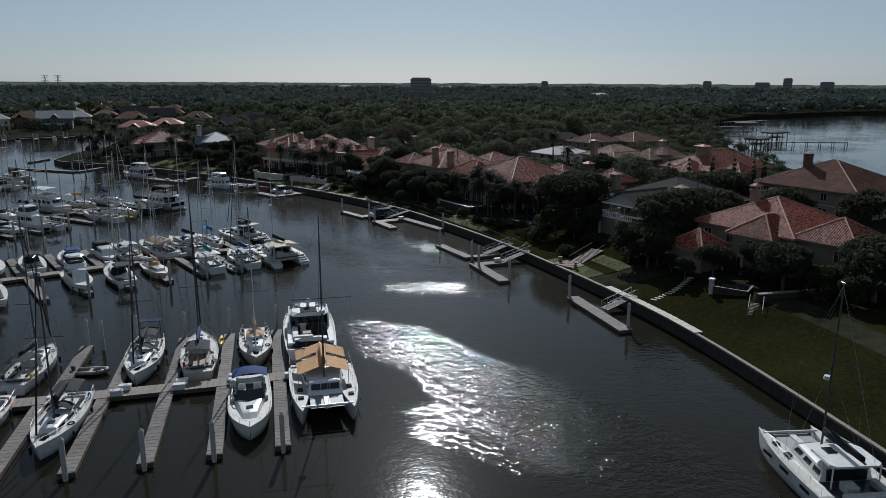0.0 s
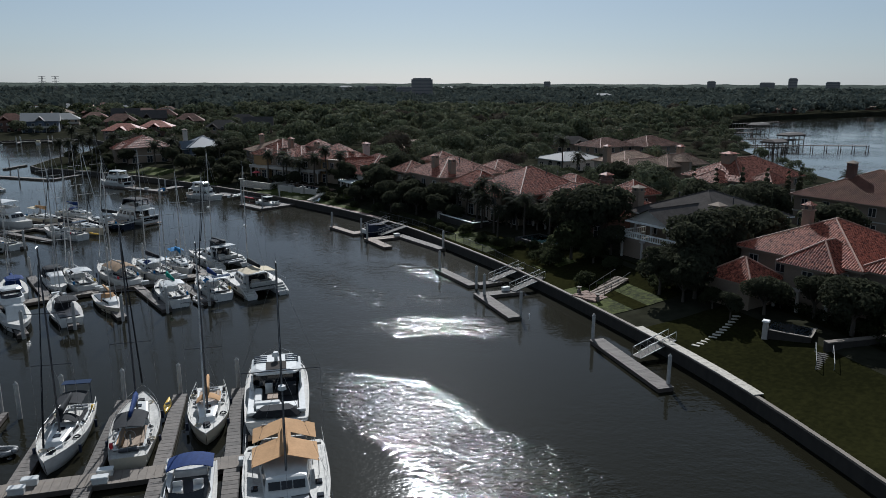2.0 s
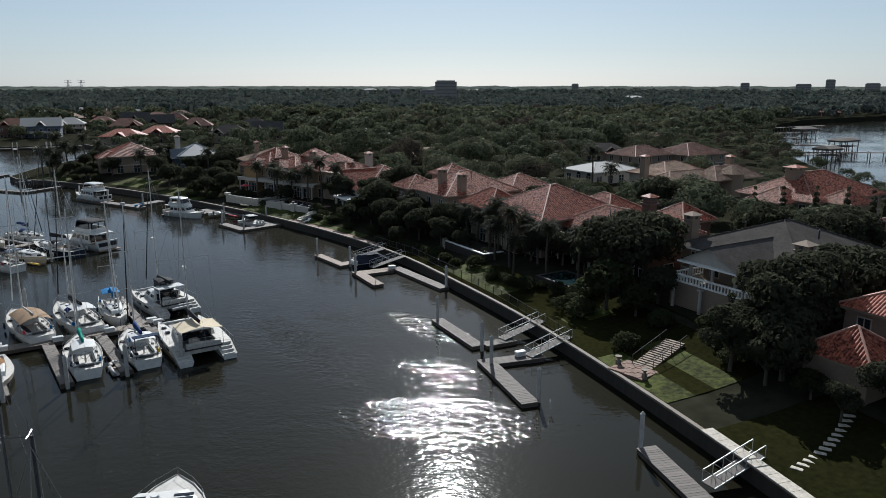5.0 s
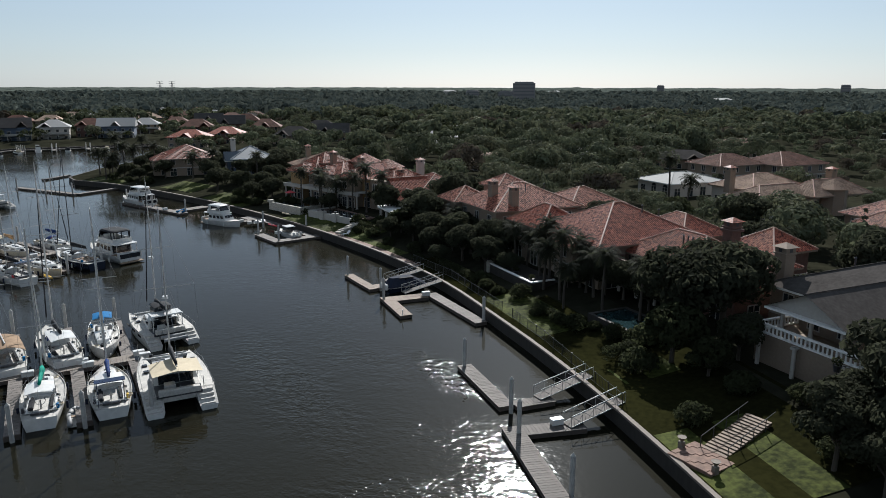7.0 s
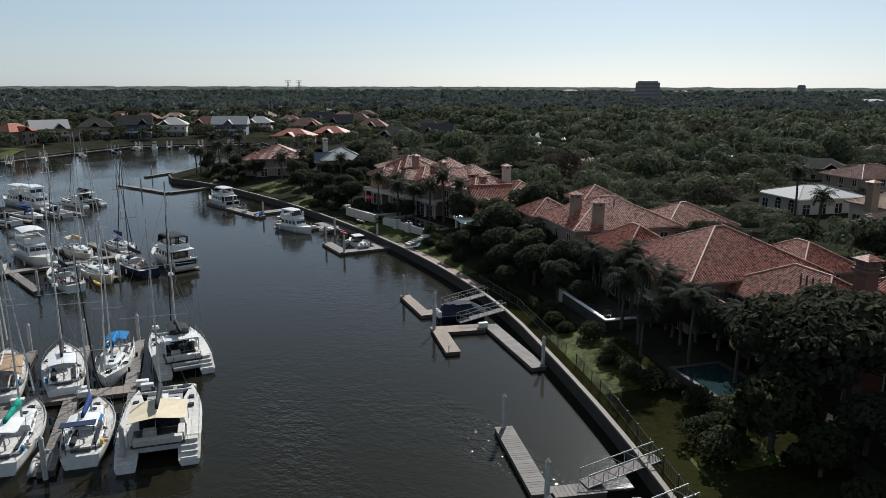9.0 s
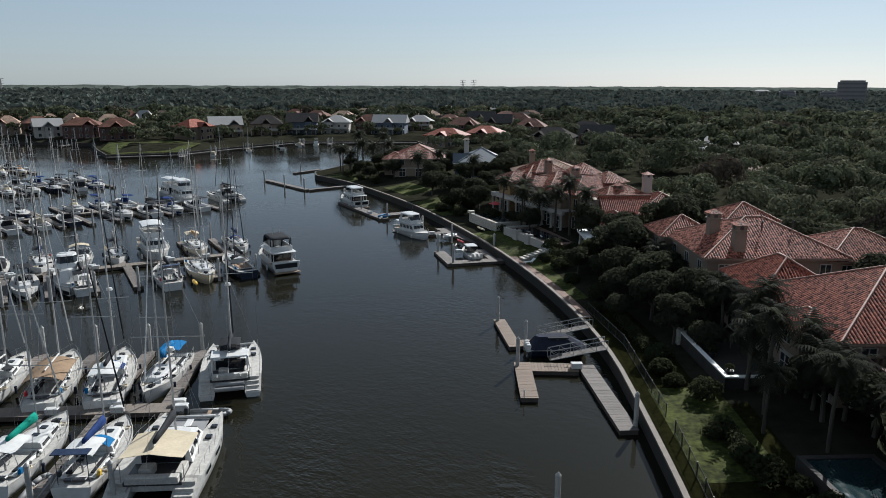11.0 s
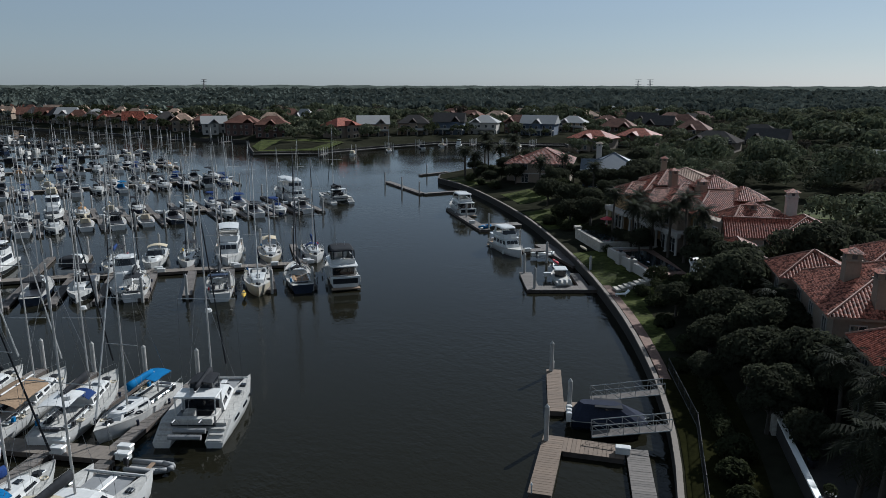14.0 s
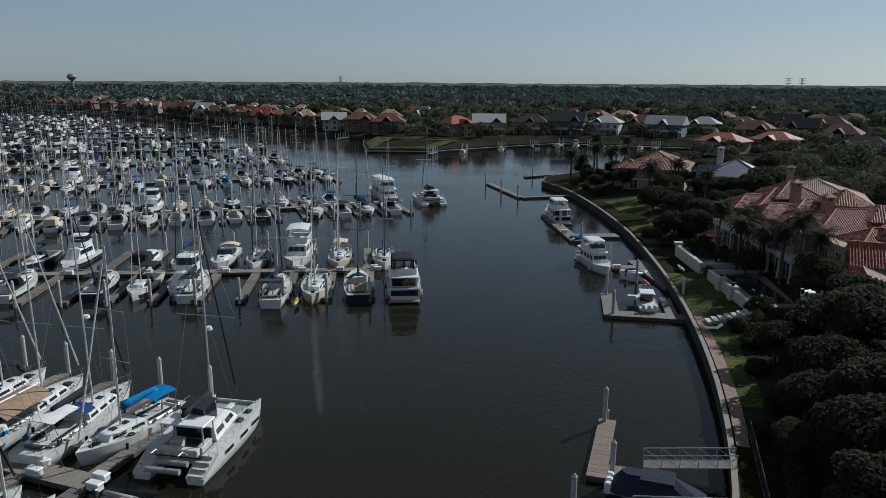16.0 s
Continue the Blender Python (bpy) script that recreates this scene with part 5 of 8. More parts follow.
# dock C
motor_yacht("white trawler yacht with a black flybridge canopy", spot(34.4, 179.6, 118), 13.2, 4.6, True, BLACKCLOTH, GEL, TINT)
sail_boat("dark hulled sailboat with a pale deck", spot(29.2, 176.2, 120), 13.0, 4.1, NAVY, BLACKCLOTH, None, BLACKCLOTH, DARKMAST, 17, wood=True)
sail_boat("cream white sailboat with bare decks", spot(24.6, 172.6, -62), 12.4, 4.0, CREAM, None, None, None, MAST, 16)
sail_boat("white sailboat with black canvas and a loaded stern", spot(20.4, 169.6, 118), 12.2, 3.9, GEL, BLACKCLOTH, BLACKCLOTH, BLACKCLOTH, MAST, 15.5, solar=True)
sail_boat("white sailboat with a grey cockpit cover", spot(9.2, 166.4, 120), 11.4, 3.7, GEL, BLACKCLOTH, BLACKCLOTH, None, MAST, 15)
sail_boat("white sailboat with navy canvas", spot(25.0, 191.4, -60), 11.0, 3.7, GEL, ROYAL, None, ROYAL, MAST, 15)
sail_boat("cream sailboat with a high cabin", spot(18.6, 188.6, -62), 11.6, 3.8, CREAM, TAN, SAND, None, MAST, 14.5)
motor_yacht("white flybridge motor yacht with long windows", spot(12.4, 186.2, -62), 14.6, 4.7, True, GEL)
sail_boat("white sailboat with black sail cover", spot(7.2, 182.8, -62), 11.0, 3.6, GEL, BLACKCLOTH, BLACKCLOTH, None, MAST, 14.5)
cruiser("white motorboat with a pale camper top", spot(2.4, 180.6, -62), 11.0, 3.7, SAND)
sail_boat("white sailboat with a cluttered stern", spot(-2.0, 176.6, -62), 11.0, 3.7, GEL, ROYAL, BLACKCLOTH, None, MAST, 15)
kayak("yellow kayak lying on the finger dock", 25.6, 166.5, 118, 0.5, YELLOW)
# dock D end
motor_yacht("white flybridge yacht at the end of the pier", spot(-8.5, 251.5, 132), 13.5, 4.4, True, GEL)
motor_yacht("white motor yacht with enclosed bridge", spot(-1.8, 243.5, 305), 15, 4.8, True, GEL, GEL, TINT)
catamaran("white catamaran with a dark boom cover", spot(7.0, 247.5, 130), 12, 6.2, None, 15.5, "modern", BLACKCLOTH, False)
# along the gardens
motor_yacht("white flybridge cruiser moored at a garden dock", spot(56.6, 202.6, -58) @ Matrix.Scale(0.82, 4), 13.0, 4.6, True, GEL, GEL, TINT)
motor_yacht("white sport yacht moored at a garden dock", spot(40.2, 240.0, 118) @ Matrix.Scale(0.85, 4), 15.0, 5.0, True, GEL, GEL, TINT)
centre_console("white centre console boat with a hardtop", spot(66.7, 185.0, 104), 7.2)
b = centre_console("dark blue motorboat under a navy cover", spot(74.2, 139.4, 4), 6.4, BLACKCLOTH, NAVY)
part("boat_cover", Shape().loft([corner_ring(-3.3, 3.0, 2.6, 0.95), corner_ring(-3.1, 2.5, 2.2, 1.3), corner_ring(-2.6, 0.9, 1.0, 2.2)], cap=True), NAVYCLOTH, b)
skiff("blue jet ski on a floating dock", spot(49.5, 220.6, 60, 0.4), BLUE, 2.6, False)
skiff("pale inflatable dinghy on the cluttered dock", spot(63.4, 199.0, 30, 0.5), GEL, 3.0)


# ---- the crowded far slips ----
def plain_boat(kind, hull, cloth, length):
    label = {"sail": "moored sailboat with furled sails in the marina", "motor": "moored white motorboat in the marina", "fly": "moored white flybridge yacht in the marina"}[kind]
    t = thing({"sail": "sailboat", "motor": "motorboat", "fly": "motor_yacht"}[kind], label, "sailboat" if kind == "sail" else "motorboat", group="marina boats")
    beam = length * 0.33
    free = 1.1 * length / 11
    rings = hull_rings(length, beam, free, n=8, stern=0.75 if kind == "sail" else 0.92)
    s = Shape().loft(rings, closed=False)
    s.face(rings[0][::-1])
    s.slot = 1
    for a, b in zip(rings, rings[1:]):
        s.face([a[0], b[0], b[7], a[7]])
    s.slot = 2
    s.loft([[(p[0], p[1] * 1.01, p[2] + 0.02) for p in (r[2], r[1])] for r in rings], closed=False).loft([[(p[0], p[1] * 1.01, p[2] + 0.02) for p in (r[5], r[6])] for r in rings], closed=False)
    h = part("hull", s, (hull, DECK, ROYAL if cloth in (ROYAL, BLUE) else BLACKCLOTH), t)
    # dark slab on the deck stands for the shade of a sunken cockpit
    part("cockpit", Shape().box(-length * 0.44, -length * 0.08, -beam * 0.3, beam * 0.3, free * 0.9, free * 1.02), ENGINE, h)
    if kind == "sail":
        cabin_block(t, "coach_roof", -length * 0.05, length * 0.28, beam * 0.6, beam * 0.4, free * 0.9, free + 0.5, GEL, joined=True)
        m = Shape().tube((length * 0.1, 0, free), (length * 0.1, 0, free + length * 1.3), 0.085, 0.055, 5).tube((length * 0.1, -beam * 0.4, free + length * 0.75), (length * 0.1, beam * 0.4, free + length * 0.75), 0.04, sides=3)
        m.tube((length * 0.47, 0, free * 1.3), (length * 0.1, 0, free + length * 1.27), 0.045, 0.025, 4).tube((-length * 0.48, 0, free), (length * 0.1, 0, free + length * 1.3), 0.015, sides=3)
        part("mast", m, MAST, t)
        b = Shape().tube((length * 0.08, 0, free + 1.5), (-length * 0.28, 0, free + 1.6), 0.22, 0.14, 6)
        b.loft([corner_ring(-length * 0.1, length * 0.05, beam * 0.6, free), corner_ring(-length * 0.1, -length * 0.01, beam * 0.5, free + 0.95)], cap=True)
        if length != 10 and length != 9.5:
            b.loft([corner_ring(-length * 0.42, -length * 0.14, beam * 0.66, free + 1.8), corner_ring(-length * 0.4, -length * 0.16, beam * 0.5, free + 1.95)], cap=True)
        part("canvas", b, cloth, t)
    else:
        top = free + (1.7 if kind == "fly" else 1.1)
        cabin_block(t, "cabin", -length * 0.28, length * 0.22, beam * 0.8, beam * 0.6, free * 0.9, top, GEL, joined=True)
        if kind == "fly":
            part("flybridge", Shape().loft([corner_ring(-length * 0.28, length * 0.06, beam * 0.72, top - 0.05), corner_ring(-length * 0.28, length * 0.02, beam * 0.74, top + 0.55)], cap=True).loft([corner_ring(-length * 0.24, -length * 0.02, beam * 0.66, top + 1.5), corner_ring(-length * 0.22, -length * 0.04, beam * 0.58, top + 1.65)], cap=True), (GEL,), t)
            part("bridge_screen", Shape().loft([corner_ring(-length * 0.23, 0, beam * 0.66, top + 0.55), corner_ring(-length * 0.23, -length * 0.03, beam * 0.62, top + (1.5 if length > 12 else 0.9))]), TINT, t)
        else:
            part("camper_top", Shape().loft([corner_ring(-length * 0.46, -length * 0.1, beam * 0.84, free + 0.3), corner_ring(-length * 0.42, -length * 0.16, beam * 0.76, top + 0.35), corner_ring(-length * 0.38, -length * 0.2, beam * 0.5, top + 0.5)], cap=True), cloth, t)
    return t


PLAIN = [plain_boat("sail", GEL, ROYAL, 10.5), plain_boat("sail", GEL, BLACKCLOTH, 11.5), plain_boat("sail", CREAM, TAN, 9.5), plain_boat("sail", GEL, SAND, 10), plain_boat("sail", NAVY, BLACKCLOTH, 11), plain_boat("sail", GEL, BLUE, 9.8),
         plain_boat("motor", GEL, BLACKCLOTH, 10), plain_boat("motor", GEL, SAND, 9), plain_boat("fly", GEL, GEL, 12.5), plain_boat("fly", GEL, GEL, 11)]
WEIGHTS = [4, 10, 4, 3.5, 6, 1.0, 3, 1.0, 1, 1]
HOME = iter([(-59, 96), (-64, 98), (-69.5, 99), (-75, 101), (-80, 103), (-86, 104), (-91, 106), (-54, 94.5), (-48.5, 93), (-43, 92)])
for b in PLAIN:
    x, y = next(HOME)
    b.matrix_basis = spot(x, y, 74)


def fill(x, y, heading, ks, side, skip=(), reach=7.6):
    for k in ks:
        if any(abs(k - s) < 2.6 for s in skip) or rng.random() < 0.06:
            continue
        b = rng.choices(PLAIN, WEIGHTS)[0]
        m = spot(x, y, heading) @ spot(k, side * (reach + rng.uniform(-0.5, 0.5)), (90 if rng.random() < 0.55 else -90) + rng.uniform(-3, 3))
        copy_thing(b, m)


fill(12.6, 69.2, -17, [-8 - 5.45 * i for i in range(2, 11)], 1)
fill(12.6, 69.2, -17, [-19 - 5.45 * i for i in range(0, 9)], -1)
fill(31.0, 124.6, 4, [-14.6 - 5.55 * i for i in range(0, 14)], 1)
fill(31.0, 124.6, 4, [-5.0 - 5.55 * i for i in range(1, 15)], -1)
fill(11.0, 177.2, 28, [-6.5 - 5.6 * i for i in range(2, 19)], 1)
fill(11.0, 177.2, 28, [-8.2 - 5.6 * i for i in range(0, 18)], -1)
fill(-9.0, 232.5, 42, [-0.5 - 5.6 * i for i in range(0, 20)], 1)
fill(-9.0, 232.5, 42, [10.5 - 5.6 * i for i in range(0, 21)], -1)
for n, (x, y, back, ahead) in enumerate([(-44, 272, 130, 8), (-80, 306, 140, 4)]):
    floating_dock(x, y, 44, back, ahead, [(k, s) for k in [ahead - 1 - 11.2 * i for i in range(int((back + ahead) / 11.2))] for s in (1, -1)], 12.0)
    fill(x, y, 44, [ahead - 3.6 - 5.6 * i for i in range(int((back + ahead) / 5.6))], 1)
    fill(x, y, 44, [ahead - 3.6 - 5.6 * i for i in range(int((back + ahead) / 5.6))], -1)

# the rest of the marina, too far off to tell boats apart
crowd, spars = Shape(), Shape()
for row in range(9):
    bx, by = -116 - 37 * row, 338 + 19 * row
    for i in range(34):
        for side in (-1, 1):
            if rng.random() < 0.24:
                continue
            k = 4 - 5.8 * i
            x = bx + k * math.cos(radians(42)) - side * 7.6 * math.sin(radians(42))
            y = by + k * math.sin(radians(42)) + side * 7.6 * math.cos(radians(42))
            length, turn = rng.uniform(8.5, 12.5), radians(132 + (180 if rng.random() < 0.5 else 0) + rng.uniform(-3, 3))
            c, s = math.cos(turn), math.sin(turn)
            place = lambda p: (x + c * p[0] - s * p[1], y + s * p[0] + c * p[1], p[2])
            w, f = length * 0.16, 1.1
            low = [(-length / 2, -w * 0.8, 0), (length * 0.1, -w, 0), (length / 2, 0, 0), (length * 0.1, w, 0), (-length / 2, w * 0.8, 0)]
            crowd.slot = 0 if rng.random() < 0.34 else rng.choice([2, 2, 1])
            crowd.loft([[place(p) for p in low], [place((p[0], p[1] * 1.1, f)) for p in low]], cap=True)
            crowd.slot = 0 if rng.random() < 0.4 else rng.choice([3, 2, 2])
            kind = rng.random()
            hh = 0.6 if kind < 0.6 else rng.uniform(0.8, 1.5)
            crowd.loft([[place((p[0] * 0.5, p[1] * 0.6, f)) for p in low], [place((p[0] * 0.42, p[1] * 0.5, f + hh)) for p in low]], cap=True)
            crowd.slot = rng.choice([1, 2, 2, 2, 2, 4])
            crowd.loft([[place((px, py, f + z)) for px, py in ((-length * 0.48, -w * 0.8), (-length * 0.05, -w * 0.8), (-length * 0.05, w * 0.8), (-length * 0.48, w * 0.8))] for z in (0.1, rng.choice([0.3, 0.4, 0.6, 1.3]))], cap=True)
            if kind < 0.62:
                spars.tube(place((length * 0.1, 0, f)), place((length * 0.1, 0, f + length * rng.uniform(1.1, 1.5))), 0.07, 0.055, 4)
                spars.tube(place((length * 0.1, -w, f + length * 0.7)), place((length * 0.1, w, f + length * 0.7)), 0.05, sides=3)
            elif rng.random() < 0.5:
                spars.tube(place((length * 0.5 + 1, 0, -1)), place((length * 0.5 + 1, 0, 3.4)), 0.2, 0.2, 5)
tagged(part("distant_boats", crowd, (DECK, NAVY, BLACKCLOTH, SAND, TEAK)), "crowd of white boats in the far slips", "boats", kind="stuff")
tagged(part("distant_masts", spars, MAST), "forest of pale masts over the far slips", "masts", kind="stuff")
piers = Shape()
for row in range(9):
    bx, by = -116 - 37 * row, 338 + 19 * row
    c, s = math.cos(radians(42)), math.sin(radians(42))
    piers.loft([[(bx + k * c - q * s, by + k * s + q * c, z) for k, q in ((6, -1), (6, 1), (-200, 1), (-200, -1))] for z in (0.1, 0.5)], cap=True)
tagged(part("distant_piers", piers, PLANK), "grey floating piers among the far boats", "dock", kind="stuff")

# ---- houses ----
PITCH = 0.32
FOOT = []


def ribbed(s, pts, pitch=PITCH, height=0.1):
    """Barrel tile rows on a flat convex roof plane; its first two points are the eave."""
    a, b = Vector(pts[0]), Vector(pts[1])
    u = (b - a).normalized()
    n = u.cross(Vector(pts[2]) - a).normalized()
    if n.z < 0:
        n = -n
    v = n.cross(u)
    if (Vector(pts[2]) - a).dot(v) < 0:
        v = -v
    flat = [((Vector(p) - a).dot(u), (Vector(p) - a).dot(v)) for p in pts]
    lo, hi = min(p[0] for p in flat), max(p[0] for p in flat)

    def span(x):
        ys = []
        for (x0, y0), (x1, y1) in zip(flat, flat[1:] + flat[:1]):
            if abs(x1 - x0) > 1e-6 and min(x0, x1) - 1e-6 <= x <= max(x0, x1) + 1e-6:
                ys.append(y0 + (y1 - y0) * (x - x0) / (x1 - x0))
        return (min(ys), max(ys)) if ys else (0, 0)

    steps = (0, 0.22, 0.5, 0.78)
    cols = []
    k = 0
    while True:
        x = lo + 1e-3 + (k // 4 + steps[k % 4]) * pitch
        if x > hi - 1e-3:
            break
        y0, y1 = span(x)
        h = (0, 0.75, 1, 0.75)[k % 4] * height
        cols.append((a + u * x + v * (y0 - 0.03) + n * h, a + u * x + v * y1 + n * h))
        k += 1
    y0, y1 = span(hi - 1e-3)
    cols.append((a + u * hi + v * y0, a + u * hi + v * y1))
    base = len(s.v)
    for p, q in cols:
        s.v.extend([tuple(p), tuple(q)])
    for i in range(len(cols) - 1):
        s.f.append((base + 2 * i, base + 2 * i + 2, base + 2 * i + 3, base + 2 * i + 1))
        s.m.append(0)


def hip(parent, x0, x1, y0, y1, eave, ridge, mat, over=0.7, tiles=True, gable="", flat_ridge=RIDGE):
    """A hipped roof (gable: the ends, 'x' or 'y', that stand upright)."""
    x0, x1, y0, y1 = x0 - over, x1 + over, y0 - over, y1 + over
    w, d = x1 - x0, y1 - y0
    s = Shape()
    if w >= d:
        run = d / 2 if "x" not in gable else 0
        r0, r1 = (x0 + run, (y0 + y1) / 2, ridge), (x1 - run, (y0 + y1) / 2, ridge)
    else:
        run = w / 2 if "y" not in gable else 0
        r0, r1 = ((x0 + x1) / 2, y0 + run, ridge), ((x0 + x1) / 2, y1 - run, ridge)
    a, b, c, e = (x0, y0, eave), (x1, y0, eave), (x1, y1, eave), (x0, y1, eave)
    if w >= d:
        planes = [[a, b, r1, r0], [c, e, r0, r1]]
        ends = [[b, c, r1], [e, a, r0]]
    else:
        planes = [[b, c, r1, r0], [e, a, r0, r1]]
        ends = [[a, b, r0], [c, e, r1]]
    if r0 == r1:
        planes = [[p for i, p in enumerate(q) if i < 3] for q in planes]
    up = bool(run)
    for q in planes + (ends if up else []):
        if tiles:
            ribbed(s, q)
        else:
            s.face(q)
    s.slot = 1
    s.loft([[(*p[:2], eave - 0.22) for p in (a, b, c, e)], [(*p[:2], eave - 0.01) for p in (a, b, c, e)]], cap=True)
    roof = part("roof", s, (mat, TRIM if not tiles else STUCCO), parent)
    k = Shape()
    edges = [(r0, r1)] if r0 != r1 else []
    if up:
        edges += [(a, r0), (e, r0), (b, r1), (c, r1)] if w >= d else [(a, r0), (b, r0), (c, r1), (e, r1)]
    for p, q in edges:
        k.tube(Vector(p) + Vector((0, 0, 0.07)), Vector(q) + Vector((0, 0, 0.07)), 0.12 if tiles else 0.06, sides=6)
    part("ridge_cap", k, flat_ridge, roof)
    if not up:
        for q in ends:
            g = Shape()
            g.face([(p[0] + (0.6 if p[0] < (x0 + x1) / 2 else -0.6) * ("x" in gable), p[1] + (0.6 if p[1] < (y0 + y1) / 2 else -0.6) * ("y" in gable), p[2] - 0.02) for p in q])
            part("gable_wall", g, WHITEWALL, parent)
    return roof


WINDOWS = {}


def window_unit(parent, x, y, z, w, h, face, arched=False, simple=False):
    """A framed window set on a wall that faces 'w', 's', 'e' or 'n'."""
    key = (round(w, 2), round(h, 2), arched)
    if key not in WINDOWS:
        ys, zs = [-w / 2 - 0.1, -w / 2, -0.04, 0.04, w / 2, w / 2 + 0.1], [-0.1, 0, h * 0.62, h * 0.62 + 0.06, h, h + 0.1]
        bar = w > 1.6
        f = lattice(ys, zs, lambda i, j: i in (0, 2, 4) or j in (0, 4) or (bar and j == 2), -0.1, 0.05)
        g = Shape().box(-0.03, 0.02, -w / 2, w / 2, 0, h)
        if arched:
            pts = [(w / 2 * math.cos(a), h + w / 2 * math.sin(a)) for a in [math.pi * i / 8 for i in range(9)]]
            g.loft([[(xx, py, pz) for py, pz in pts] for xx in (-0.03, 0.02)], cap=True)
        both = lattice(ys, zs, lambda i, j: i in (0, 4) or j in (0, 4), -0.1, 0.05)
        both.slot = 1
        both.box(-0.03, 0.02, -w / 2, w / 2, 0, h)
        WINDOWS[key] = (f.mesh("window_frame", WHITEWALL), g.mesh("pane", GLASS), both.mesh("window", WHITEWALL, GLASS))
    fm, gm, am = WINDOWS[key]
    turn = {"w": 0, "s": 90, "e": 180, "n": 270}[face]
    o = part("window", am if simple else fm, TRIM, parent, at=pose(x, y, z, 0, 0, turn))
    if not simple:
        part("pane", gm, GLASS, o)


def block(parent, x0, x1, y0, y1, z0, z1, mat, faces="wsn", skip=(), ground=LAND, lintel=True, step=3.6):
    """A wing: walls and rows of windows, storey by storey."""
    part("wall", Shape().box(x0, x1, y0, y1, z0, z1), mat, parent)
    storeys = max(1, round((z1 - z0) / 3.1))
    sh = (z1 - z0) / storeys
    for f in faces:
        lo, hi = (y0, y1) if f in "we" else (x0, x1)
        n = max(1, int((hi - lo) / step))
        for st in range(storeys):
            for i in range(n):
                c = lo + (i + 0.5) * (hi - lo) / n
                tall = st == 0
                z = z0 + st * sh + (0.25 if tall else 0.9)
                w, h = (1.7, 2.1) if tall else (1.2, 1.45)
                if rng.random() < 0.12:
                    continue
                px, py = {"w": (x0, c), "e": (x1, c), "s": (c, y0), "n": (c, y1)}[f]
                window_unit(parent, px, py, z, w, h, f, arched=tall and rng.random() < 0.3)
    if lintel:
        b = Shape().box(x0 - 0.06, x1 + 0.06, y0 - 0.06, y1 + 0.06, z0 + sh - 0.15, z0 + sh + 0.08)
        part("string_course", b, WHITEWALL, parent)


def chimney(parent, x, y, z0, z1, w=1.1, mat=STUCCO, tile=ROSE):
    c = part("chimney", Shape().box(x - w / 2, x + w / 2, y - w / 2, y + w / 2, z0, z1, 0.04).box(x - w / 2 - 0.12, x + w / 2 + 0.12, y - w / 2 - 0.12, y + w / 2 + 0.12, z1 - 0.75, z1 - 0.6), mat, parent)
    part("chimney_cap", Shape().loft([[(x - w * 0.68, y - w * 0.68, z1 + 0.02), (x + w * 0.68, y - w * 0.68, z1 + 0.02), (x + w * 0.68, y + w * 0.68, z1 + 0.02), (x - w * 0.68, y + w * 0.68, z1 + 0.02)], [(x - 0.05, y - 0.05, z1 + 0.5), (x + 0.05, y - 0.05, z1 + 0.5), (x + 0.05, y + 0.05, z1 + 0.5), (x - 0.05, y + 0.05, z1 + 0.5)]], cap=True), tile, c)
    # dark panels on the solid shaft paint the shade inside the flue
    hole = Shape()
    for dx, dy in ((-1, 0), (1, 0), (0, -1), (0, 1)):
        hole.box(x + dx * w / 2 - (0.02 if dx else 0.22), x + dx * w / 2 + (0.02 if dx else 0.22), y + dy * w / 2 - (0.02 if dy else 0.22), y + dy * w / 2 + (0.02 if dy else 0.22), z1 - 0.5, z1 - 0.12)
    part("flue_shade", hole, ENGINE, c)


def vents(parent, pts):
    for x, y, z in pts:
        part("roof_vent", Shape().tube((x, y, z - 0.5), (x, y, z + 0.6), 0.1, 0.1, 6).tube((x, y, z + 0.6), (x, y, z + 0.75), 0.18, 0.05, 6), ENGINE, parent)


def columns(parent, pts, z0, z1, r=0.22, mat=WHITEWALL):
    for x, y in pts:
        part("column", Shape().tube((x, y, z0), (x, y, z1), r, r * 0.85, 10).box(x - r * 1.3, x + r * 1.3, y - r * 1.3, y + r * 1.3, z0, z0 + 0.2).box(x - r * 1.3, x + r * 1.3, y - r * 1.3, y + r * 1.3, z1 - 0.2, z1), mat, parent)


def balustrade(parent, pts, z, h=1.0, mat=TRIM):
    s = Shape()
    for (xa, ya), (xb, yb) in zip(pts, pts[1:]):
        a, b = Vector((xa, ya, 0)), Vector((xb, yb, 0))
        d = (b - a).normalized()
        q = Vector((-d.y, d.x, 0)) * 0.16
        for z0, z1 in ((z, z + 0.15), (z + h - 0.15, z + h)):
            s.loft([[(p + r).to_tuple()[:2] + (zz,) for p, r in ((a, -q), (b, -q), (b, q), (a, q))] for zz in (z0, z1)], cap=True)
        n = max(2, int((b - a).length / 0.45))
        for i in range(n + 1):
            p = a.lerp(b, i / n)
            s.tube((p.x, p.y, z + 0.1), (p.x, p.y, z + h - 0.1), 0.09, 0.09, 6)
    part("balustrade", s, mat, parent)


def terrace(parent, x0, x1, y0, y1, z0, z1, mat=WHITEWALL):
    part("terrace", Shape().box(x0, x1, y0, y1, z0, z1), mat, parent)


def house(label, x=0.0, y=0.0, heading=0.0, clear=()):
    for c in clear:
        m = spot(x, y, heading)
        x0, x1, y0, y1 = c
        p = m @ Vector(((x0 + x1) / 2, (y0 + y1) / 2, 0))
        FOOT.append((p.x, p.y, math.hypot(x1 - x0, y1 - y0) / 2 * (0.82 if p.x > 130 else 1) + (0.5 if p.x > 130 else 1.5)))
    return thing("house", label, "house", spot(x, y, heading), "waterfront houses")


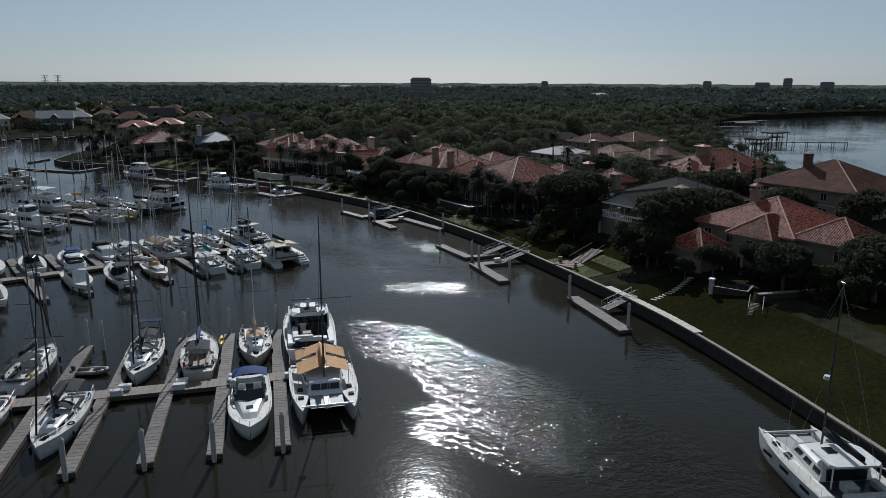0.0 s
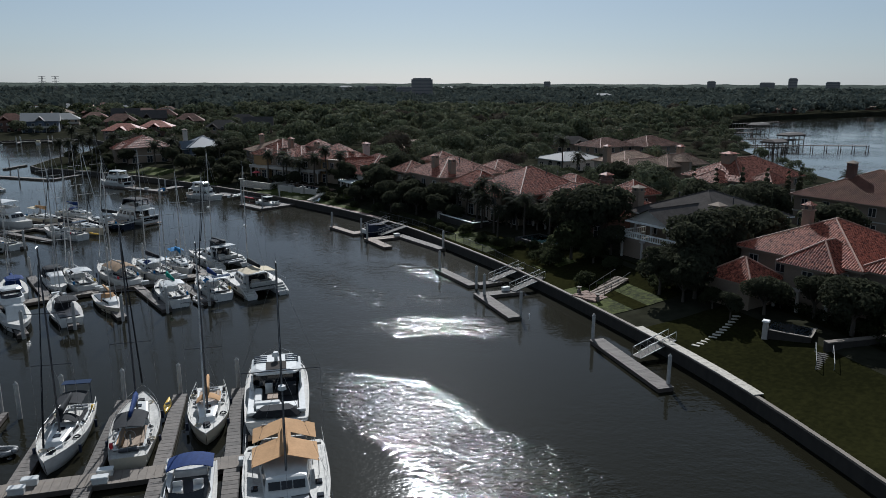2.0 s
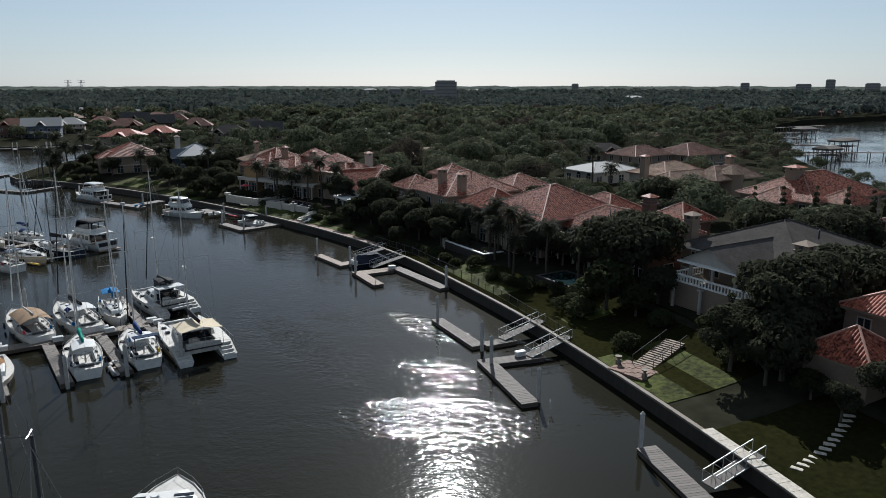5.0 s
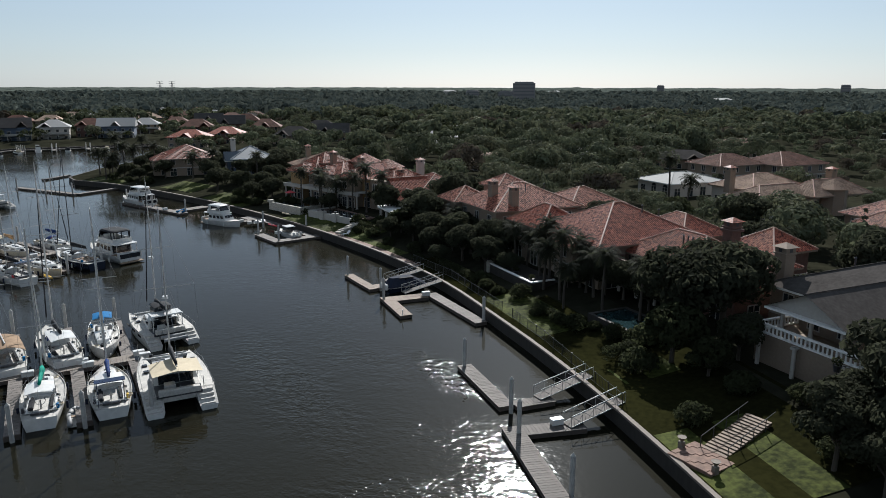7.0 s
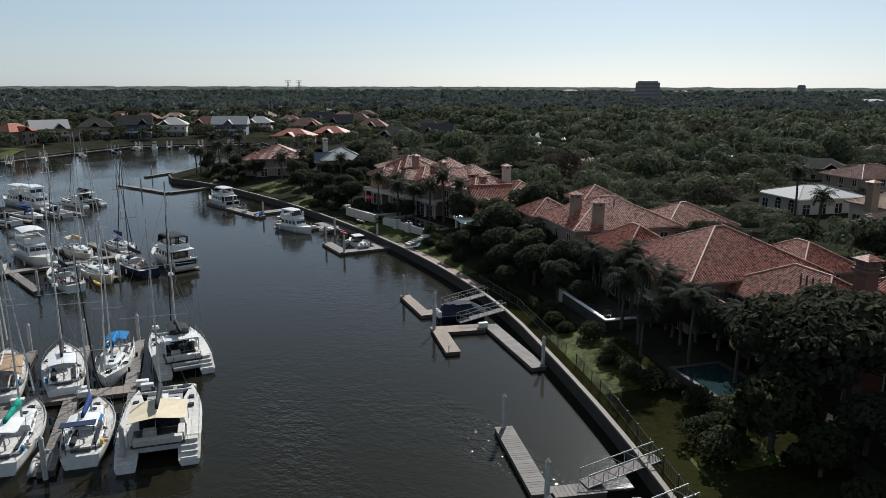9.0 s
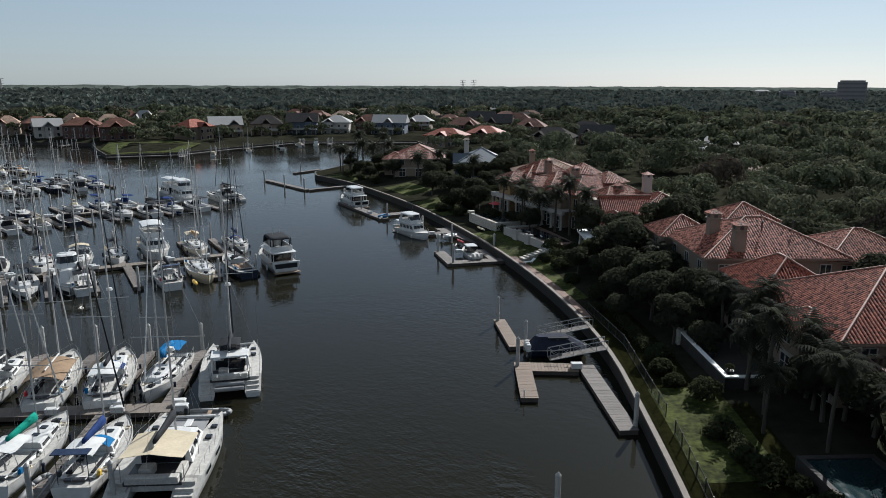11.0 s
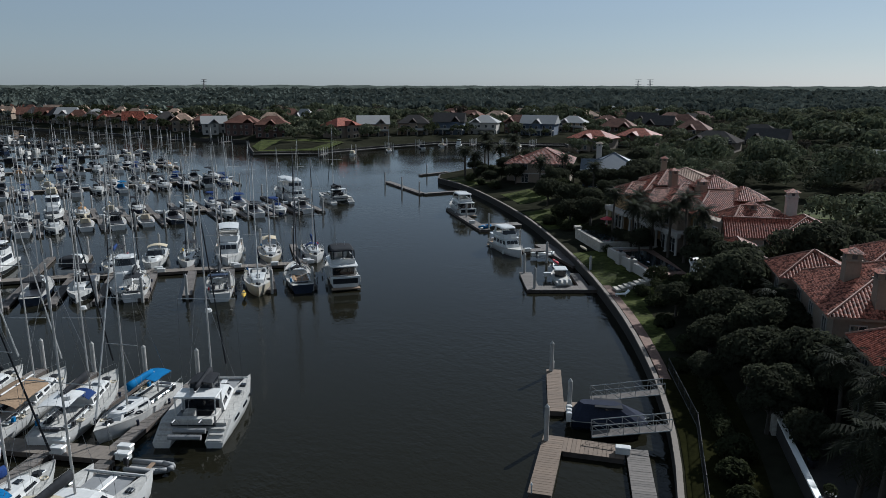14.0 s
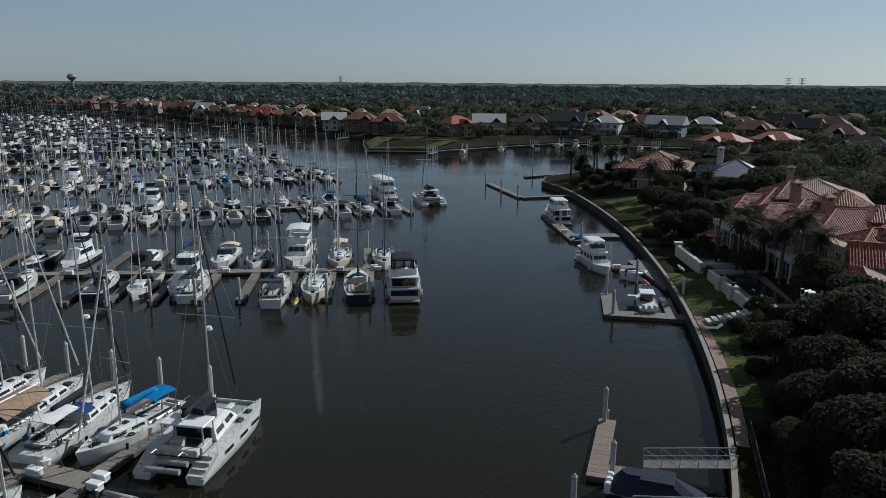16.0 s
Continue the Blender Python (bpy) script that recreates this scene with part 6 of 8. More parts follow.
# villa with the small pyramid porch roof
h = house("large stucco villa with a red barrel tile roof", clear=[(91, 110, 52, 70), (84, 90, 62, 70), (91, 112, 40, 55)])
block(h, 92, 108, 55, 70.5, 2.6, 9.0, STUCCO)
hip(h, 92, 108, 55, 70.5, 9.0, 13.0, CLAY)
block(h, 90, 98, 57, 63, 2.6, 8.6, STUCCO, "w")
hip(h, 90, 98, 57, 63, 8.6, 11.4, CLAY)
block(h, 93, 101, 47, 55, 2.6, 9.0, STUCCO, "ws")
hip(h, 93, 101, 47, 55, 9.0, 12.0, CLAY)
part("porch_wall", Shape().box(84.4, 90, 63.6, 69.4, 2.2, 6.4), STUCCO, h)
hip(h, 84.4, 90, 63.6, 69.4, 6.4, 8.8, CLAY, 0.6)
chimney(h, 99, 66, 11, 14.4)
columns(h, [(88.5, 56.5), (88.5, 60), (88.5, 63)], 2.6, 6.0)
# grey shingle villa with a raised terrace
h = house("pale villa with a grey shingle roof and raised terrace", 3.2, 0.5, 0, clear=[(92, 116, 78, 98)])
block(h, 97, 115, 80, 97, 2.8, 8.8, STUCCO)
hip(h, 97, 115, 80, 97, 8.8, 12.6, SHINGLE, tiles=False, flat_ridge=SHINGLE)
block(h, 93.5, 99, 84, 90.5, 2.8, 8.8, STUCCO, "w", step=2.2)
hip(h, 90.5, 101, 83.6, 90.9, 8.8, 11.0, SHINGLE, tiles=False, gable="x", flat_ridge=SHINGLE)
terrace(h, 89.5, 96, 81, 92, 2.6, 6.2, STUCCO)
balustrade(h, [(97, 81.1), (89.6, 81.1), (89.6, 91.9), (95, 91.9)], 6.2)
columns(h, [(91, 84), (91, 87.2), (91, 90.4)], 6.2, 8.8)
columns(h, [(88.9, 82), (88.9, 87), (88.9, 91)], 2.6, 6.2)
chimney(h, 94.6, 78.4, 3, 12.6, 1.5, STUCCO, STUCCO)
chimney(h, 99.5, 98.0, 3, 12.4, 1.5, STUCCO, STUCCO)
vents(h, [(104, 93, 11.2), (106, 84, 11.4)])
# villa with the brick chimney tower
h = house("brown stucco villa with a tile roof and brick chimney tower", clear=[(97, 118, 100, 121)])
block(h, 98.2, 108, 105.6, 120.4, 2.8, 8.0, BRICK)
hip(h, 98.2, 108, 105.6, 120.4, 8.0, 11.2, CLAY)
block(h, 98.6, 104.6, 101, 106, 2.8, 7.4, BRICK, "ws")
hip(h, 98.6, 104.6, 101, 106, 7.4, 9.4, CLAY)
block(h, 106, 110.5, 103.5, 110, 2.8, 8.2, BRICK, "s")
hip(h, 106, 110.5, 103.5, 110, 8.2, 9.6, CLAY)
block(h, 110.4, 116.6, 106.6, 112.8, 2.8, 9.2, BRICK, "ws")
hip(h, 110.4, 116.6, 106.6, 112.8, 9.2, 11.6, CLAY)
chimney(h, 104.8, 108.2, 8, 13.4, 1.5, BRICK, CLAY)
part("chimney_crown", Shape().box(103.8, 105.8, 107.2, 109.2, 12.2, 12.5, 0.05), BRICK, h)
vents(h, [(101, 112.2, 10.6), (101, 111.4, 10.6), (101, 110.6, 10.6), (101, 109.8, 10.6)])
columns(h, [(95.6, 107), (95.6, 110.5), (95.6, 114), (95.6, 117.5)], 2.8, 6.4)
terrace(h, 95, 98.2, 106, 119, 6.4, 6.7, BRICK)
balustrade(h, [(98, 106.1), (95.1, 106.1), (95.1, 118.9), (98, 118.9)], 6.7, 1.0, BRICK)
# broad red roof
h = house("broad stucco villa with a deep red tile roof", clear=[(92, 112, 117, 142)])
block(h, 93.4, 110, 119, 134.4, 3.0, 9.0, STUCCO)
hip(h, 93.4, 110, 119, 134.4, 9.0, 13.2, CLAY)
block(h, 92.8, 100, 132, 141, 3.0, 9.0, STUCCO, "wn")
hip(h, 92.8, 100, 132, 141, 9.0, 11.8, CLAY)
block(h, 92.2, 95.6, 123.4, 127.6, 3.0, 8.2, STUCCO, "w", step=2.4)
hip(h, 92.2, 95.6, 123.4, 127.6, 8.2, 9.6, CLAY)
block(h, 110, 117, 121, 131, 3.0, 8.4, STUCCO, "s")
hip(h, 109, 117, 121, 131, 8.4, 11.0, CLAY)
# deck and parapets take the dark bulkhead colour to stand for shade
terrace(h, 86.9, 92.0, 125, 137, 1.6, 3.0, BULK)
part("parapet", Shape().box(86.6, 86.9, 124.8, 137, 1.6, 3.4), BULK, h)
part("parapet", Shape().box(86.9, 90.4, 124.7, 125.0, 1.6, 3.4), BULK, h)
part("coping", Shape().box(86.55, 86.95, 125.1, 137, 3.4, 3.55), TRIM, h)
part("coping", Shape().box(86.55, 90.4, 124.65, 125.1, 3.4, 3.55), TRIM, h)
part("pier_cap", Shape().box(86.3, 87.2, 136.6, 137.5, 1.6, 3.8, 0.05), STONE, h)
vents(h, [(104, 124, 12.4), (107, 124, 11.6), (97, 136, 11)])
# pink tile villa with two chimneys
h = house("stucco villa with a pinkish tile roof and two chimneys", clear=[(91, 118, 144, 166)])
block(h, 92.2, 108, 145.4, 159, 3.0, 9.5, STUCCO)
hip(h, 92.2, 108, 145.4, 159, 9.5, 13.0, ROSE)
block(h, 91, 97.6, 158, 164.4, 3.0, 9.4, STUCCO, "wn")
hip(h, 91, 97.6, 158, 164.4, 9.4, 11.6, ROSE)
block(h, 99, 105, 157, 163, 3.0, 11.6, STUCCO, "wn")
hip(h, 99, 105, 157, 163, 11.6, 13.6, ROSE)
block(h, 107, 118, 146, 156, 3.0, 9.0, STUCCO, "s")
hip(h, 107, 118, 146, 156, 9.0, 11.8, ROSE)
chimney(h, 95.0, 151.8, 9.5, 13.6, 1.3, STUCCO)
chimney(h, 96.0, 146.4, 9.5, 13.2, 1.3, STUCCO)
vents(h, [(100, 149.5, 12.3), (104, 150, 12.3)])
part("skylight", Shape().box(97.4, 98.6, 143.6, 144.4, 9.0, 9.4, 0.05), TRIM, h)
# white gabled house
h = house("white stucco house with a gabled red tile roof", clear=[(89, 106, 182, 196)])
block(h, 95, 105, 183, 195, 3.0, 7.8, WHITEWALL)
hip(h, 95, 105, 183, 195, 7.8, 10.6, CLAY)
block(h, 89.4, 96.5, 185, 190.6, 3.0, 8.0, WHITEWALL, "ws", step=2.6)
hip(h, 89.4, 97.5, 185, 190.6, 8.0, 10.2, CLAY, 0.5, gable="x")
block(h, 92, 99, 191, 196, 3.0, 7.2, WHITEWALL, "wn")
hip(h, 92, 99, 191, 196, 7.2, 9.0, ROSE)
chimney(h, 99.5, 195.6, 7.0, 13.0, 1.5, WHITEWALL)
chimney(h, 93.5, 192.4, 7.0, 11.4, 1.2)
part("porch", Shape().box(84, 87.5, 172.4, 180.6, 5.4, 5.8), TRIM, h)
columns(h, [(84.5, 173), (84.5, 176.5), (84.5, 180), (87, 173), (87, 180)], 2.8, 5.4, 0.3)
block(h, 87.5, 92, 172, 182, 3.0, 7.4, WHITEWALL, "w", step=2.6)
hip(h, 87.5, 92, 172, 182, 7.4, 9.0, CLAY)
# ochre and white row of villas
h = house("row of ochre and white villas with red tile roofs", 80.5, 205.5, 24, clear=[(0, 14, -21, 0), (0, 14, 0, 15)])
tones = [STUCCO, OCHRE, STUCCO, OCHRE, STUCCO, OCHRE]
for i in range(6):
    y0 = -20.3 + 5.8 * i
    block(h, 0.4 if i % 2 else 0.0, 13, y0, y0 + 5.8, 3.0, 9.5, tones[i], "w" if 0 < i < 5 else ("ws" if i == 0 else "wn"), step=2.4)
hip(h, 0.2, 13, 4.6, 14.5, 9.5, 12.3, CLAY)
hip(h, 0.6, 12, -4.4, 4.4, 9.5, 12.0, ROSE)
hip(h, 0.2, 13, -13.4, -4.6, 9.5, 12.2, CLAY)
hip(h, 1.5, 12, -20.3, -13.5, 8.9, 11.2, ROSE)
hip(h, 4.2, 10.4, 6.5, 12.5, 11.2, 13.4, ROSE)
for y0, y1, z in ((-11.5, -7, 9.6), (-1.5, 3, 9.6), (7, 11.5, 9.6)):
    block(h, -1.8, 4, y0, y1, 3.0, z, OCHRE if y0 > 0 else STUCCO, "w", step=2.1)
    hip(h, -1.8, 5, y0, y1, z, z + 1.7, ROSE)
part("turret_wall", Shape().tube((9.2, -2.5, 3), (9.2, -2.5, 12), 3.2, 3.2, 8).tube((10.4, -9, 3), (10.4, -9, 11), 3.4, 3.4, 8), STUCCO, h)
for cx, cy, z, r in ((9.2, -2.5, 12, 3.9), (10.4, -9, 11, 4.1)):
    for i in range(8):
        s = Shape()
        a, b = math.pi * i / 4, math.pi * (i + 1) / 4
        ribbed(s, [(cx + r * math.cos(a), cy + r * math.sin(a), z), (cx + r * math.cos(b), cy + r * math.sin(b), z), (cx, cy, z + 1.9)])
        part("turret_roof", s, ROSE, h)
chimney(h, 6, 5, 10, 13.8, 1.2)
chimney(h, 5, -6, 10, 13.4, 1.2)
columns(h, [(-2.6, -13 + 3.2 * i) for i in range(9)], 3.0, 6.0, 0.2, WHITEWALL)
part("arcade_beam", Shape().box(-2.9, -2.3, -13.6, 13.2, 6.0, 6.5).box(-2.9, 0.4, -13.6, 13.2, 6.5, 6.7), WHITEWALL, h)
part("patio_umbrella", Shape().tube((-4.4, 8.5, 4.9), (-4.4, 8.5, 5.4), 1.3, 0.05, 8).tube((-4.4, 8.5, 3), (-4.4, 8.5, 5.3), 0.04, sides=5), RED, h)
# pool terrace below the villas
pt = thing("pool_terrace", "white walled pool terrace above the lawn", "terrace", spot(73.6, 195.2, -69), "pool terraces")
# deck and water colours are chosen dark to hold the shade over them
part("deck", Shape().box(0, 15.5, 0.4, 7.5, 1.0, 2.9), PAVER, pt)
part("wall", Shape().box(0, 15.5, -0.1, 0.4, 1.0, 3.25).box(4, 5.4, -0.5, 0.6, 1.0, 3.65, 0.05).box(8.4, 9.8, -0.5, 0.6, 1.0, 3.65, 0.05).box(-0.4, 0.1, -0.1, 7.5, 1.0, 3.2), WHITEWALL, pt)
part("pool_water", Shape().box(1.5, 14, 1.6, 5.4, 2.9, 2.93), GLASS, pt)
bits("urn", [Shape().tube((k, 0.05, 3.65), (k, 0.05, 4.05), 0.2, 0.35, 8) for k in (4.7, 9.1)], ENGINE, pt)
st = []
for i in range(8):
    st.append(Shape().box(15.8 + 0.1 * i, 17.4 + 0.1 * i, -0.4 - 0.75 * i, 0.2 - 0.75 * i, 0.8, 2.9 - 0.16 * i))
bits("stair_tread", st, STONE, pt)
pt = thing("pool_terrace", "dark pool with a white rim in the hedges", "terrace", spot(68.0, 209.5, -68), "pool terraces")
part("wall", Shape().box(0, 12, -0.4, 0.2, 1.4, 3.4).box(11.6, 12.2, 0.2, 6, 1.4, 3.4).box(-0.4, 0.6, -0.6, 0.6, 3.4, 3.8), STONE, pt)
part("pool_water", Shape().box(0.4, 11.6, 0.2, 6, 2.2, 3.1), GLASS, pt)
pt = thing("swimming_pool", "dark garden pool with a paved stone rim", "swimming pool", spot(88.6, 107.0, -88), "pools")
part("pool_rim", Shape().box(-4.2, 4.4, -2.2, -1.8, 1.9, 3.3).box(-4.2, 4.4, 3.0, 3.5, 1.9, 3.3).box(-4.2, -3.7, -1.8, 3.0, 1.9, 3.3).box(3.9, 4.4, -1.8, 3.0, 1.9, 3.3), BULK, pt)
POOL = bpy.data.materials.new("pool water")
POOL.use_nodes = True
pb = POOL.node_tree.nodes["Principled BSDF"]
pb.inputs["Base Color"].default_value, pb.inputs["Roughness"].default_value = (0.014, 0.028, 0.031, 1), 0.04
pn, pk = POOL.node_tree.nodes.new("ShaderNodeTexNoise"), POOL.node_tree.nodes.new("ShaderNodeBump")
pn.inputs["Scale"].default_value, pk.inputs["Strength"].default_value, pk.inputs["Distance"].default_value = 2.0, 0.6, 0.25
POOL.node_tree.links.new(pn.outputs["Fac"], pk.inputs["Height"])
POOL.node_tree.links.new(pk.outputs[0], pb.inputs["Normal"])
part("pool_water", Shape().box(-3.7, 3.9, -1.8, 3.0, 1.9, 3.22), POOL, pt)
# villas behind
h = house("low villa with buff tile roofs behind the trees", clear=[(148, 176, 144, 158), (150, 174, 172, 192)])
block(h, 153, 171, 148, 156, 3, 7, WHITEWALL, "ws")
hip(h, 153, 171, 148, 156, 7, 9.4, BUFF)
block(h, 160, 176, 156, 168, 3, 7.6, WHITEWALL, "ws")
hip(h, 160, 176, 156, 168, 7.6, 10.4, BUFF)
hip(h, 166, 182, 146, 154, 7.4, 10.2, BUFF)
part("turret_wall", Shape().tube((173, 147.5, 3), (173, 147.5, 8.6), 3, 3, 8), STUCCO, h)
for i in range(8):
    s = Shape()
    a, b = math.pi * i / 4, math.pi * (i + 1) / 4
    ribbed(s, [(173 + 3.6 * math.cos(a), 147.5 + 3.6 * math.sin(a), 8.6), (173 + 3.6 * math.cos(b), 147.5 + 3.6 * math.sin(b), 8.6), (173, 147.5, 10.6)])
    part("turret_roof", s, BUFF, h)
chimney(h, 157, 160, 7, 12.4, 1.6, STUCCO)
chimney(h, 178, 152, 7, 12.0, 1.6, STUCCO)
h = house("low house with a white metal roof among trees", clear=[(154, 174, 176, 194)])
block(h, 157, 173, 178, 190, 3, 6.6, WHITEWALL, "ws")
hip(h, 157, 173, 178, 190, 6.6, 8.6, METALROOF, tiles=False, flat_ridge=METALROOF)
h = house("large villa with red tile hips behind the trees", clear=[(182, 216, 186, 204)])
block(h, 184, 200, 190, 202, 3, 8.4, STUCCO, "ws")
hip(h, 184, 200, 190, 202, 8.4, 11.0, BROWNTILE)
block(h, 200, 217, 184, 198, 3, 8.4, STUCCO, "ws")
hip(h, 200, 217, 184, 198, 8.4, 11.4, BROWNTILE)
h = house("villa with a sunlit brown tile roof and square chimney", clear=[(143, 172, 104, 126)])
block(h, 146, 168, 109, 124, 3, 9, STUCCO, "ws")
hip(h, 146, 168, 109, 124, 9, 13.2, ROSE)
block(h, 142.6, 150, 112.5, 119, 3, 8.6, STUCCO, "ws")
hip(h, 142.6, 150, 112.5, 119, 8.6, 11, ROSE)
block(h, 150, 156, 104.6, 110, 3, 8.8, STUCCO, "ws")
hip(h, 150, 156, 104.6, 110, 8.8, 11, ROSE)
chimney(h, 152, 117, 9, 14.2, 2.4, STUCCO, ROSE)
h = house("villa with a brown hipped tile roof by the lake", clear=[(138, 162, 70, 96)])
block(h, 140, 160, 72, 93, 3, 9, STUCCO, "ws")
hip(h, 140, 160, 72, 93, 9, 14, BROWNTILE)
chimney(h, 147, 86.5, 10, 15.2, 1.4, BRICK, STUCCO)
h = house("stucco house with a red hipped tile roof near the point", clear=[(46, 64, 266, 292)])
block(h, 49, 63, 270, 287, 3, 8.2, STUCCO, "ws")
hip(h, 49, 63, 270, 287, 8.2, 11.6, CLAY)
block(h, 46, 52, 274, 280, 3, 7.6, STUCCO, "ws")
hip(h, 46, 52, 274, 280, 7.6, 9.6, CLAY)
h = house("house with blue grey siding and a steep gable", clear=[(66, 82, 262, 284)])
block(h, 68, 80, 265, 277, 3, 8.0, SIDING, "ws")
hip(h, 68, 80, 265, 277, 8.0, 11.4, BLUEROOF, tiles=False, flat_ridge=BLUEROOF)
block(h, 66.4, 70, 267, 272, 3, 7.4, SIDING, "ws")
hip(h, 66.4, 72, 267, 272, 7.4, 9.8, BLUEROOF, tiles=False, gable="x", flat_ridge=BLUEROOF)
chimney(h, 70, 279, 3, 13, 1.4, WHITEWALL, STUCCO)
h = house("stucco house with a tan tile roof behind the palms", clear=[(78, 100, 222, 246)])
block(h, 80, 96, 226, 242, 3, 8.6, STUCCO, "ws")
hip(h, 80, 96, 226, 242, 8.6, 12, BUFF)
chimney(h, 84, 238, 9, 13.4, 1.2)


FAR = []


def far_house(x, y, heading, w, d, eave, ridge, wall, roof, tiles, deck=False, gable="", windows=True):
    FAR.append((x, y, heading, w, d))
    kinds = {METALROOF: "white metal", CLAY: "red tile", BROWNTILE: "brown tile", SHINGLE: "grey shingle", BUFF: "buff tile", ROSE: "pink tile"}
    walls = {STUCCO: "tan", WHITEWALL: "white", BRICK: "brick", SIDING: "blue", OCHRE: "ochre"}
    FOOT.append((x, y, math.hypot(w, d) / 2 + 1))
    t = thing("house", "far %s house with a %s roof" % (walls[wall], kinds[roof]), "house", spot(x, y, heading), "far houses")
    part("wall", Shape().box(-w / 2, w / 2, -d / 2, d / 2, 2.5, eave), wall, t)
    s = Shape()
    over = 0.8
    a, b, c, e = (-w / 2 - over, -d / 2 - over, eave), (w / 2 + over, -d / 2 - over, eave), (w / 2 + over, d / 2 + over, eave), (-w / 2 - over, d / 2 + over, eave)
    run = 0.0 if gable else min(d / 2, w * 0.45)
    r0, r1 = (-w / 2 - over + run, 0, ridge), (w / 2 + over - run, 0, ridge)
    for q in ([a, b, r1, r0], [c, e, r0, r1], [b, c, r1], [e, a, r0]):
        s.face(q)
    s.loft([[(*p[:2], eave - 0.25) for p in (a, b, c, e)], [(*p[:2], eave - 0.01) for p in (a, b, c, e)]], cap=True)
    k = rng.choice([-0.25, 0.0, 0.25]) * w
    q = d * 0.22
    s.face([(k - q, -d / 2 - 2.5, eave), (k, -d / 2 - 2.5, eave + (ridge - eave) * 0.6), (k, 0, eave + (ridge - eave) * 0.6), (k - q, 0, eave)])
    s.face([(k + q, -d / 2 - 2.5, eave), (k + q, 0, eave), (k, 0, eave + (ridge - eave) * 0.6), (k, -d / 2 - 2.5, eave + (ridge - eave) * 0.6)])
    part("roof", s, roof, t)
    part("bay", Shape().box(k - q + 0.5, k + q - 0.5, -d / 2 - 2, -d / 2, 2.5, eave), wall, t)
    n = max(2, int(w / 3.2))
    storeys = 2 if eave > 6.5 else 1
    for st in range(storeys if windows else 0):
        for i in range(n):
            x1 = -w / 2 + (i + 0.5) * w / n
            yy = -d / 2 - 2 if abs(x1 - k) < q - 0.5 else -d / 2
            window_unit(t, x1, yy, 3.3 + 3.0 * st, 1.2, 1.45, "s", simple=True)
    if deck:
        part("balcony", Shape().box(-w / 2, w / 2, -d / 2 - 4, -d / 2, 5.6, 5.85).box(-w / 2, w / 2, -d / 2 - 4, -d / 2 - 3.9, 5.85, 6.7), WHITEWALL, t)
        for i in range(4):
            part("post", Shape().box(-w / 2 + i * (w - 0.3) / 3, -w / 2 + i * (w - 0.3) / 3 + 0.3, -d / 2 - 4, -d / 2 - 3.7, 2, 5.6), WHITEWALL, t)
    return t


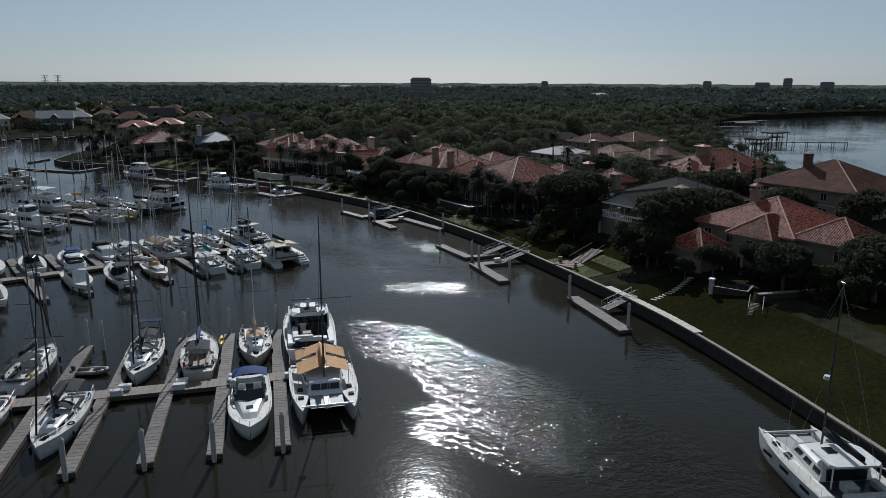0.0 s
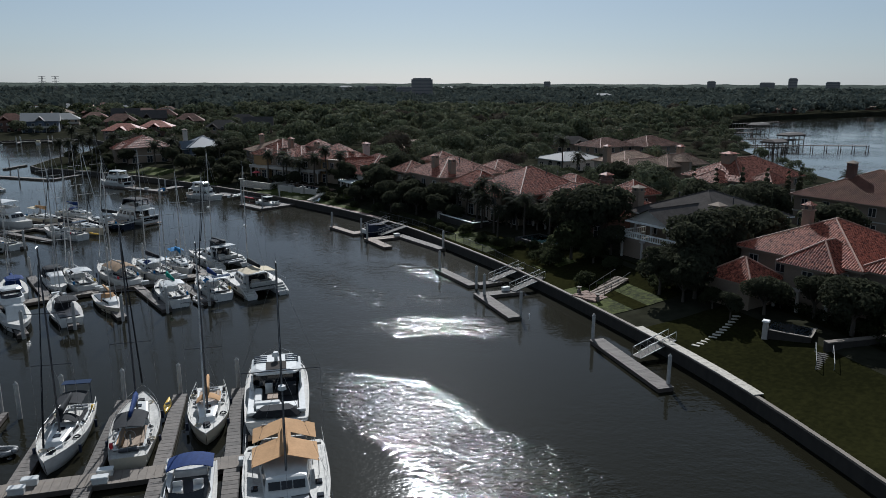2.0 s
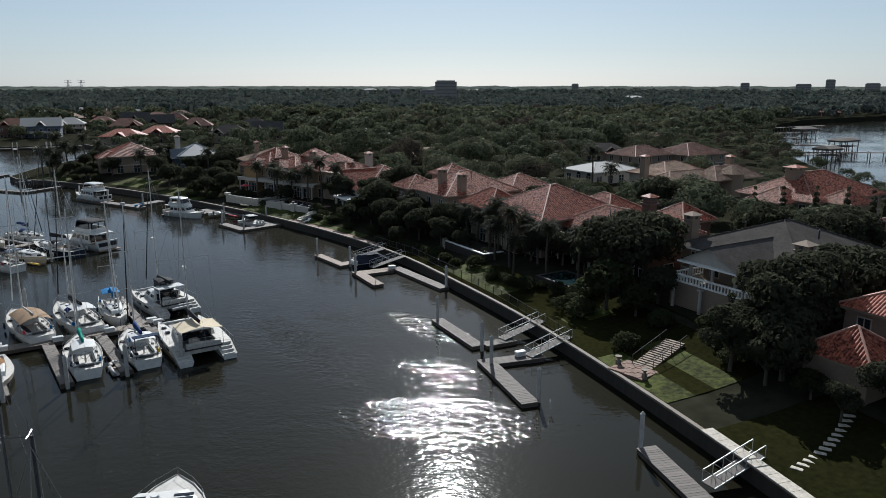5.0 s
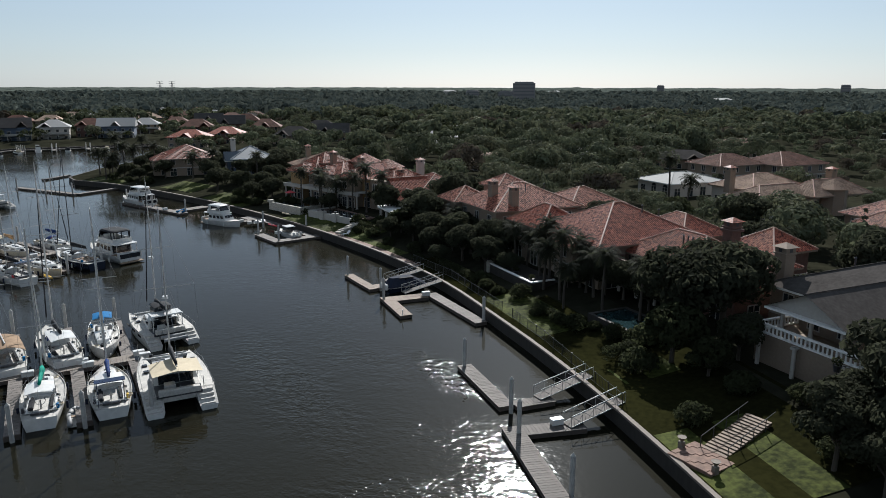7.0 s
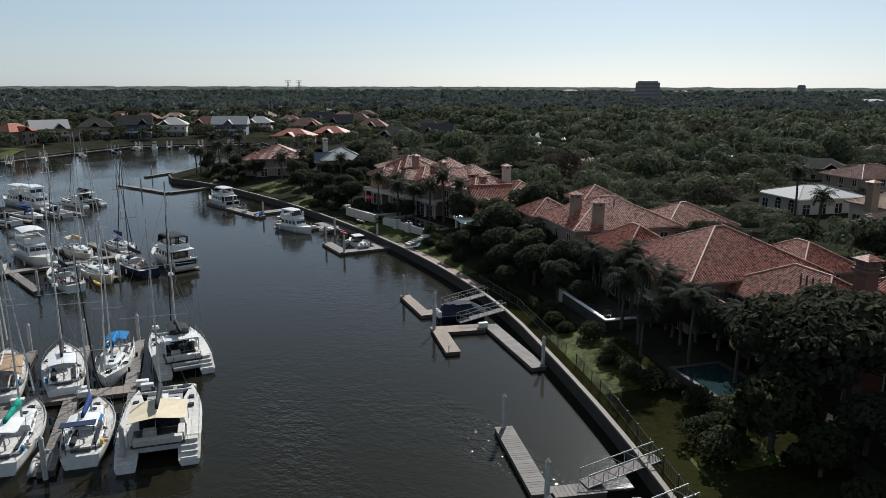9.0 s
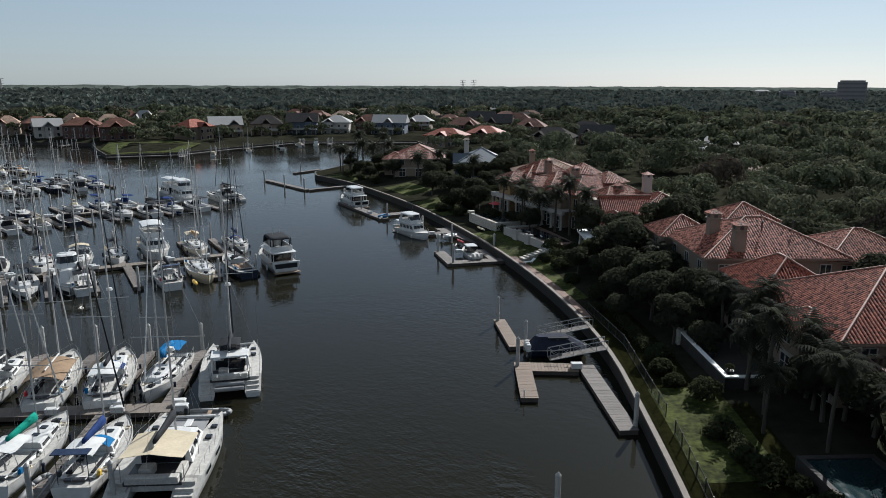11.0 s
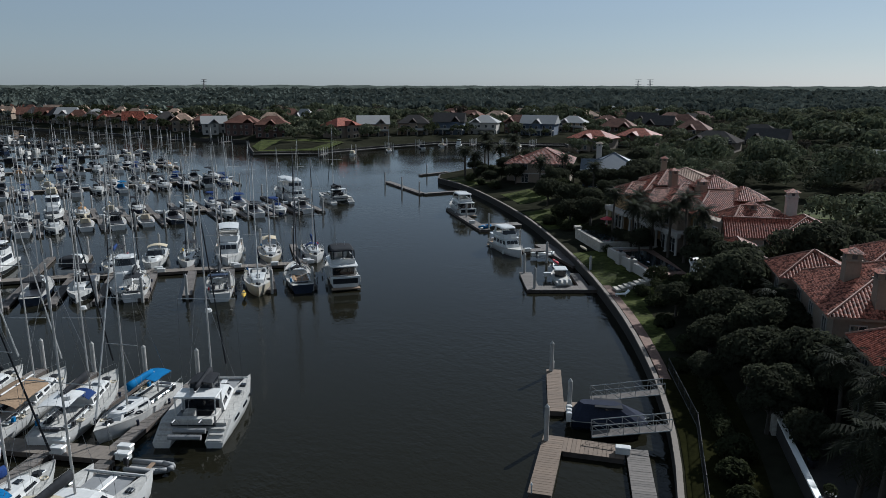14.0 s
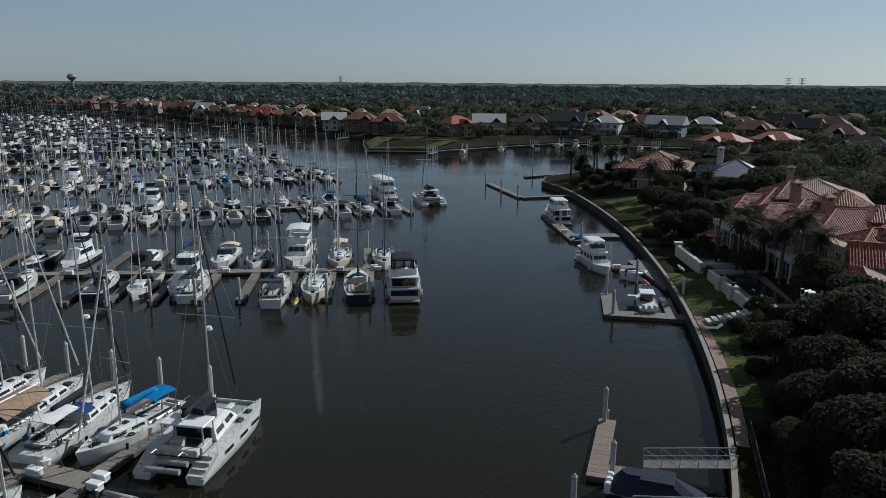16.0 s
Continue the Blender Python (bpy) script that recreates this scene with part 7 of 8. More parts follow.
for x, y, hd, w, d, ev, rg, wl, rf, tl, dk, gb in [
        (-26, 442, 10, 15, 11, 9, 13, STUCCO, SHINGLE, 0, True, ""), (-9, 450, 5, 15, 11, 9.5, 14, SIDING, SHINGLE, 0, True, "x"), (8, 458, 0, 14, 12, 9, 12.5, WHITEWALL, METALROOF, 0, True, ""), (24, 470, -3, 13, 10, 9, 12.5, BRICK, BROWNTILE, 0, False, ""),
        (37, 455, -8, 17, 11, 9, 13, SIDING, METALROOF, 0, True, "x"), (52, 488, -8, 14, 11, 8, 11.5, STUCCO, METALROOF, 0, True, ""), (70, 508, -10, 13, 10, 8, 11, STUCCO, BROWNTILE, 0, False, ""), (90, 522, -12, 16, 11, 8, 12.5, BRICK, SHINGLE, 0, False, "x"), (112, 515, -14, 15, 11, 8, 12, BRICK, BROWNTILE, 0, False, ""),
        (-44, 430, 20, 15, 12, 9, 13, STUCCO, METALROOF, 0, True, "x"), (-54, 412, 60, 14, 11, 9, 12.5, STUCCO, CLAY, 0, False, ""), (-90, 412, 20, 15, 12, 9, 13, BRICK, BROWNTILE, 0, False, ""), (-112, 424, 15, 16, 12, 9, 12.5, BRICK, BROWNTILE, 0, False, ""),
        (76, 452, -10, 16, 12, 8, 12, BRICK, BROWNTILE, 0, False, ""), (96, 468, -10, 14, 11, 8.5, 13, BRICK, SHINGLE, 0, False, "x"), (110, 440, -16, 15, 12, 8, 12, STUCCO, BROWNTILE, 0, False, ""), (112, 380, -20, 18, 13, 7, 11, STUCCO, SHINGLE, 0, False, ""), (134, 392, -22, 14, 11, 7, 11.5, BRICK, SHINGLE, 0, False, "x"),
        (84, 398, -20, 15, 12, 7.5, 10.5, BRICK, CLAY, 0, False, ""), (66, 380, -22, 16, 12, 7.5, 10.5, STUCCO, CLAY, 0, False, ""), (136, 424, -20, 17, 12, 7.5, 11.5, STUCCO, SHINGLE, 0, False, ""), (192, 462, -25, 16, 11, 6.5, 9.5, STUCCO, BUFF, 0, False, ""), (174, 356, -25, 17, 10, 6.2, 8.8, WHITEWALL, METALROOF, 0, False, ""),
        (152, 328, -22, 16, 11, 6.4, 9, SIDING, METALROOF, 0, False, ""), (206, 476, -28, 15, 11, 7, 10.5, STUCCO, BUFF, 0, False, ""), (197, 392, -30, 16, 10, 6.5, 9, WHITEWALL, METALROOF, 0, False, ""), (206, 230, -40, 17, 10, 6.4, 9, STUCCO, SHINGLE, 0, False, ""), (146, 250, -25, 13, 9, 6, 8.6, STUCCO, BUFF, 0, False, ""),
        (196, 266, -40, 15, 10, 6, 8.5, WHITEWALL, METALROOF, 0, False, ""), (254, 252, -48, 16, 11, 7, 10, STUCCO, BROWNTILE, 0, False, ""), (240, 330, -40, 16, 11, 7, 10, BRICK, SHINGLE, 0, False, ""), (300, 300, -50, 16, 11, 7, 10, STUCCO, BROWNTILE, 0, False, "")]:
    far_house(x, y, hd, w, d, ev, rg, wl, rf, tl, dk, gb)
# rows of houses across the water to the north-west
roofs = [(STUCCO, METALROOF), (STUCCO, BUFF), (BRICK, BUFF), (BRICK, BROWNTILE), (STUCCO, SHINGLE), (STUCCO, BROWNTILE), (BRICK, BROWNTILE), (WHITEWALL, METALROOF), (BRICK, SHINGLE), (SIDING, BUFF)]
line = [(-128, 430), (-224, 463), (-390, 534), (-520, 566)]
pts = refine(line, 14)
for row, off in enumerate((0, 34, 68)):
    for i, p in enumerate(pts[:-1]):
        if rng.random() < 0.12:
            continue
        wl, rf = (STUCCO, CLAY) if row == 0 and i in (4, 5, 7) else rng.choice(roofs)
        far_house(p[0] + off * 0.4 + rng.uniform(-3, 3), p[1] + off + rng.uniform(-3, 3), 22 + rng.uniform(-14, 14), rng.uniform(9.5, 12.5), rng.uniform(9, 11), rng.uniform(7.5, 9.5), rng.uniform(11, 13.5), wl, rf, 0, row == 0 and rng.random() < 0.2, "x" if rng.random() < 0.25 else "", row == 0)

for i in range(26):
    a = radians(rng.uniform(20, 66))
    r = rng.uniform(450, 1000)
    wl, rf = rng.choice(roofs)
    x, y = r * math.sin(a), r * math.cos(a) + 80
    if 280 < x and y < 400:
        continue
    far_house(x, y, rng.uniform(-40, 40), 16, 11, 6.5, 9.5, wl, rf, 0, windows=False)
for i in range(24):
    wl, rf = rng.choice(roofs)
    far_house(rng.uniform(-40, 130), rng.uniform(540, 700), rng.uniform(-30, 30), 15, 11, 8, 11.5, wl, rf, 0, windows=False)
for x, y, turn, w in ((700, 711, -45, 26), (722, 1545, -25, 30), (860, 1330, -33, 26)):
    far_house(x, y, turn, w, 15, 13 if y < 1000 else 17, 15.5 if y < 1000 else 20, WHITEWALL, METALROOF, 0, windows=False)
# houses beyond the lake
for x, y in ((560, 410), (620, 405), (690, 430), (770, 410), (520, 470), (840, 380)):
    wl, rf = rng.choice(roofs)
    far_house(x, y, -60, 22, 14, 6.5, 10, wl, rf, 0, windows=False)


# ---- lake piers ----
def lake_pier(x0, y0, x1, y1, shelter=None):
    t = thing("lake_pier", "dark timber pier on the lake with boat shelters", "pier", None, "lake piers")
    a, b = Vector((x0, y0, 0)), Vector((x1, y1, 0))
    d = (b - a).normalized()
    q = Vector((-d.y, d.x, 0))
    s = Shape().loft([[(p + r * 1.2).to_tuple()[:2] + (z,) for p, r in ((a, -q), (b, -q), (b, q), (a, q))] for z in (1.9, 2.2)], cap=True)
    part("walkway", s, TIMBER, t)
    n = int((b - a).length / 6)
    po = []
    for i in range(n + 1):
        p = a.lerp(b, i / n)
        for r in (-1.1, 1.1):
            po.append(Shape().tube((p.x + q.x * r, p.y + q.y * r, -1), (p.x + q.x * r, p.y + q.y * r, 2.6), 0.18, sides=5))
    bits("post", po, TIMBER, t)
    
    for k, w in shelter or ():
        p = a.lerp(b, k)
        hs = []
        for sx in (-1, -0.33, 0.33, 1):
            for sy in (-1, 1):
                hs.append(Shape().tube((p.x + sx * w / 2, p.y + sy * 3, -1), (p.x + sx * w / 2, p.y + sy * 3, 4.4), 0.22, sides=5))
        bits("shelter_post", hs, TIMBER, t)
        ring = [(-w / 2 - 0.6, -3.6), (w / 2 + 0.6, -3.6), (w / 2 + 0.6, 3.6), (-w / 2 - 0.6, 3.6)]
        part("shelter_roof", Shape().loft([[(p.x + u, p.y + v, 3.9) for u, v in ring], [(p.x + u, p.y + v, 4.6) for u, v in ring], [(p.x + u * 0.8, p.y + v * 0.3, 5.6) for u, v in ring]], cap=True), TIMBER, t)
        part("shelter_deck", Shape().box(p.x - w / 2, p.x + w / 2, p.y - 3, p.y + 3, 1.7, 2.0), TIMBER, t)


def shore_pier(x, y, heading, length):
    t = thing("shore_pier", "narrow pale pier with tall posts on the far shore", "pier", spot(x, y, heading), "far piers")
    part("walkway", Shape().box(0, length, -0.8, 0.8, 0.5, 0.8), PLANK, t)
    bits("post", [Shape().tube((k, s, -1), (k, s, 3.4), 0.16, 0.16, 5) for k in (0.3, length / 2, length - 0.3) for s in (-0.9, 0.9)], PILE, t)


for x, y, a, n in ((-40, 357, -80, 9), (-33, 371, -70, 10), (-24, 389, -60, 9), (-14, 404, -60, 9), (-4, 416, -75, 10), (10, 419, -88, 9), (24, 419, -90, 8), (38, 421, -95, 8), (-110, 406, -95, 9), (-140, 413, -110, 9), (-170, 423, -110, 9), (-200, 432, -110, 10)):
    shore_pier(x, y, a, n)
shore_walk = Shape()
sw = inland(REST[4:9], -3.0)
shore_walk.loft([[(*p, 0.5), (*p, 0.8), (*q, 0.8), (*q, 0.5)] for p, q in zip(sw, inland(sw, 1.4))], cap=True)
tagged(part("boardwalk", shore_walk, PLANK), "pale boardwalk along the far seawall", "boardwalk", "boardwalks")
for x, y, a, i in ((-30, 362, 100, 7), (-20, 379, 110, 3), (-10, 396, 118, 6), (-4, 408, 118, 7), (4, 412, 95, 9), (16, 411, 90, 6), (32, 412, 86, 7)):
    copy_thing(PLAIN[i], spot(x, y, a) @ Matrix.Scale(0.75, 4))
lake_pier(284, 214, 310, 203, [(0.12, 5), (0.8, 8.5)])
lake_pier(292, 226, 348, 187)
lake_pier(322, 249, 354, 226, [(0.95, 13)])
lake_pier(362, 279, 381, 269)
lake_pier(392, 302, 418, 289, [(0.97, 13)])
lake_pier(446, 330, 500, 330)

# ---- trees ----
def leaf_cloud(seed, lobes, count, size, squash=0.8, loose=0.42):
    """Leaf clumps as small bent quads over several lobes: (x, y, z, r)."""
    g = np.random.default_rng(seed)
    total = sum(l[3] ** 2 for l in lobes)
    vs, fs = [], []
    for cx, cy, cz, r in lobes:
        n = max(4, int(count * r * r / total))
        d = g.normal(size=(n, 3))
        d /= np.linalg.norm(d, axis=1)[:, None]
        d[:, 2] = np.abs(d[:, 2]) * np.where(g.random(n) < 0.75, 1, -1)
        rad = r * (0.72 + 0.36 * g.random(n) ** 0.7)
        c = d * rad[:, None] * [1, 1, squash] + [cx, cy, cz]
        nrm = d + loose * g.normal(size=(n, 3))
        nrm /= np.linalg.norm(nrm, axis=1)[:, None]
        t1 = np.cross(nrm, g.normal(size=(n, 3)))
        t1 /= np.linalg.norm(t1, axis=1)[:, None]
        t2 = np.cross(nrm, t1)
        s = size * (0.6 + 0.8 * g.random((n, 1)))
        k = 0.45 + 0.3 * g.random((n, 1))
        quad = np.stack([c - t1 * s, c - t2 * s * k + nrm * s * 0.18, c + t1 * s, c + t2 * s * k + nrm * s * 0.18], 1)
        base = sum(len(v) for v in vs)
        vs.append(quad.reshape(-1, 3))
        fs.append(base + np.arange(n * 4).reshape(n, 4))
    return np.concatenate(vs), np.concatenate(fs)


def mesh_from(name, v, f, mat):
    me = bpy.data.meshes.new(name)
    me.from_pydata(v.tolist(), [], f.tolist())
    me.materials.append(mat)
    return me


def oak_lobes(g, r, h, n=9):
    out = [(0, 0, h * 0.68, r * 0.62)]
    for i in range(n):
        a = 6.283 * i / n + g.uniform(-0.4, 0.4)
        k = g.uniform(0.35, 0.72)
        out.append((r * k * math.cos(a), r * k * math.sin(a), h * g.uniform(0.45, 0.85), r * g.uniform(0.28, 0.46)))
    return out


def oak(seed, r, h, mat, count=2600, size=0.3):
    g = random.Random(seed)
    t = thing("tree", "dark leafy oak tree in a waterfront garden", "tree", None, "garden trees")
    s = Shape().tube((0, 0, -0.4), (0.1, 0.05, h * 0.32), r * 0.075, r * 0.055, 8)
    for i in range(6):
        a = 1.05 * i + g.uniform(-0.3, 0.3)
        m = Vector((r * 0.3 * math.cos(a), r * 0.3 * math.sin(a), h * 0.5))
        s.tube((0.1, 0.05, h * 0.3), m, r * 0.04, r * 0.026, 6).tube(m, (r * 0.62 * math.cos(a + 0.2), r * 0.62 * math.sin(a + 0.2), h * g.uniform(0.58, 0.78)), r * 0.026, r * 0.008, 5)
    part("trunk", s, BARK, t)
    v, f = leaf_cloud(seed, oak_lobes(g, r, h), count, size)
    part("crown", mesh_from("crown", v, f, mat), mat, t)
    return t


OAKS = [oak(3, 4.6, 8.2, LEAF, 3400), oak(7, 5.4, 9.6, LEAF, 4200, 0.32), oak(12, 3.4, 5.8, LEAF2, 2200, 0.26), oak(19, 4.2, 9.4, LEAF, 3200)]


def palm(seed, h, fronds=24, reach=2.6):
    g = random.Random(seed)
    t = thing("palm_tree", "tall palm tree with drooping fronds", "palm tree", None, "palms")
    s = Shape()
    pts = [Vector((0.25 * math.sin(u * 2.2 + seed), 0.2 * u * u, h * u)) for u in [i / 6 for i in range(7)]]
    for i, (a, b) in enumerate(zip(pts, pts[1:])):
        s.tube(a, b, 0.24 - 0.015 * i, 0.225 - 0.015 * i, 7)
    part("trunk", s, BARK, t)
    c = Shape()
    top = pts[-1]
    for i in range(fronds):
        az = 2.399 * i + g.uniform(-0.2, 0.2)
        up = 1.25 - 1.75 * i / fronds + g.uniform(-0.12, 0.12)
        spine = []
        p = top.copy()
        el = up
        for k in range(6):
            spine.append(p.copy())
            p = p + Vector((math.cos(az) * math.cos(el), math.sin(az) * math.cos(el), math.sin(el))) * reach / 5
            el -= 0.28
        side = Vector((-math.sin(az), math.cos(az), 0))
        for k in range(5):
            a, b = spine[k], spine[k + 1]
            w = reach * 0.24 * (1 - 0.12 * k) if k else reach * 0.1
            for q in (-1, 1):
                for j in (0.0, 0.5):
                    m0, m1 = a.lerp(b, j), a.lerp(b, j + 0.42)
                    tipp = m1 + side * q * w * 1.6 + Vector((0, 0, -w * 0.75)) + (b - a) * 0.5
                    c.face([m0, m1, tipp])
    part("crown", c, PALM, t)
    for _ in range(1):
        d = Shape()
        for i in range(10):
            az = 0.63 * i
            d.face([top + Vector((0, 0, -0.1)), top + Vector((0.9 * math.cos(az), 0.9 * math.sin(az), -1.2)), top + Vector((0.9 * math.cos(az + 0.4), 0.9 * math.sin(az + 0.4), -1.3))])
        part("dead_fronds", d, BARK, t)
    return t


PALMS = [palm(1, 7.5, 30), palm(4, 9.5, 32, 2.5), palm(8, 6.0, 28, 2.9)]


def shrub(seed, r):
    t = thing("shrub", "rounded dark green garden shrub", "shrub", None, "garden shrubs")
    g = random.Random(seed)
    st = Shape()
    for i in range(5):
        a = 1.26 * i
        st.tube((0, 0, -0.2), (r * 0.5 * math.cos(a), r * 0.5 * math.sin(a), r * 0.7), 0.06, 0.03, 5)
    part("stem", st, BARK, t)
    v, f = leaf_cloud(seed, [(0, 0, r * 0.6, r * 0.7)] + [(r * 0.5 * math.cos(a), r * 0.5 * math.sin(a), r * g.uniform(0.35, 0.8), r * 0.45) for a in (0.4, 1.7, 2.9, 4.1, 5.4)], 900, 0.16)
    part("crown", mesh_from("crown", v, f, LEAF2), LEAF2, t)
    return t


SHRUBS = [shrub(31, 1.3), shrub(32, 1.7)]


def cypress(seed):
    t = thing("cypress", "narrow dark cypress tree beside the villa", "cypress", None, "cypresses")
    part("trunk", Shape().tube((0, 0, -0.3), (0, 0, 5), 0.16, 0.05, 6), BARK, t)
    v, f = leaf_cloud(seed, [(0, 0, 1.2 + 0.9 * i, 0.85 - 0.095 * i) for i in range(8)], 1100, 0.22, 1.2)
    part("crown", mesh_from("crown", v, f, LEAF), LEAF, t)
    return t


CYPRESS = [cypress(41)]


def plant(bases, places):
    used = []
    for i, (x, y, k) in enumerate(places):
        b = bases[i % len(bases)]
        m = pose(x, y, lift(x, y) - 0.1, 0, 0, rng.uniform(0, 360)) @ Matrix.Scale(k, 4)
        if b in used:
            o = copy_thing(b, m)
            o.scale = (k, k, k)
        else:
            used.append(b)
            b.matrix_basis = m


plant(OAKS, [(82.4, 71.5, 0.6), (85.8, 76.4, 0.62), (82.6, 67.2, 0.5), (81.0, 63.5, 0.4), (90.5, 98.6, 1.25), (95.5, 99.5, 1.1), (86.0, 96.5, 1.1), (87, 151, 0.73), (86, 157, 0.73), (87.5, 164, 0.86), (84.5, 168.5, 0.82), (89, 170.5, 0.82), (86, 145, 0.73), (84, 161, 0.46), (93, 177, 0.95), (88, 138, 0.56), (83.5, 152, 0.59), (91, 74.5, 1.1), (95, 75, 1.1), (86.5, 73, 1), (84, 71, 0.8), (88.5, 77.5, 0.55), (86.5, 92, 0.7), (82.5, 75.5, 0.7), (91, 92.8, 0.6), (103, 76, 1), (108, 100, 0.9), (120, 100, 1), (122, 118, 0.9), (120, 90, 1), (112, 72, 1.1), (118, 60, 1.1), (124, 75, 1), (90, 142, 0.69), (88.5, 147, 0.77), (86, 137, 0.6), (82.5, 146, 0.4), (81.5, 166, 0.46), (82, 173, 0.53), (86, 179, 0.8), (88, 133, 0.43), (112, 142, 0.8), (121, 138, 1), (104, 168, 0.9), (112, 166, 0.9), (98, 174, 1), (110, 176, 1), (104, 178, 0.9), (88, 200, 0.6),
             (86, 52, 0.7), (87.5, 47.5, 0.75), (88, 57.5, 0.6), (84.5, 61.5, 0.6), (91, 43, 0.9), (86.5, 43, 0.7), (97, 41, 1), (66, 222, 0.6), (65, 234, 0.6), (63, 248, 0.75), (68, 250, 0.68), (61, 260, 0.68), (49, 270, 0.6), (44, 278, 0.6), (38, 280, 0.52), (34, 290, 0.52), (70, 218, 0.6), (74, 224, 0.68), (73, 232, 0.68), (76, 240, 0.68), (80, 256, 0.9), (86, 252, 0.9), (64, 268, 0.6), (43, 288, 0.6), (50, 300, 0.68), (60, 304, 0.68), (70, 300, 0.68), (70, 228, 0.68), (60, 240, 0.68), (66, 243, 0.68), (60, 254, 0.68), (42, 272, 0.52), (72, 252, 0.68), (40, 284, 0.6), (46, 294, 0.6), (55, 298, 0.68), (78, 250, 0.8), (76, 222, 0.52), (130, 130, 1), (132, 104, 0.9), (128, 92, 1), (134, 150, 1), (80, 288, 0.9), (66, 294, 0.68), (91.5, 119, 0.5), (91, 122.5, 0.45), (90.6, 139.5, 0.6), (90.5, 146, 0.6), (89.8, 153.5, 0.6), (89.6, 161, 0.6), (93.6, 104.5, 0.55), (93.4, 109, 0.5), (93.6, 114, 0.55), (88.4, 62, 0.5), (89.4, 55.5, 0.6), (75.5, 200.5, 0.4), (78.2, 195.5, 0.45), (72.8, 207.5, 0.4), (86.4, 186, 0.5), (88.2, 191.5, 0.55)])
plant(PALMS, [(92, 121, 0.85), (91.2, 127.4, 0.85), (92.8, 116.5, 0.8), (90.4, 136, 0.8), (90.0, 106.5, 0.75), (93.6, 110.5, 0.8), (77, 198.6, 0.95), (74.2, 204.2, 0.9), (88.6, 124.5, 0.95), (90.6, 129, 0.9), (88.0, 119.5, 0.9), (91, 117, 0.9), (86.6, 116.5, 0.7), (89.5, 112.5, 0.75), (92, 134.5, 0.8), (82.5, 192, 1.0), (84.2, 188.5, 1.0), (80, 197, 1.0), (78.2, 203.5, 1.0), (85.8, 183, 0.9), (35, 286, 1.0), (38, 290, 1.1), (33, 282, 0.9), (41, 296, 1.1), (31, 290, 1.0), (36, 298, 1.1), (56, 262, 1.1), (62, 264, 1.0), (47, 282, 0.9), (90, 157, 0.8), (89, 168, 0.8), (151, 172, 1.1), (153.5, 168, 1.0), (98, 218, 0.8), (70, 236, 0.9), (174, 100, 1.0), (168, 98, 0.9), (44, 302, 1.0), (52, 288, 1.0)])
plant(SHRUBS, [(62, 222, 1.3), (64, 226, 1.5), (68, 222, 1.4), (44, 266, 1.2), (39, 274, 1.2), (35, 280, 1.2), (66, 216, 1.3), (84, 100.5, 0.9), (86, 101.4, 1.0), (88.4, 100.8, 0.8), (83, 117, 0.9), (84.5, 124, 1.0), (82.6, 130, 1.1), (83.2, 133, 1.0), (82.8, 127, 0.9), (82.4, 97, 1.3), (85.5, 79.0, 0.8), (88.5, 83, 1.0), (86.5, 88, 1.3), (84, 76.5, 0.9), (88, 54, 1.1), (90, 51, 1.2), (92, 46, 1.4), (79.5, 170, 0.9), (78, 175, 1.0), (80, 181, 1.1), (74, 207, 1.0), (72, 211, 1.0), (83.5, 113, 1.0), (84.2, 110.5, 0.9), (80.5, 150, 0.9), (82, 155, 1.0), (80, 163, 1.0), (79.5, 86.5, 1.0), (84, 100.4, 0.9), (85.6, 105, 0.9), (85.4, 108.5, 0.8), (86.4, 102.6, 0.9)])
plant(CYPRESS, [(136, 108, 1.25), (139, 104, 1.3), (142, 100.5, 1.3), (147, 99, 1.2), (149.5, 98, 1.3), (134, 112, 1.2)])


# ---- woodland ----
def inside(x, y, poly):
    hit = False
    for (x0, y0), (x1, y1) in zip(poly, poly[1:] + poly[:1]):
        if (y0 > y) != (y1 > y) and x < x0 + (y - y0) * (x1 - x0) / (y1 - y0):
            hit = not hit
    return hit


LANDPOLY = inland(SHORE, 12) + [(-4700, 700), (-4700, 4700), (4700, 4700), (4700, -2900), (-60, -2900)]
FARSHORE = REST[4:]


def near_shore(x, y, k):
    p = Vector((x, y))
    for a, b in zip(FARSHORE, FARSHORE[1:]):
        a, b = Vector(a), Vector(b)
        u = min(1, max(0, (p - a).dot(b - a) / (b - a).length_squared))
        if (p - a - (b - a) * u).length < k:
            return True
    return False


OPEN = [(116, 240, 8), (124, 251, 7), (112, 233, 5), (119, 322, 7), (82, 344, 7)]


def scatter(r0, r1, step, a0, a1, seed):
    g = random.Random(seed)
    out = []
    n = int(2 * r1 / step)
    for i in range(n):
        for j in range(n):
            x, y = -r1 + i * step + g.uniform(-0.45, 0.45) * step + 60, -r1 + j * step + g.uniform(-0.45, 0.45) * step + 80
            d = math.hypot(x - 60, y - 80)
            if not r0 <= d < r1 or not a0 <= math.degrees(math.atan2(x - 60, y - 80)) <= a1:
                continue
            if any((x - p) ** 2 + (y - q) ** 2 < (k + 1.5) ** 2 for p, q, k in FOOT + OPEN):
                continue
            if d > 220 and y < 640 and (near_shore(x, y, 13) or near_shore(x, y, 46) and g.random() < 0.12):
                continue
            if -60 < x < 160 and 300 < y < 545 and g.random() < 0.2:
                continue
            if not inside(x, y, LANDPOLY) or inside(x, y, LAKE):
                continue
            out.append((x, y))
    return out


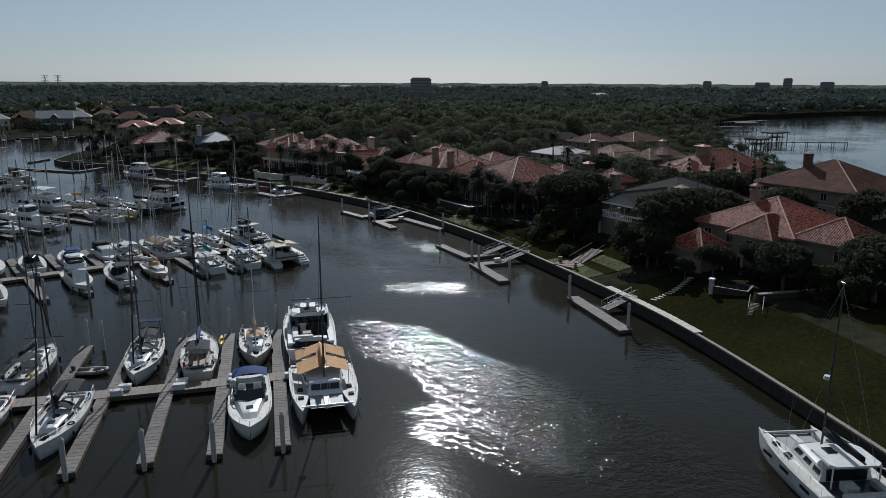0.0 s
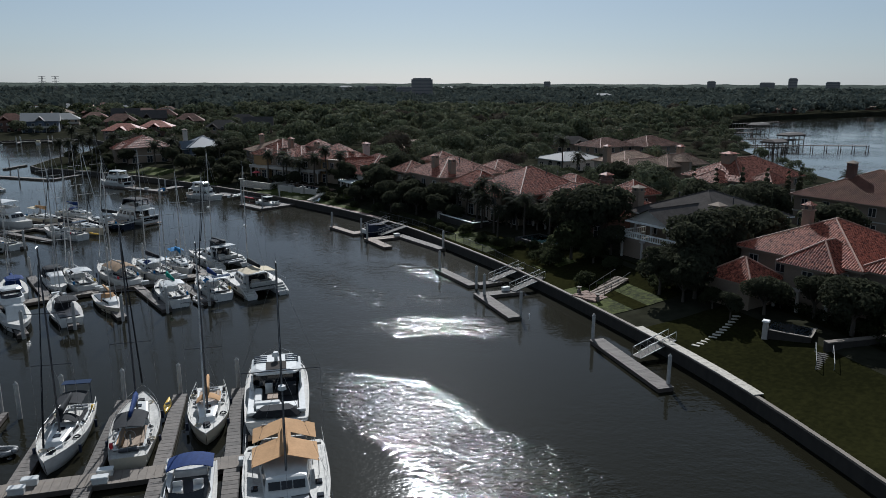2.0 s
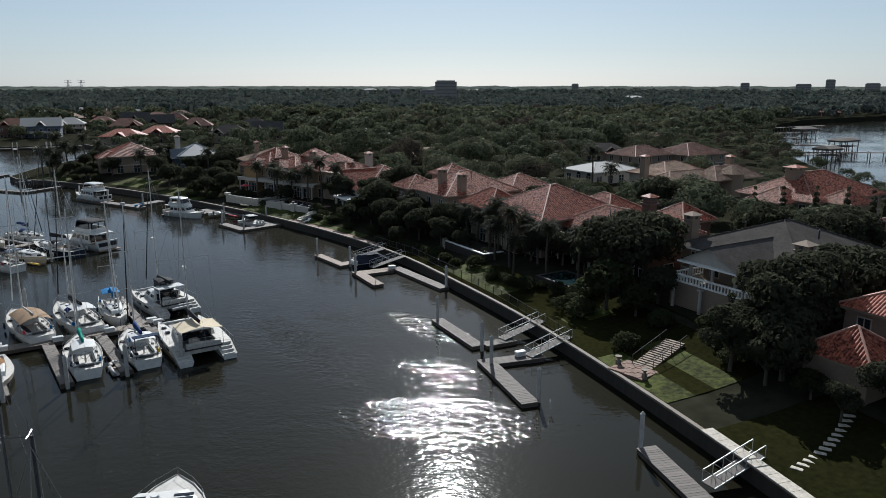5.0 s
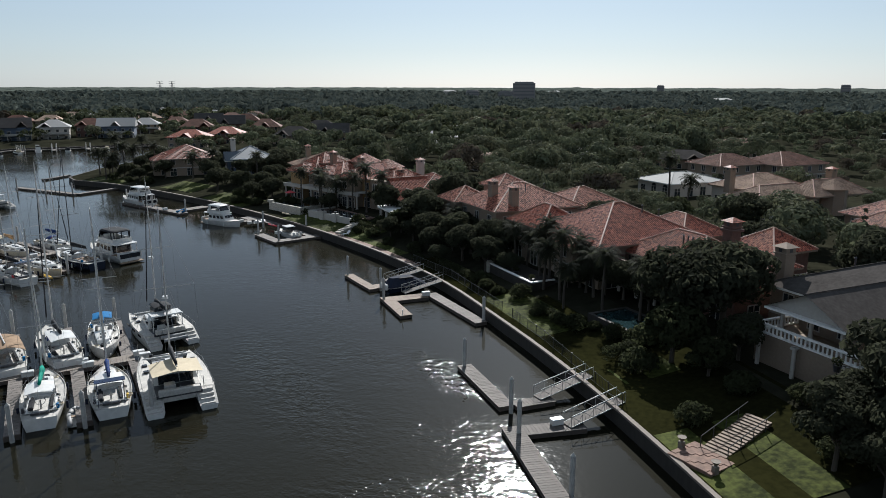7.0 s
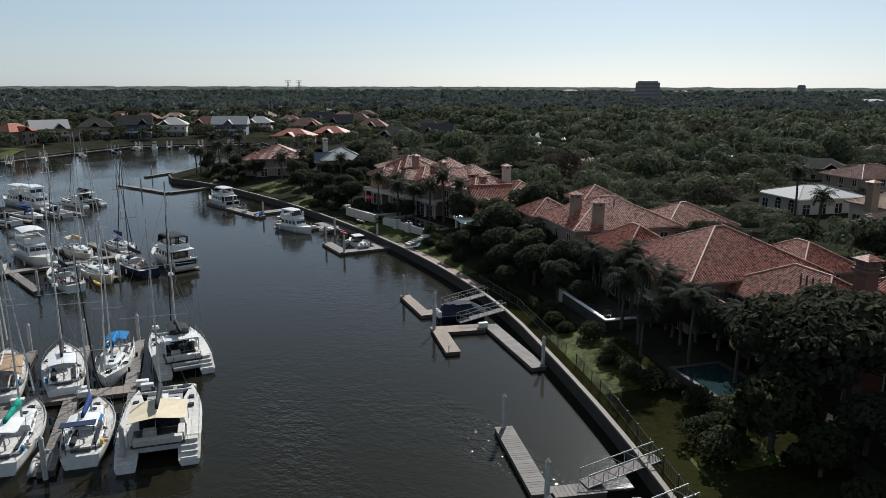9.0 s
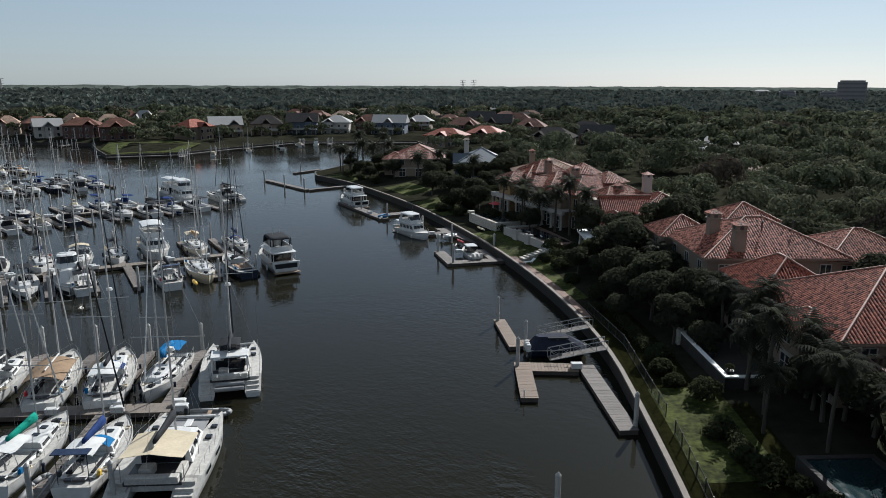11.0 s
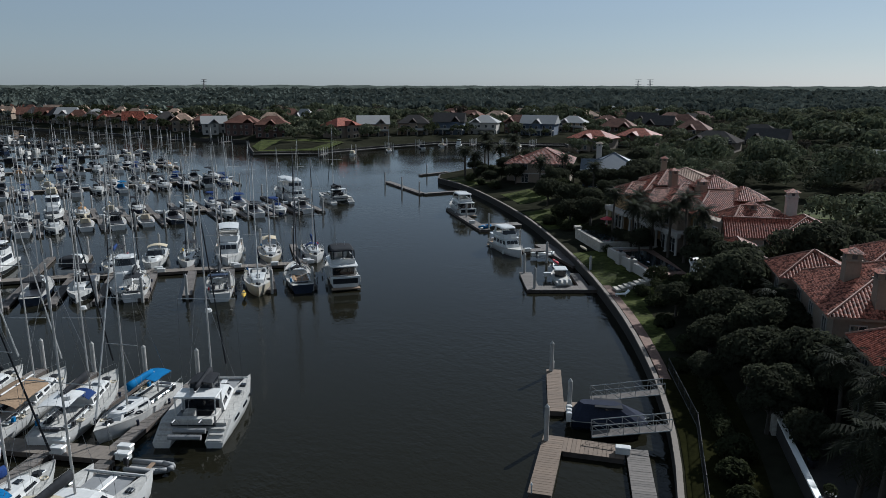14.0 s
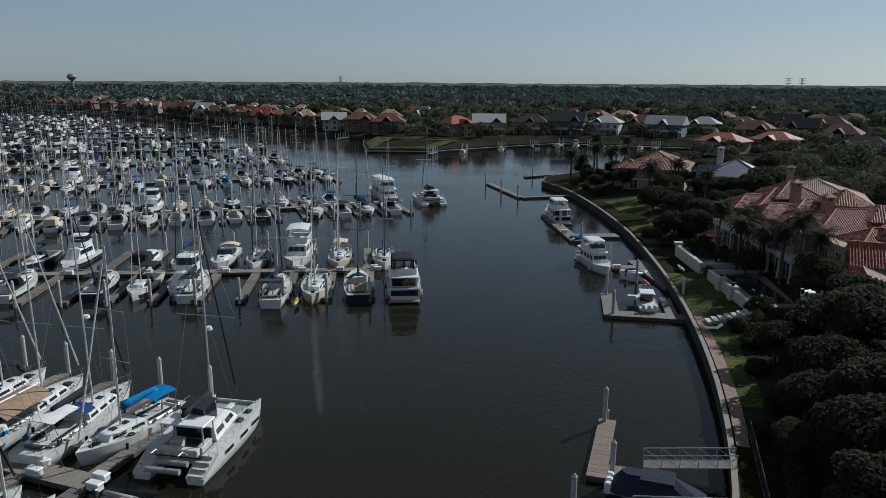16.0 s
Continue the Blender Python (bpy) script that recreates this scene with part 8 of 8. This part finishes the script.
def woodland(name, spots, protos, seed, lo=0.75, hi=1.25, leaf=WOOD, look_of="dense dark green woodland of oaks and pines"):
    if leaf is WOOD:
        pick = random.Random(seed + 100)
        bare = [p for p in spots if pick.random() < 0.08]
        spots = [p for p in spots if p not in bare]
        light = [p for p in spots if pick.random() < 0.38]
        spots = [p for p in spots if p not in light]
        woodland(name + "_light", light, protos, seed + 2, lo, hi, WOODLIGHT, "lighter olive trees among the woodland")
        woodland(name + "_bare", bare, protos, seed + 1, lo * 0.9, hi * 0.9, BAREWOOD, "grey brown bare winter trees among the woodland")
    g = np.random.default_rng(seed)
    vs, fs, base = [], [], 0
    for x, y in spots:
        v, f = protos[g.integers(len(protos))]
        a, k = g.random() * 6.283, lo + (hi - lo) * g.random()
        if -60 < x < 160 and 300 < y < 545:
            k *= 0.6
        elif y < 640 and near_shore(x, y, 46):
            k *= 0.68
        if 104 < x < 235 and 88 < y < 215:
            k *= 0.78
        if any((x - p) ** 2 + (y - q) ** 2 < 52 ** 2 for p, q in LAKE[:5]):
            k *= 0.55
        c, s = math.cos(a) * k, math.sin(a) * k
        w = np.empty_like(v)
        w[:, 0], w[:, 1], w[:, 2] = x + c * v[:, 0] - s * v[:, 1], y + s * v[:, 0] + c * v[:, 1], LAND + v[:, 2] * k * (0.85 + 0.3 * g.random())
        vs.append(w), fs.append(f + base)
        base += len(v)
    if vs:
        tagged(part(name, mesh_from(name, np.concatenate(vs), np.concatenate(fs), leaf), leaf), look_of, "woodland", kind="stuff")


def proto(seed, r, h, count, size, n=6):
    return leaf_cloud(seed, oak_lobes(random.Random(seed), r, h, n), count, size, 0.8, 0.16)


near = [p for p in scatter(60, 260, 9.6, -60, 100, 5) if p[0] > 104 or p[1] > 300 or (p[0] > 96 and p[1] > 200) or (p[0] > 84 and p[1] > 246)]
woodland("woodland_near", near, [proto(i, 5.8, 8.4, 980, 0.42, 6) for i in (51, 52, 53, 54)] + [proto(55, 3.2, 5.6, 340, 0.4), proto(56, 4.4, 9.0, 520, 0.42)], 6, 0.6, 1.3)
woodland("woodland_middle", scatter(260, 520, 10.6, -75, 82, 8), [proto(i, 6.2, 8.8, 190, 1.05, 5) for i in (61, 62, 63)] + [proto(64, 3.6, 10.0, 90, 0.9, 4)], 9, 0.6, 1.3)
yards = []
pick = random.Random(77)
for x, y, heading, w, d in FAR:
    if y < 300 or math.hypot(x, y) > 640:
        continue
    m = spot(x, y, heading)
    for k in range(7):
        side = pick.choice((-1, 1, 1))
        p = m @ Vector((pick.uniform(-0.75, 0.75) * w, side * (d / 2 + (3.5 if side > 0 else 6.0) + pick.uniform(0, 3)), 0))
        if inside(p.x, p.y, inland(SHORE, 5) + LANDPOLY[-5:]) and not any((p.x - q[0]) ** 2 + (p.y - q[1]) ** 2 < (min(q[3], q[4]) / 2 + 1.5) ** 2 for q in FAR):
            yards.append((p.x, p.y))
woodland("yard_trees", yards, [proto(i, 3.6, 7.4, 130, 0.6, 5) for i in (91, 92, 93)], 94, 0.8, 1.5, LEAF2, "dark garden trees between the far houses")
# far trees wear the colour that has the haze mixed in
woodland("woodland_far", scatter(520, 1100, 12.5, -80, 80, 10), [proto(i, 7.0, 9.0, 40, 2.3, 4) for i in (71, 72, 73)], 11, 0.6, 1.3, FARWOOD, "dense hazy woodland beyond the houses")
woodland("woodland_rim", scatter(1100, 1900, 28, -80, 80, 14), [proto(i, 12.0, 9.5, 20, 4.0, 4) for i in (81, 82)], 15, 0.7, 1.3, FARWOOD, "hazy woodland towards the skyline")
# beyond, the unbroken canopy out to the skyline
canopy = Shape()
rad = [1850 * (4500 / 1850) ** (i / 46) for i in range(47)]
rows = []
for r in rad:
    row = []
    for j in range(231):
        a = radians(-86 + 172 * j / 230)
        x, y = 60 + r * math.sin(a), 80 + r * math.cos(a)
        z = 9.5 + 6.5 * (r - 1080) / 3420 + 4 * noise.noise((x * 0.006, y * 0.006, 0)) + 4.0 * noise.noise((x * 0.03, y * 0.03, 3)) + rng.uniform(-3.5, 2.5)
        row.append((x, y, max(4, z)))
    rows.append(row)
for r0, r1 in zip(rows, rows[1:]):
    for j in range(230):
        canopy.face([r0[j], r0[j + 1], r1[j + 1], r1[j]])
canopy.loft([[(p[0], p[1], 2) for p in rows[0]], rows[0]], closed=False)
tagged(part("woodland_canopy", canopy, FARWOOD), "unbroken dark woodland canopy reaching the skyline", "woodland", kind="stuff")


# ---- skyline ----
def far_building(label, x, y, heading, w, d, h, floors=8):
    t = thing("tower_block", label, "building", spot(x, y, heading), "skyline buildings")
    part("wall", Shape().box(-w / 2, w / 2, -d / 2, d / 2, 0, h).box(-w / 2 + 2, w / 2 - 2, -d / 2 + 2, d / 2 - 2, h, h + 1.6), HAZEWALL, t)
    for i in range(floors):
        part("window_band", Shape().box(-w / 2 + 1, w / 2 - 1, -d / 2 - 0.15, -d / 2, h * (i + 0.35) / floors, h * (i + 0.75) / floors), FARGLASS, t)


far_building("wide grey mid-rise block above the trees", 495, 827, -31, 27, 14, 32.5)
for x, y, w, d, h, lab in [(1690, 1070, 30, 20, 41, "dark slab tower on the skyline"), (1580, 1220, 30, 20, 33, "pale block on the skyline"), (1300, 1524, 26, 16, 31, "pale block on the skyline"), (1660, 1118, 50, 20, 30, "low block on the skyline"), (1735, 996, 45, 20, 32, "low block on the skyline"), (540, 1060, 30, 16, 22, "low dark block on the skyline"), (590, 1040, 40, 16, 21, "low dark block on the skyline"), (1850, 900, 30, 16, 32, "low block on the skyline")]:
    far_building(lab, x, y, math.degrees(-math.atan2(x, y)), w * 0.68, d, h * 0.95, 6)
w = thing("water_tower", "pale water tower above the woods", "water tower", spot(-1074, 1053))
part("bowl", Shape().tube((0, 0, 26), (0, 0, 32), 5, 9, 12).tube((0, 0, 32), (0, 0, 37), 9, 5, 12), HAZEWALL, w)
part("stem", Shape().tube((0, 0, 0), (0, 0, 26), 3, 3, 8), HAZEWALL, w)


def pylon(x, y, h):
    t = thing("power_pylon", "lattice power pylon above the woods", "pylon", spot(x, y), "pylons")
    s = Shape()
    for sx in (-1, 1):
        for sy in (-1, 1):
            s.tube((sx * 3, sy * 3, 0), (sx * 0.6, sy * 0.6, h), 0.35, sides=4)
    for k in range(6):
        z, r = h * k / 6, 3 - 2.4 * k / 6
        s.tube((-r, -r, z), (r, -r, z + h / 6), 0.2, sides=3).tube((r, -r, z), (-r, -r, z + h / 6), 0.2, sides=3)
    part("lattice", s, HAZEWALL, t)
    for z in (0.75, 0.88, 0.99):
        part("arm", Shape().tube((-6, 0, h * z), (6, 0, h * z), 0.3, sides=4), HAZEWALL, t)


pylon(118, 1572, 37), pylon(140, 1572, 37), pylon(-698, 1363, 36)

# ---- garden details ----
def urn(x, y):
    t = thing("garden_urn", "stone urn on a short pedestal beside the patio", "urn", spot(x, y, 0, lift(x, y)), "garden urns")
    part("pedestal", Shape().box(-0.22, 0.22, -0.22, 0.22, -0.3, 0.7, 0.05), CONCRETE, t)
    part("bowl", Shape().loft([[(r * math.cos(a), r * math.sin(a), z) for a in [0.785 * i for i in range(8)]] for r, z in ((0.12, 0.7), (0.15, 0.8), (0.34, 1.0), (0.38, 1.08), (0.3, 1.06))], cap=True), CONCRETE, t)


urn(76.0, 83.8), urn(75.6, 79.8)
patio = thing("patio", "small brick patio at the top of the seawall", "patio", spot(76.2, 81.8, 10, 1.5))
for i in range(8):
    for j in range(9):
        part("paver", Shape().box(-1.6 + 0.42 * i, -1.2 + 0.42 * i, -2.0 + 0.44 * j, -1.58 + 0.44 * j, -0.1, 0.16 + 0.012 * ((i * 7 + j * 3) % 4)), PAVER, patio)


def garden_stair(x, y, heading, n, rise):
    t = thing("garden_stair", "garden stair of timber treads with side rails", "stair", spot(x, y, heading, lift(x, y) + 0.05), "garden stairs")
    for i in range(n):
        part("tread", Shape().box(0.42 * i, 0.42 * i + 0.36, -1.1, 1.1, rise * i - 0.2, rise * i + 0.08), WARM_PLANK, t)
    for s in (-1.2, 1.2):
        r = Shape().tube((0, s, 0.95), (0.42 * n, s, rise * n + 0.95), 0.04, sides=5)
        for k in range(0, n + 1, 4):
            r.tube((0.42 * k, s, rise * k - 0.2), (0.42 * k, s, rise * k + 0.95), 0.04, sides=5)
        part("handrail", r, FENCE, t)


spa = thing("spa_terrace", "small raised garden pool with a white pillar and coping", "terrace", spot(81.6, 56.2, -68, lift(81.6, 56.2)))
part("wall", Shape().box(-2.2, 2.2, -1.9, 1.7, -0.6, 0.62), BULK, spa)
part("coping", Shape().box(-2.3, 2.3, -2.0, -1.75, 0.62, 0.7).box(2.1, 2.3, -1.75, 1.8, 0.62, 0.7), CONCRETE, spa)
part("pool_water", Shape().box(-2.1, 1.9, -1.6, 1.6, 0.62, 0.66), GLASS, spa)
part("pillar", Shape().box(-2.6, -2.05, -2.1, -1.55, -0.6, 1.5, 0.05), WHITEWALL, spa)
part("pillar_cap", Shape().box(-2.7, -1.95, -2.2, -1.45, 1.5, 1.68, 0.05), TRIM, spa)
ret = thing("garden_wall", "dark stone retaining wall above the sloping lawn", "wall", None)
for xa, ya, xb, yb in ((79.7, 51.3, 84.6, 49.7), (84.6, 49.7, 90.4, 48.0)):
    n = Vector((xb - xa, yb - ya, 0)).normalized()
    q = Vector((-n.y, n.x, 0)) * 0.25
    w0, w1 = Vector((xa, ya, 0)), Vector((xb, yb, 0))
    part("wall_run", Shape().loft([[(p + r).to_tuple()[:2] + (z,) for p, r in ((w0, -q), (w1, -q), (w1, q), (w0, q))] for z in (1.6, 3.9)], cap=True), BULK, ret)
    part("coping", Shape().loft([[(p + r * 1.3).to_tuple()[:2] + (z,) for p, r in ((w0, -q), (w1, -q), (w1, q), (w0, q))] for z in (3.9, 4.02)], cap=True), CONCRETE, ret)
steps = thing("garden_steps", "short run of pale steps with two handrails in the lawn", "stair", spot(76.2, 49.2, 32, lift(76.2, 49.2)))
for i in range(9):
    part("tread", Shape().box(0.42 * i, 0.42 * i + 0.34, -0.7, 0.7, -0.3, 0.05 + 0.06 * i), BULK, steps)
for side in (-0.8, 0.8):
    part("handrail", Shape().tube((0, side, 0.9), (4.0, side, 1.45), 0.04, sides=5).tube((0, side, -0.2), (0, side, 0.9), 0.04, sides=5).tube((4.0, side, 0), (4.0, side, 1.45), 0.04, sides=5), RAIL, steps)
garden_stair(77.6, 82.0, 12, 15, 0.08)
stones = [(72.9 + 0.78 * i, 61.8 + 0.012 * i * i) for i in range(13)]
for i, (x, y) in enumerate(stones):
    s = Shape().box(-0.22, 0.22, -0.45, 0.45, -0.1, 0.1, 0.03)
    tagged(part("stepping_stone", s, STONE, None, at=spot(x, y, 18 + 2 * i, lift(x, y) + 0.02)), "pale stepping stone set in the lawn", "stepping stone", "stepping stones")


def fence(points, name_label, h=1.3):
    t = thing("garden_fence", name_label, "fence", None, "garden fences")
    pts = refine(points, 2.2)
    for p in pts:
        z = lift(*p)
        part("post", Shape().box(p[0] - 0.035, p[0] + 0.035, p[1] - 0.035, p[1] + 0.035, z - 0.2, z + h), FENCE, t)
    for a, b in zip(pts, pts[1:]):
        za, zb = lift(*a), lift(*b)
        r = Shape()
        for k in (0.15, h - 0.1):
            r.tube((*a, za + k), (*b, zb + k), 0.03, sides=4)
        for i in range(1, 9):
            u = i / 9
            x, y, z = a[0] + (b[0] - a[0]) * u, a[1] + (b[1] - a[1]) * u, za + (zb - za) * u
            r.tube((x, y, z + 0.15), (x, y, z + h - 0.1), 0.016, sides=3)
        part("fence_panel", r, FENCE, t)


fence([(76.7, 92.1), (78.2, 102.4), (79.2, 109.2), (80.0, 118)], "black metal fence along the garden edge")
fence([(80.2, 121), (81.0, 138), (79.6, 150)], "black metal fence along the garden edge")


def lounge(x, y, heading):
    t = thing("sun_lounger", "pale sun lounger on the grass", "sun lounger", spot(x, y, heading, lift(x, y) + 0.05), "sun loungers")
    part("seat", Shape().box(-0.9, 0.4, -0.33, 0.33, 0.28, 0.36, 0.02), TRIM, t)
    part("backrest", Shape().loft([[(0.4, -0.33, 0.3), (0.4, 0.33, 0.3), (0.4, 0.33, 0.37), (0.4, -0.33, 0.37)], [(0.95, -0.33, 0.75), (0.95, 0.33, 0.75), (0.9, 0.33, 0.81), (0.9, -0.33, 0.81)]], cap=True), TRIM, t)
    for px in (-0.8, 0.3):
        for py in (-0.28, 0.28):
            part("leg", Shape().box(px - 0.03, px + 0.03, py - 0.03, py + 0.03, 0, 0.3), TRIM, t)


for x, y, a in ((75.5, 174.5, 20), (78.5, 188, 24), (79.5, 185.5, 24), (70.5, 205, 20)):
    lounge(x, y, a)


def hedge(x, y, heading, length, h=1.2, w=1.2):
    v, f = leaf_cloud(int(x * 7 + y), [(-length / 2 + i * 0.8, 0, h * 0.5, w * 0.62) for i in range(int(length / 0.8) + 1)], int(140 * length), 0.15, h / w)
    ob = part("hedge", mesh_from("hedge", v, f, LEAF2), LEAF2, None, at=spot(x, y, heading, lift(x, y)))
    tagged(ob, "clipped dark green hedge in the garden", "hedge", "hedges")


hedge(84.8, 101.0, 8, 7), hedge(83.6, 113.5, 88, 9), hedge(86.5, 50.5, 70, 9, 1.4, 1.6), hedge(88.5, 59.5, 80, 7), hedge(72.0, 201, -66, 8), hedge(79.8, 178, 100, 7), hedge(70, 212.5, 112, 6), hedge(82.6, 141, 92, 10), hedge(64.5, 219, 112, 8)


def planter_pot(x, y, z):
    t = thing("planter", "dark planter pot with a small shrub", "planter", spot(x, y, 0, z), "planters")
    part("pot", Shape().tube((0, 0, 0), (0, 0, 0.6), 0.25, 0.38, 9), ENGINE, t)
    v, f = leaf_cloud(int(x * 3 + y), [(0, 0, 0.9, 0.42)], 120, 0.12)
    part("plant", mesh_from("plant", v, f, LEAF2), LEAF2, t)


for x, y, z in ((87.5, 135, 3.0), (87.5, 126, 3.0), (87.6, 130.5, 3.0), (90.5, 82, 6.2), (90.5, 91, 6.2)):
    planter_pot(x, y, z)

# small lamps on the dock edges and gear on the floats
for x, y in ((77.9, 121.8), (68.9, 126.9), (65.0, 81.0), (68.6, 150.2)):
    t = thing("dock_light", "small white dock light on a short post", "dock light", spot(x, y, 0, 0.46), "dock lights")
    part("post", Shape().tube((0, 0, 0), (0, 0, 0.7), 0.05, sides=6), GEL, t)
    part("lamp_head", Shape().tube((0, 0, 0.7), (0, 0, 0.85), 0.11, 0.05, 8), GEL, t)
for x, y, a in ((75.2, 134.2, 0), (64.8, 186, 14), (61.5, 198.8, 28), (60.0, 201.6, 28), (46, 224.5, 28), (70.4, 93.0, -4)):
    dock_box(x, y, a)
kayak("red kayak lying on the cluttered dock", 65.4, 194.6, 112, 0.5, RED)
kayak("pale kayak lying on the grass by the wall", 69.5, 200.0, 112, 1.8, SAND)
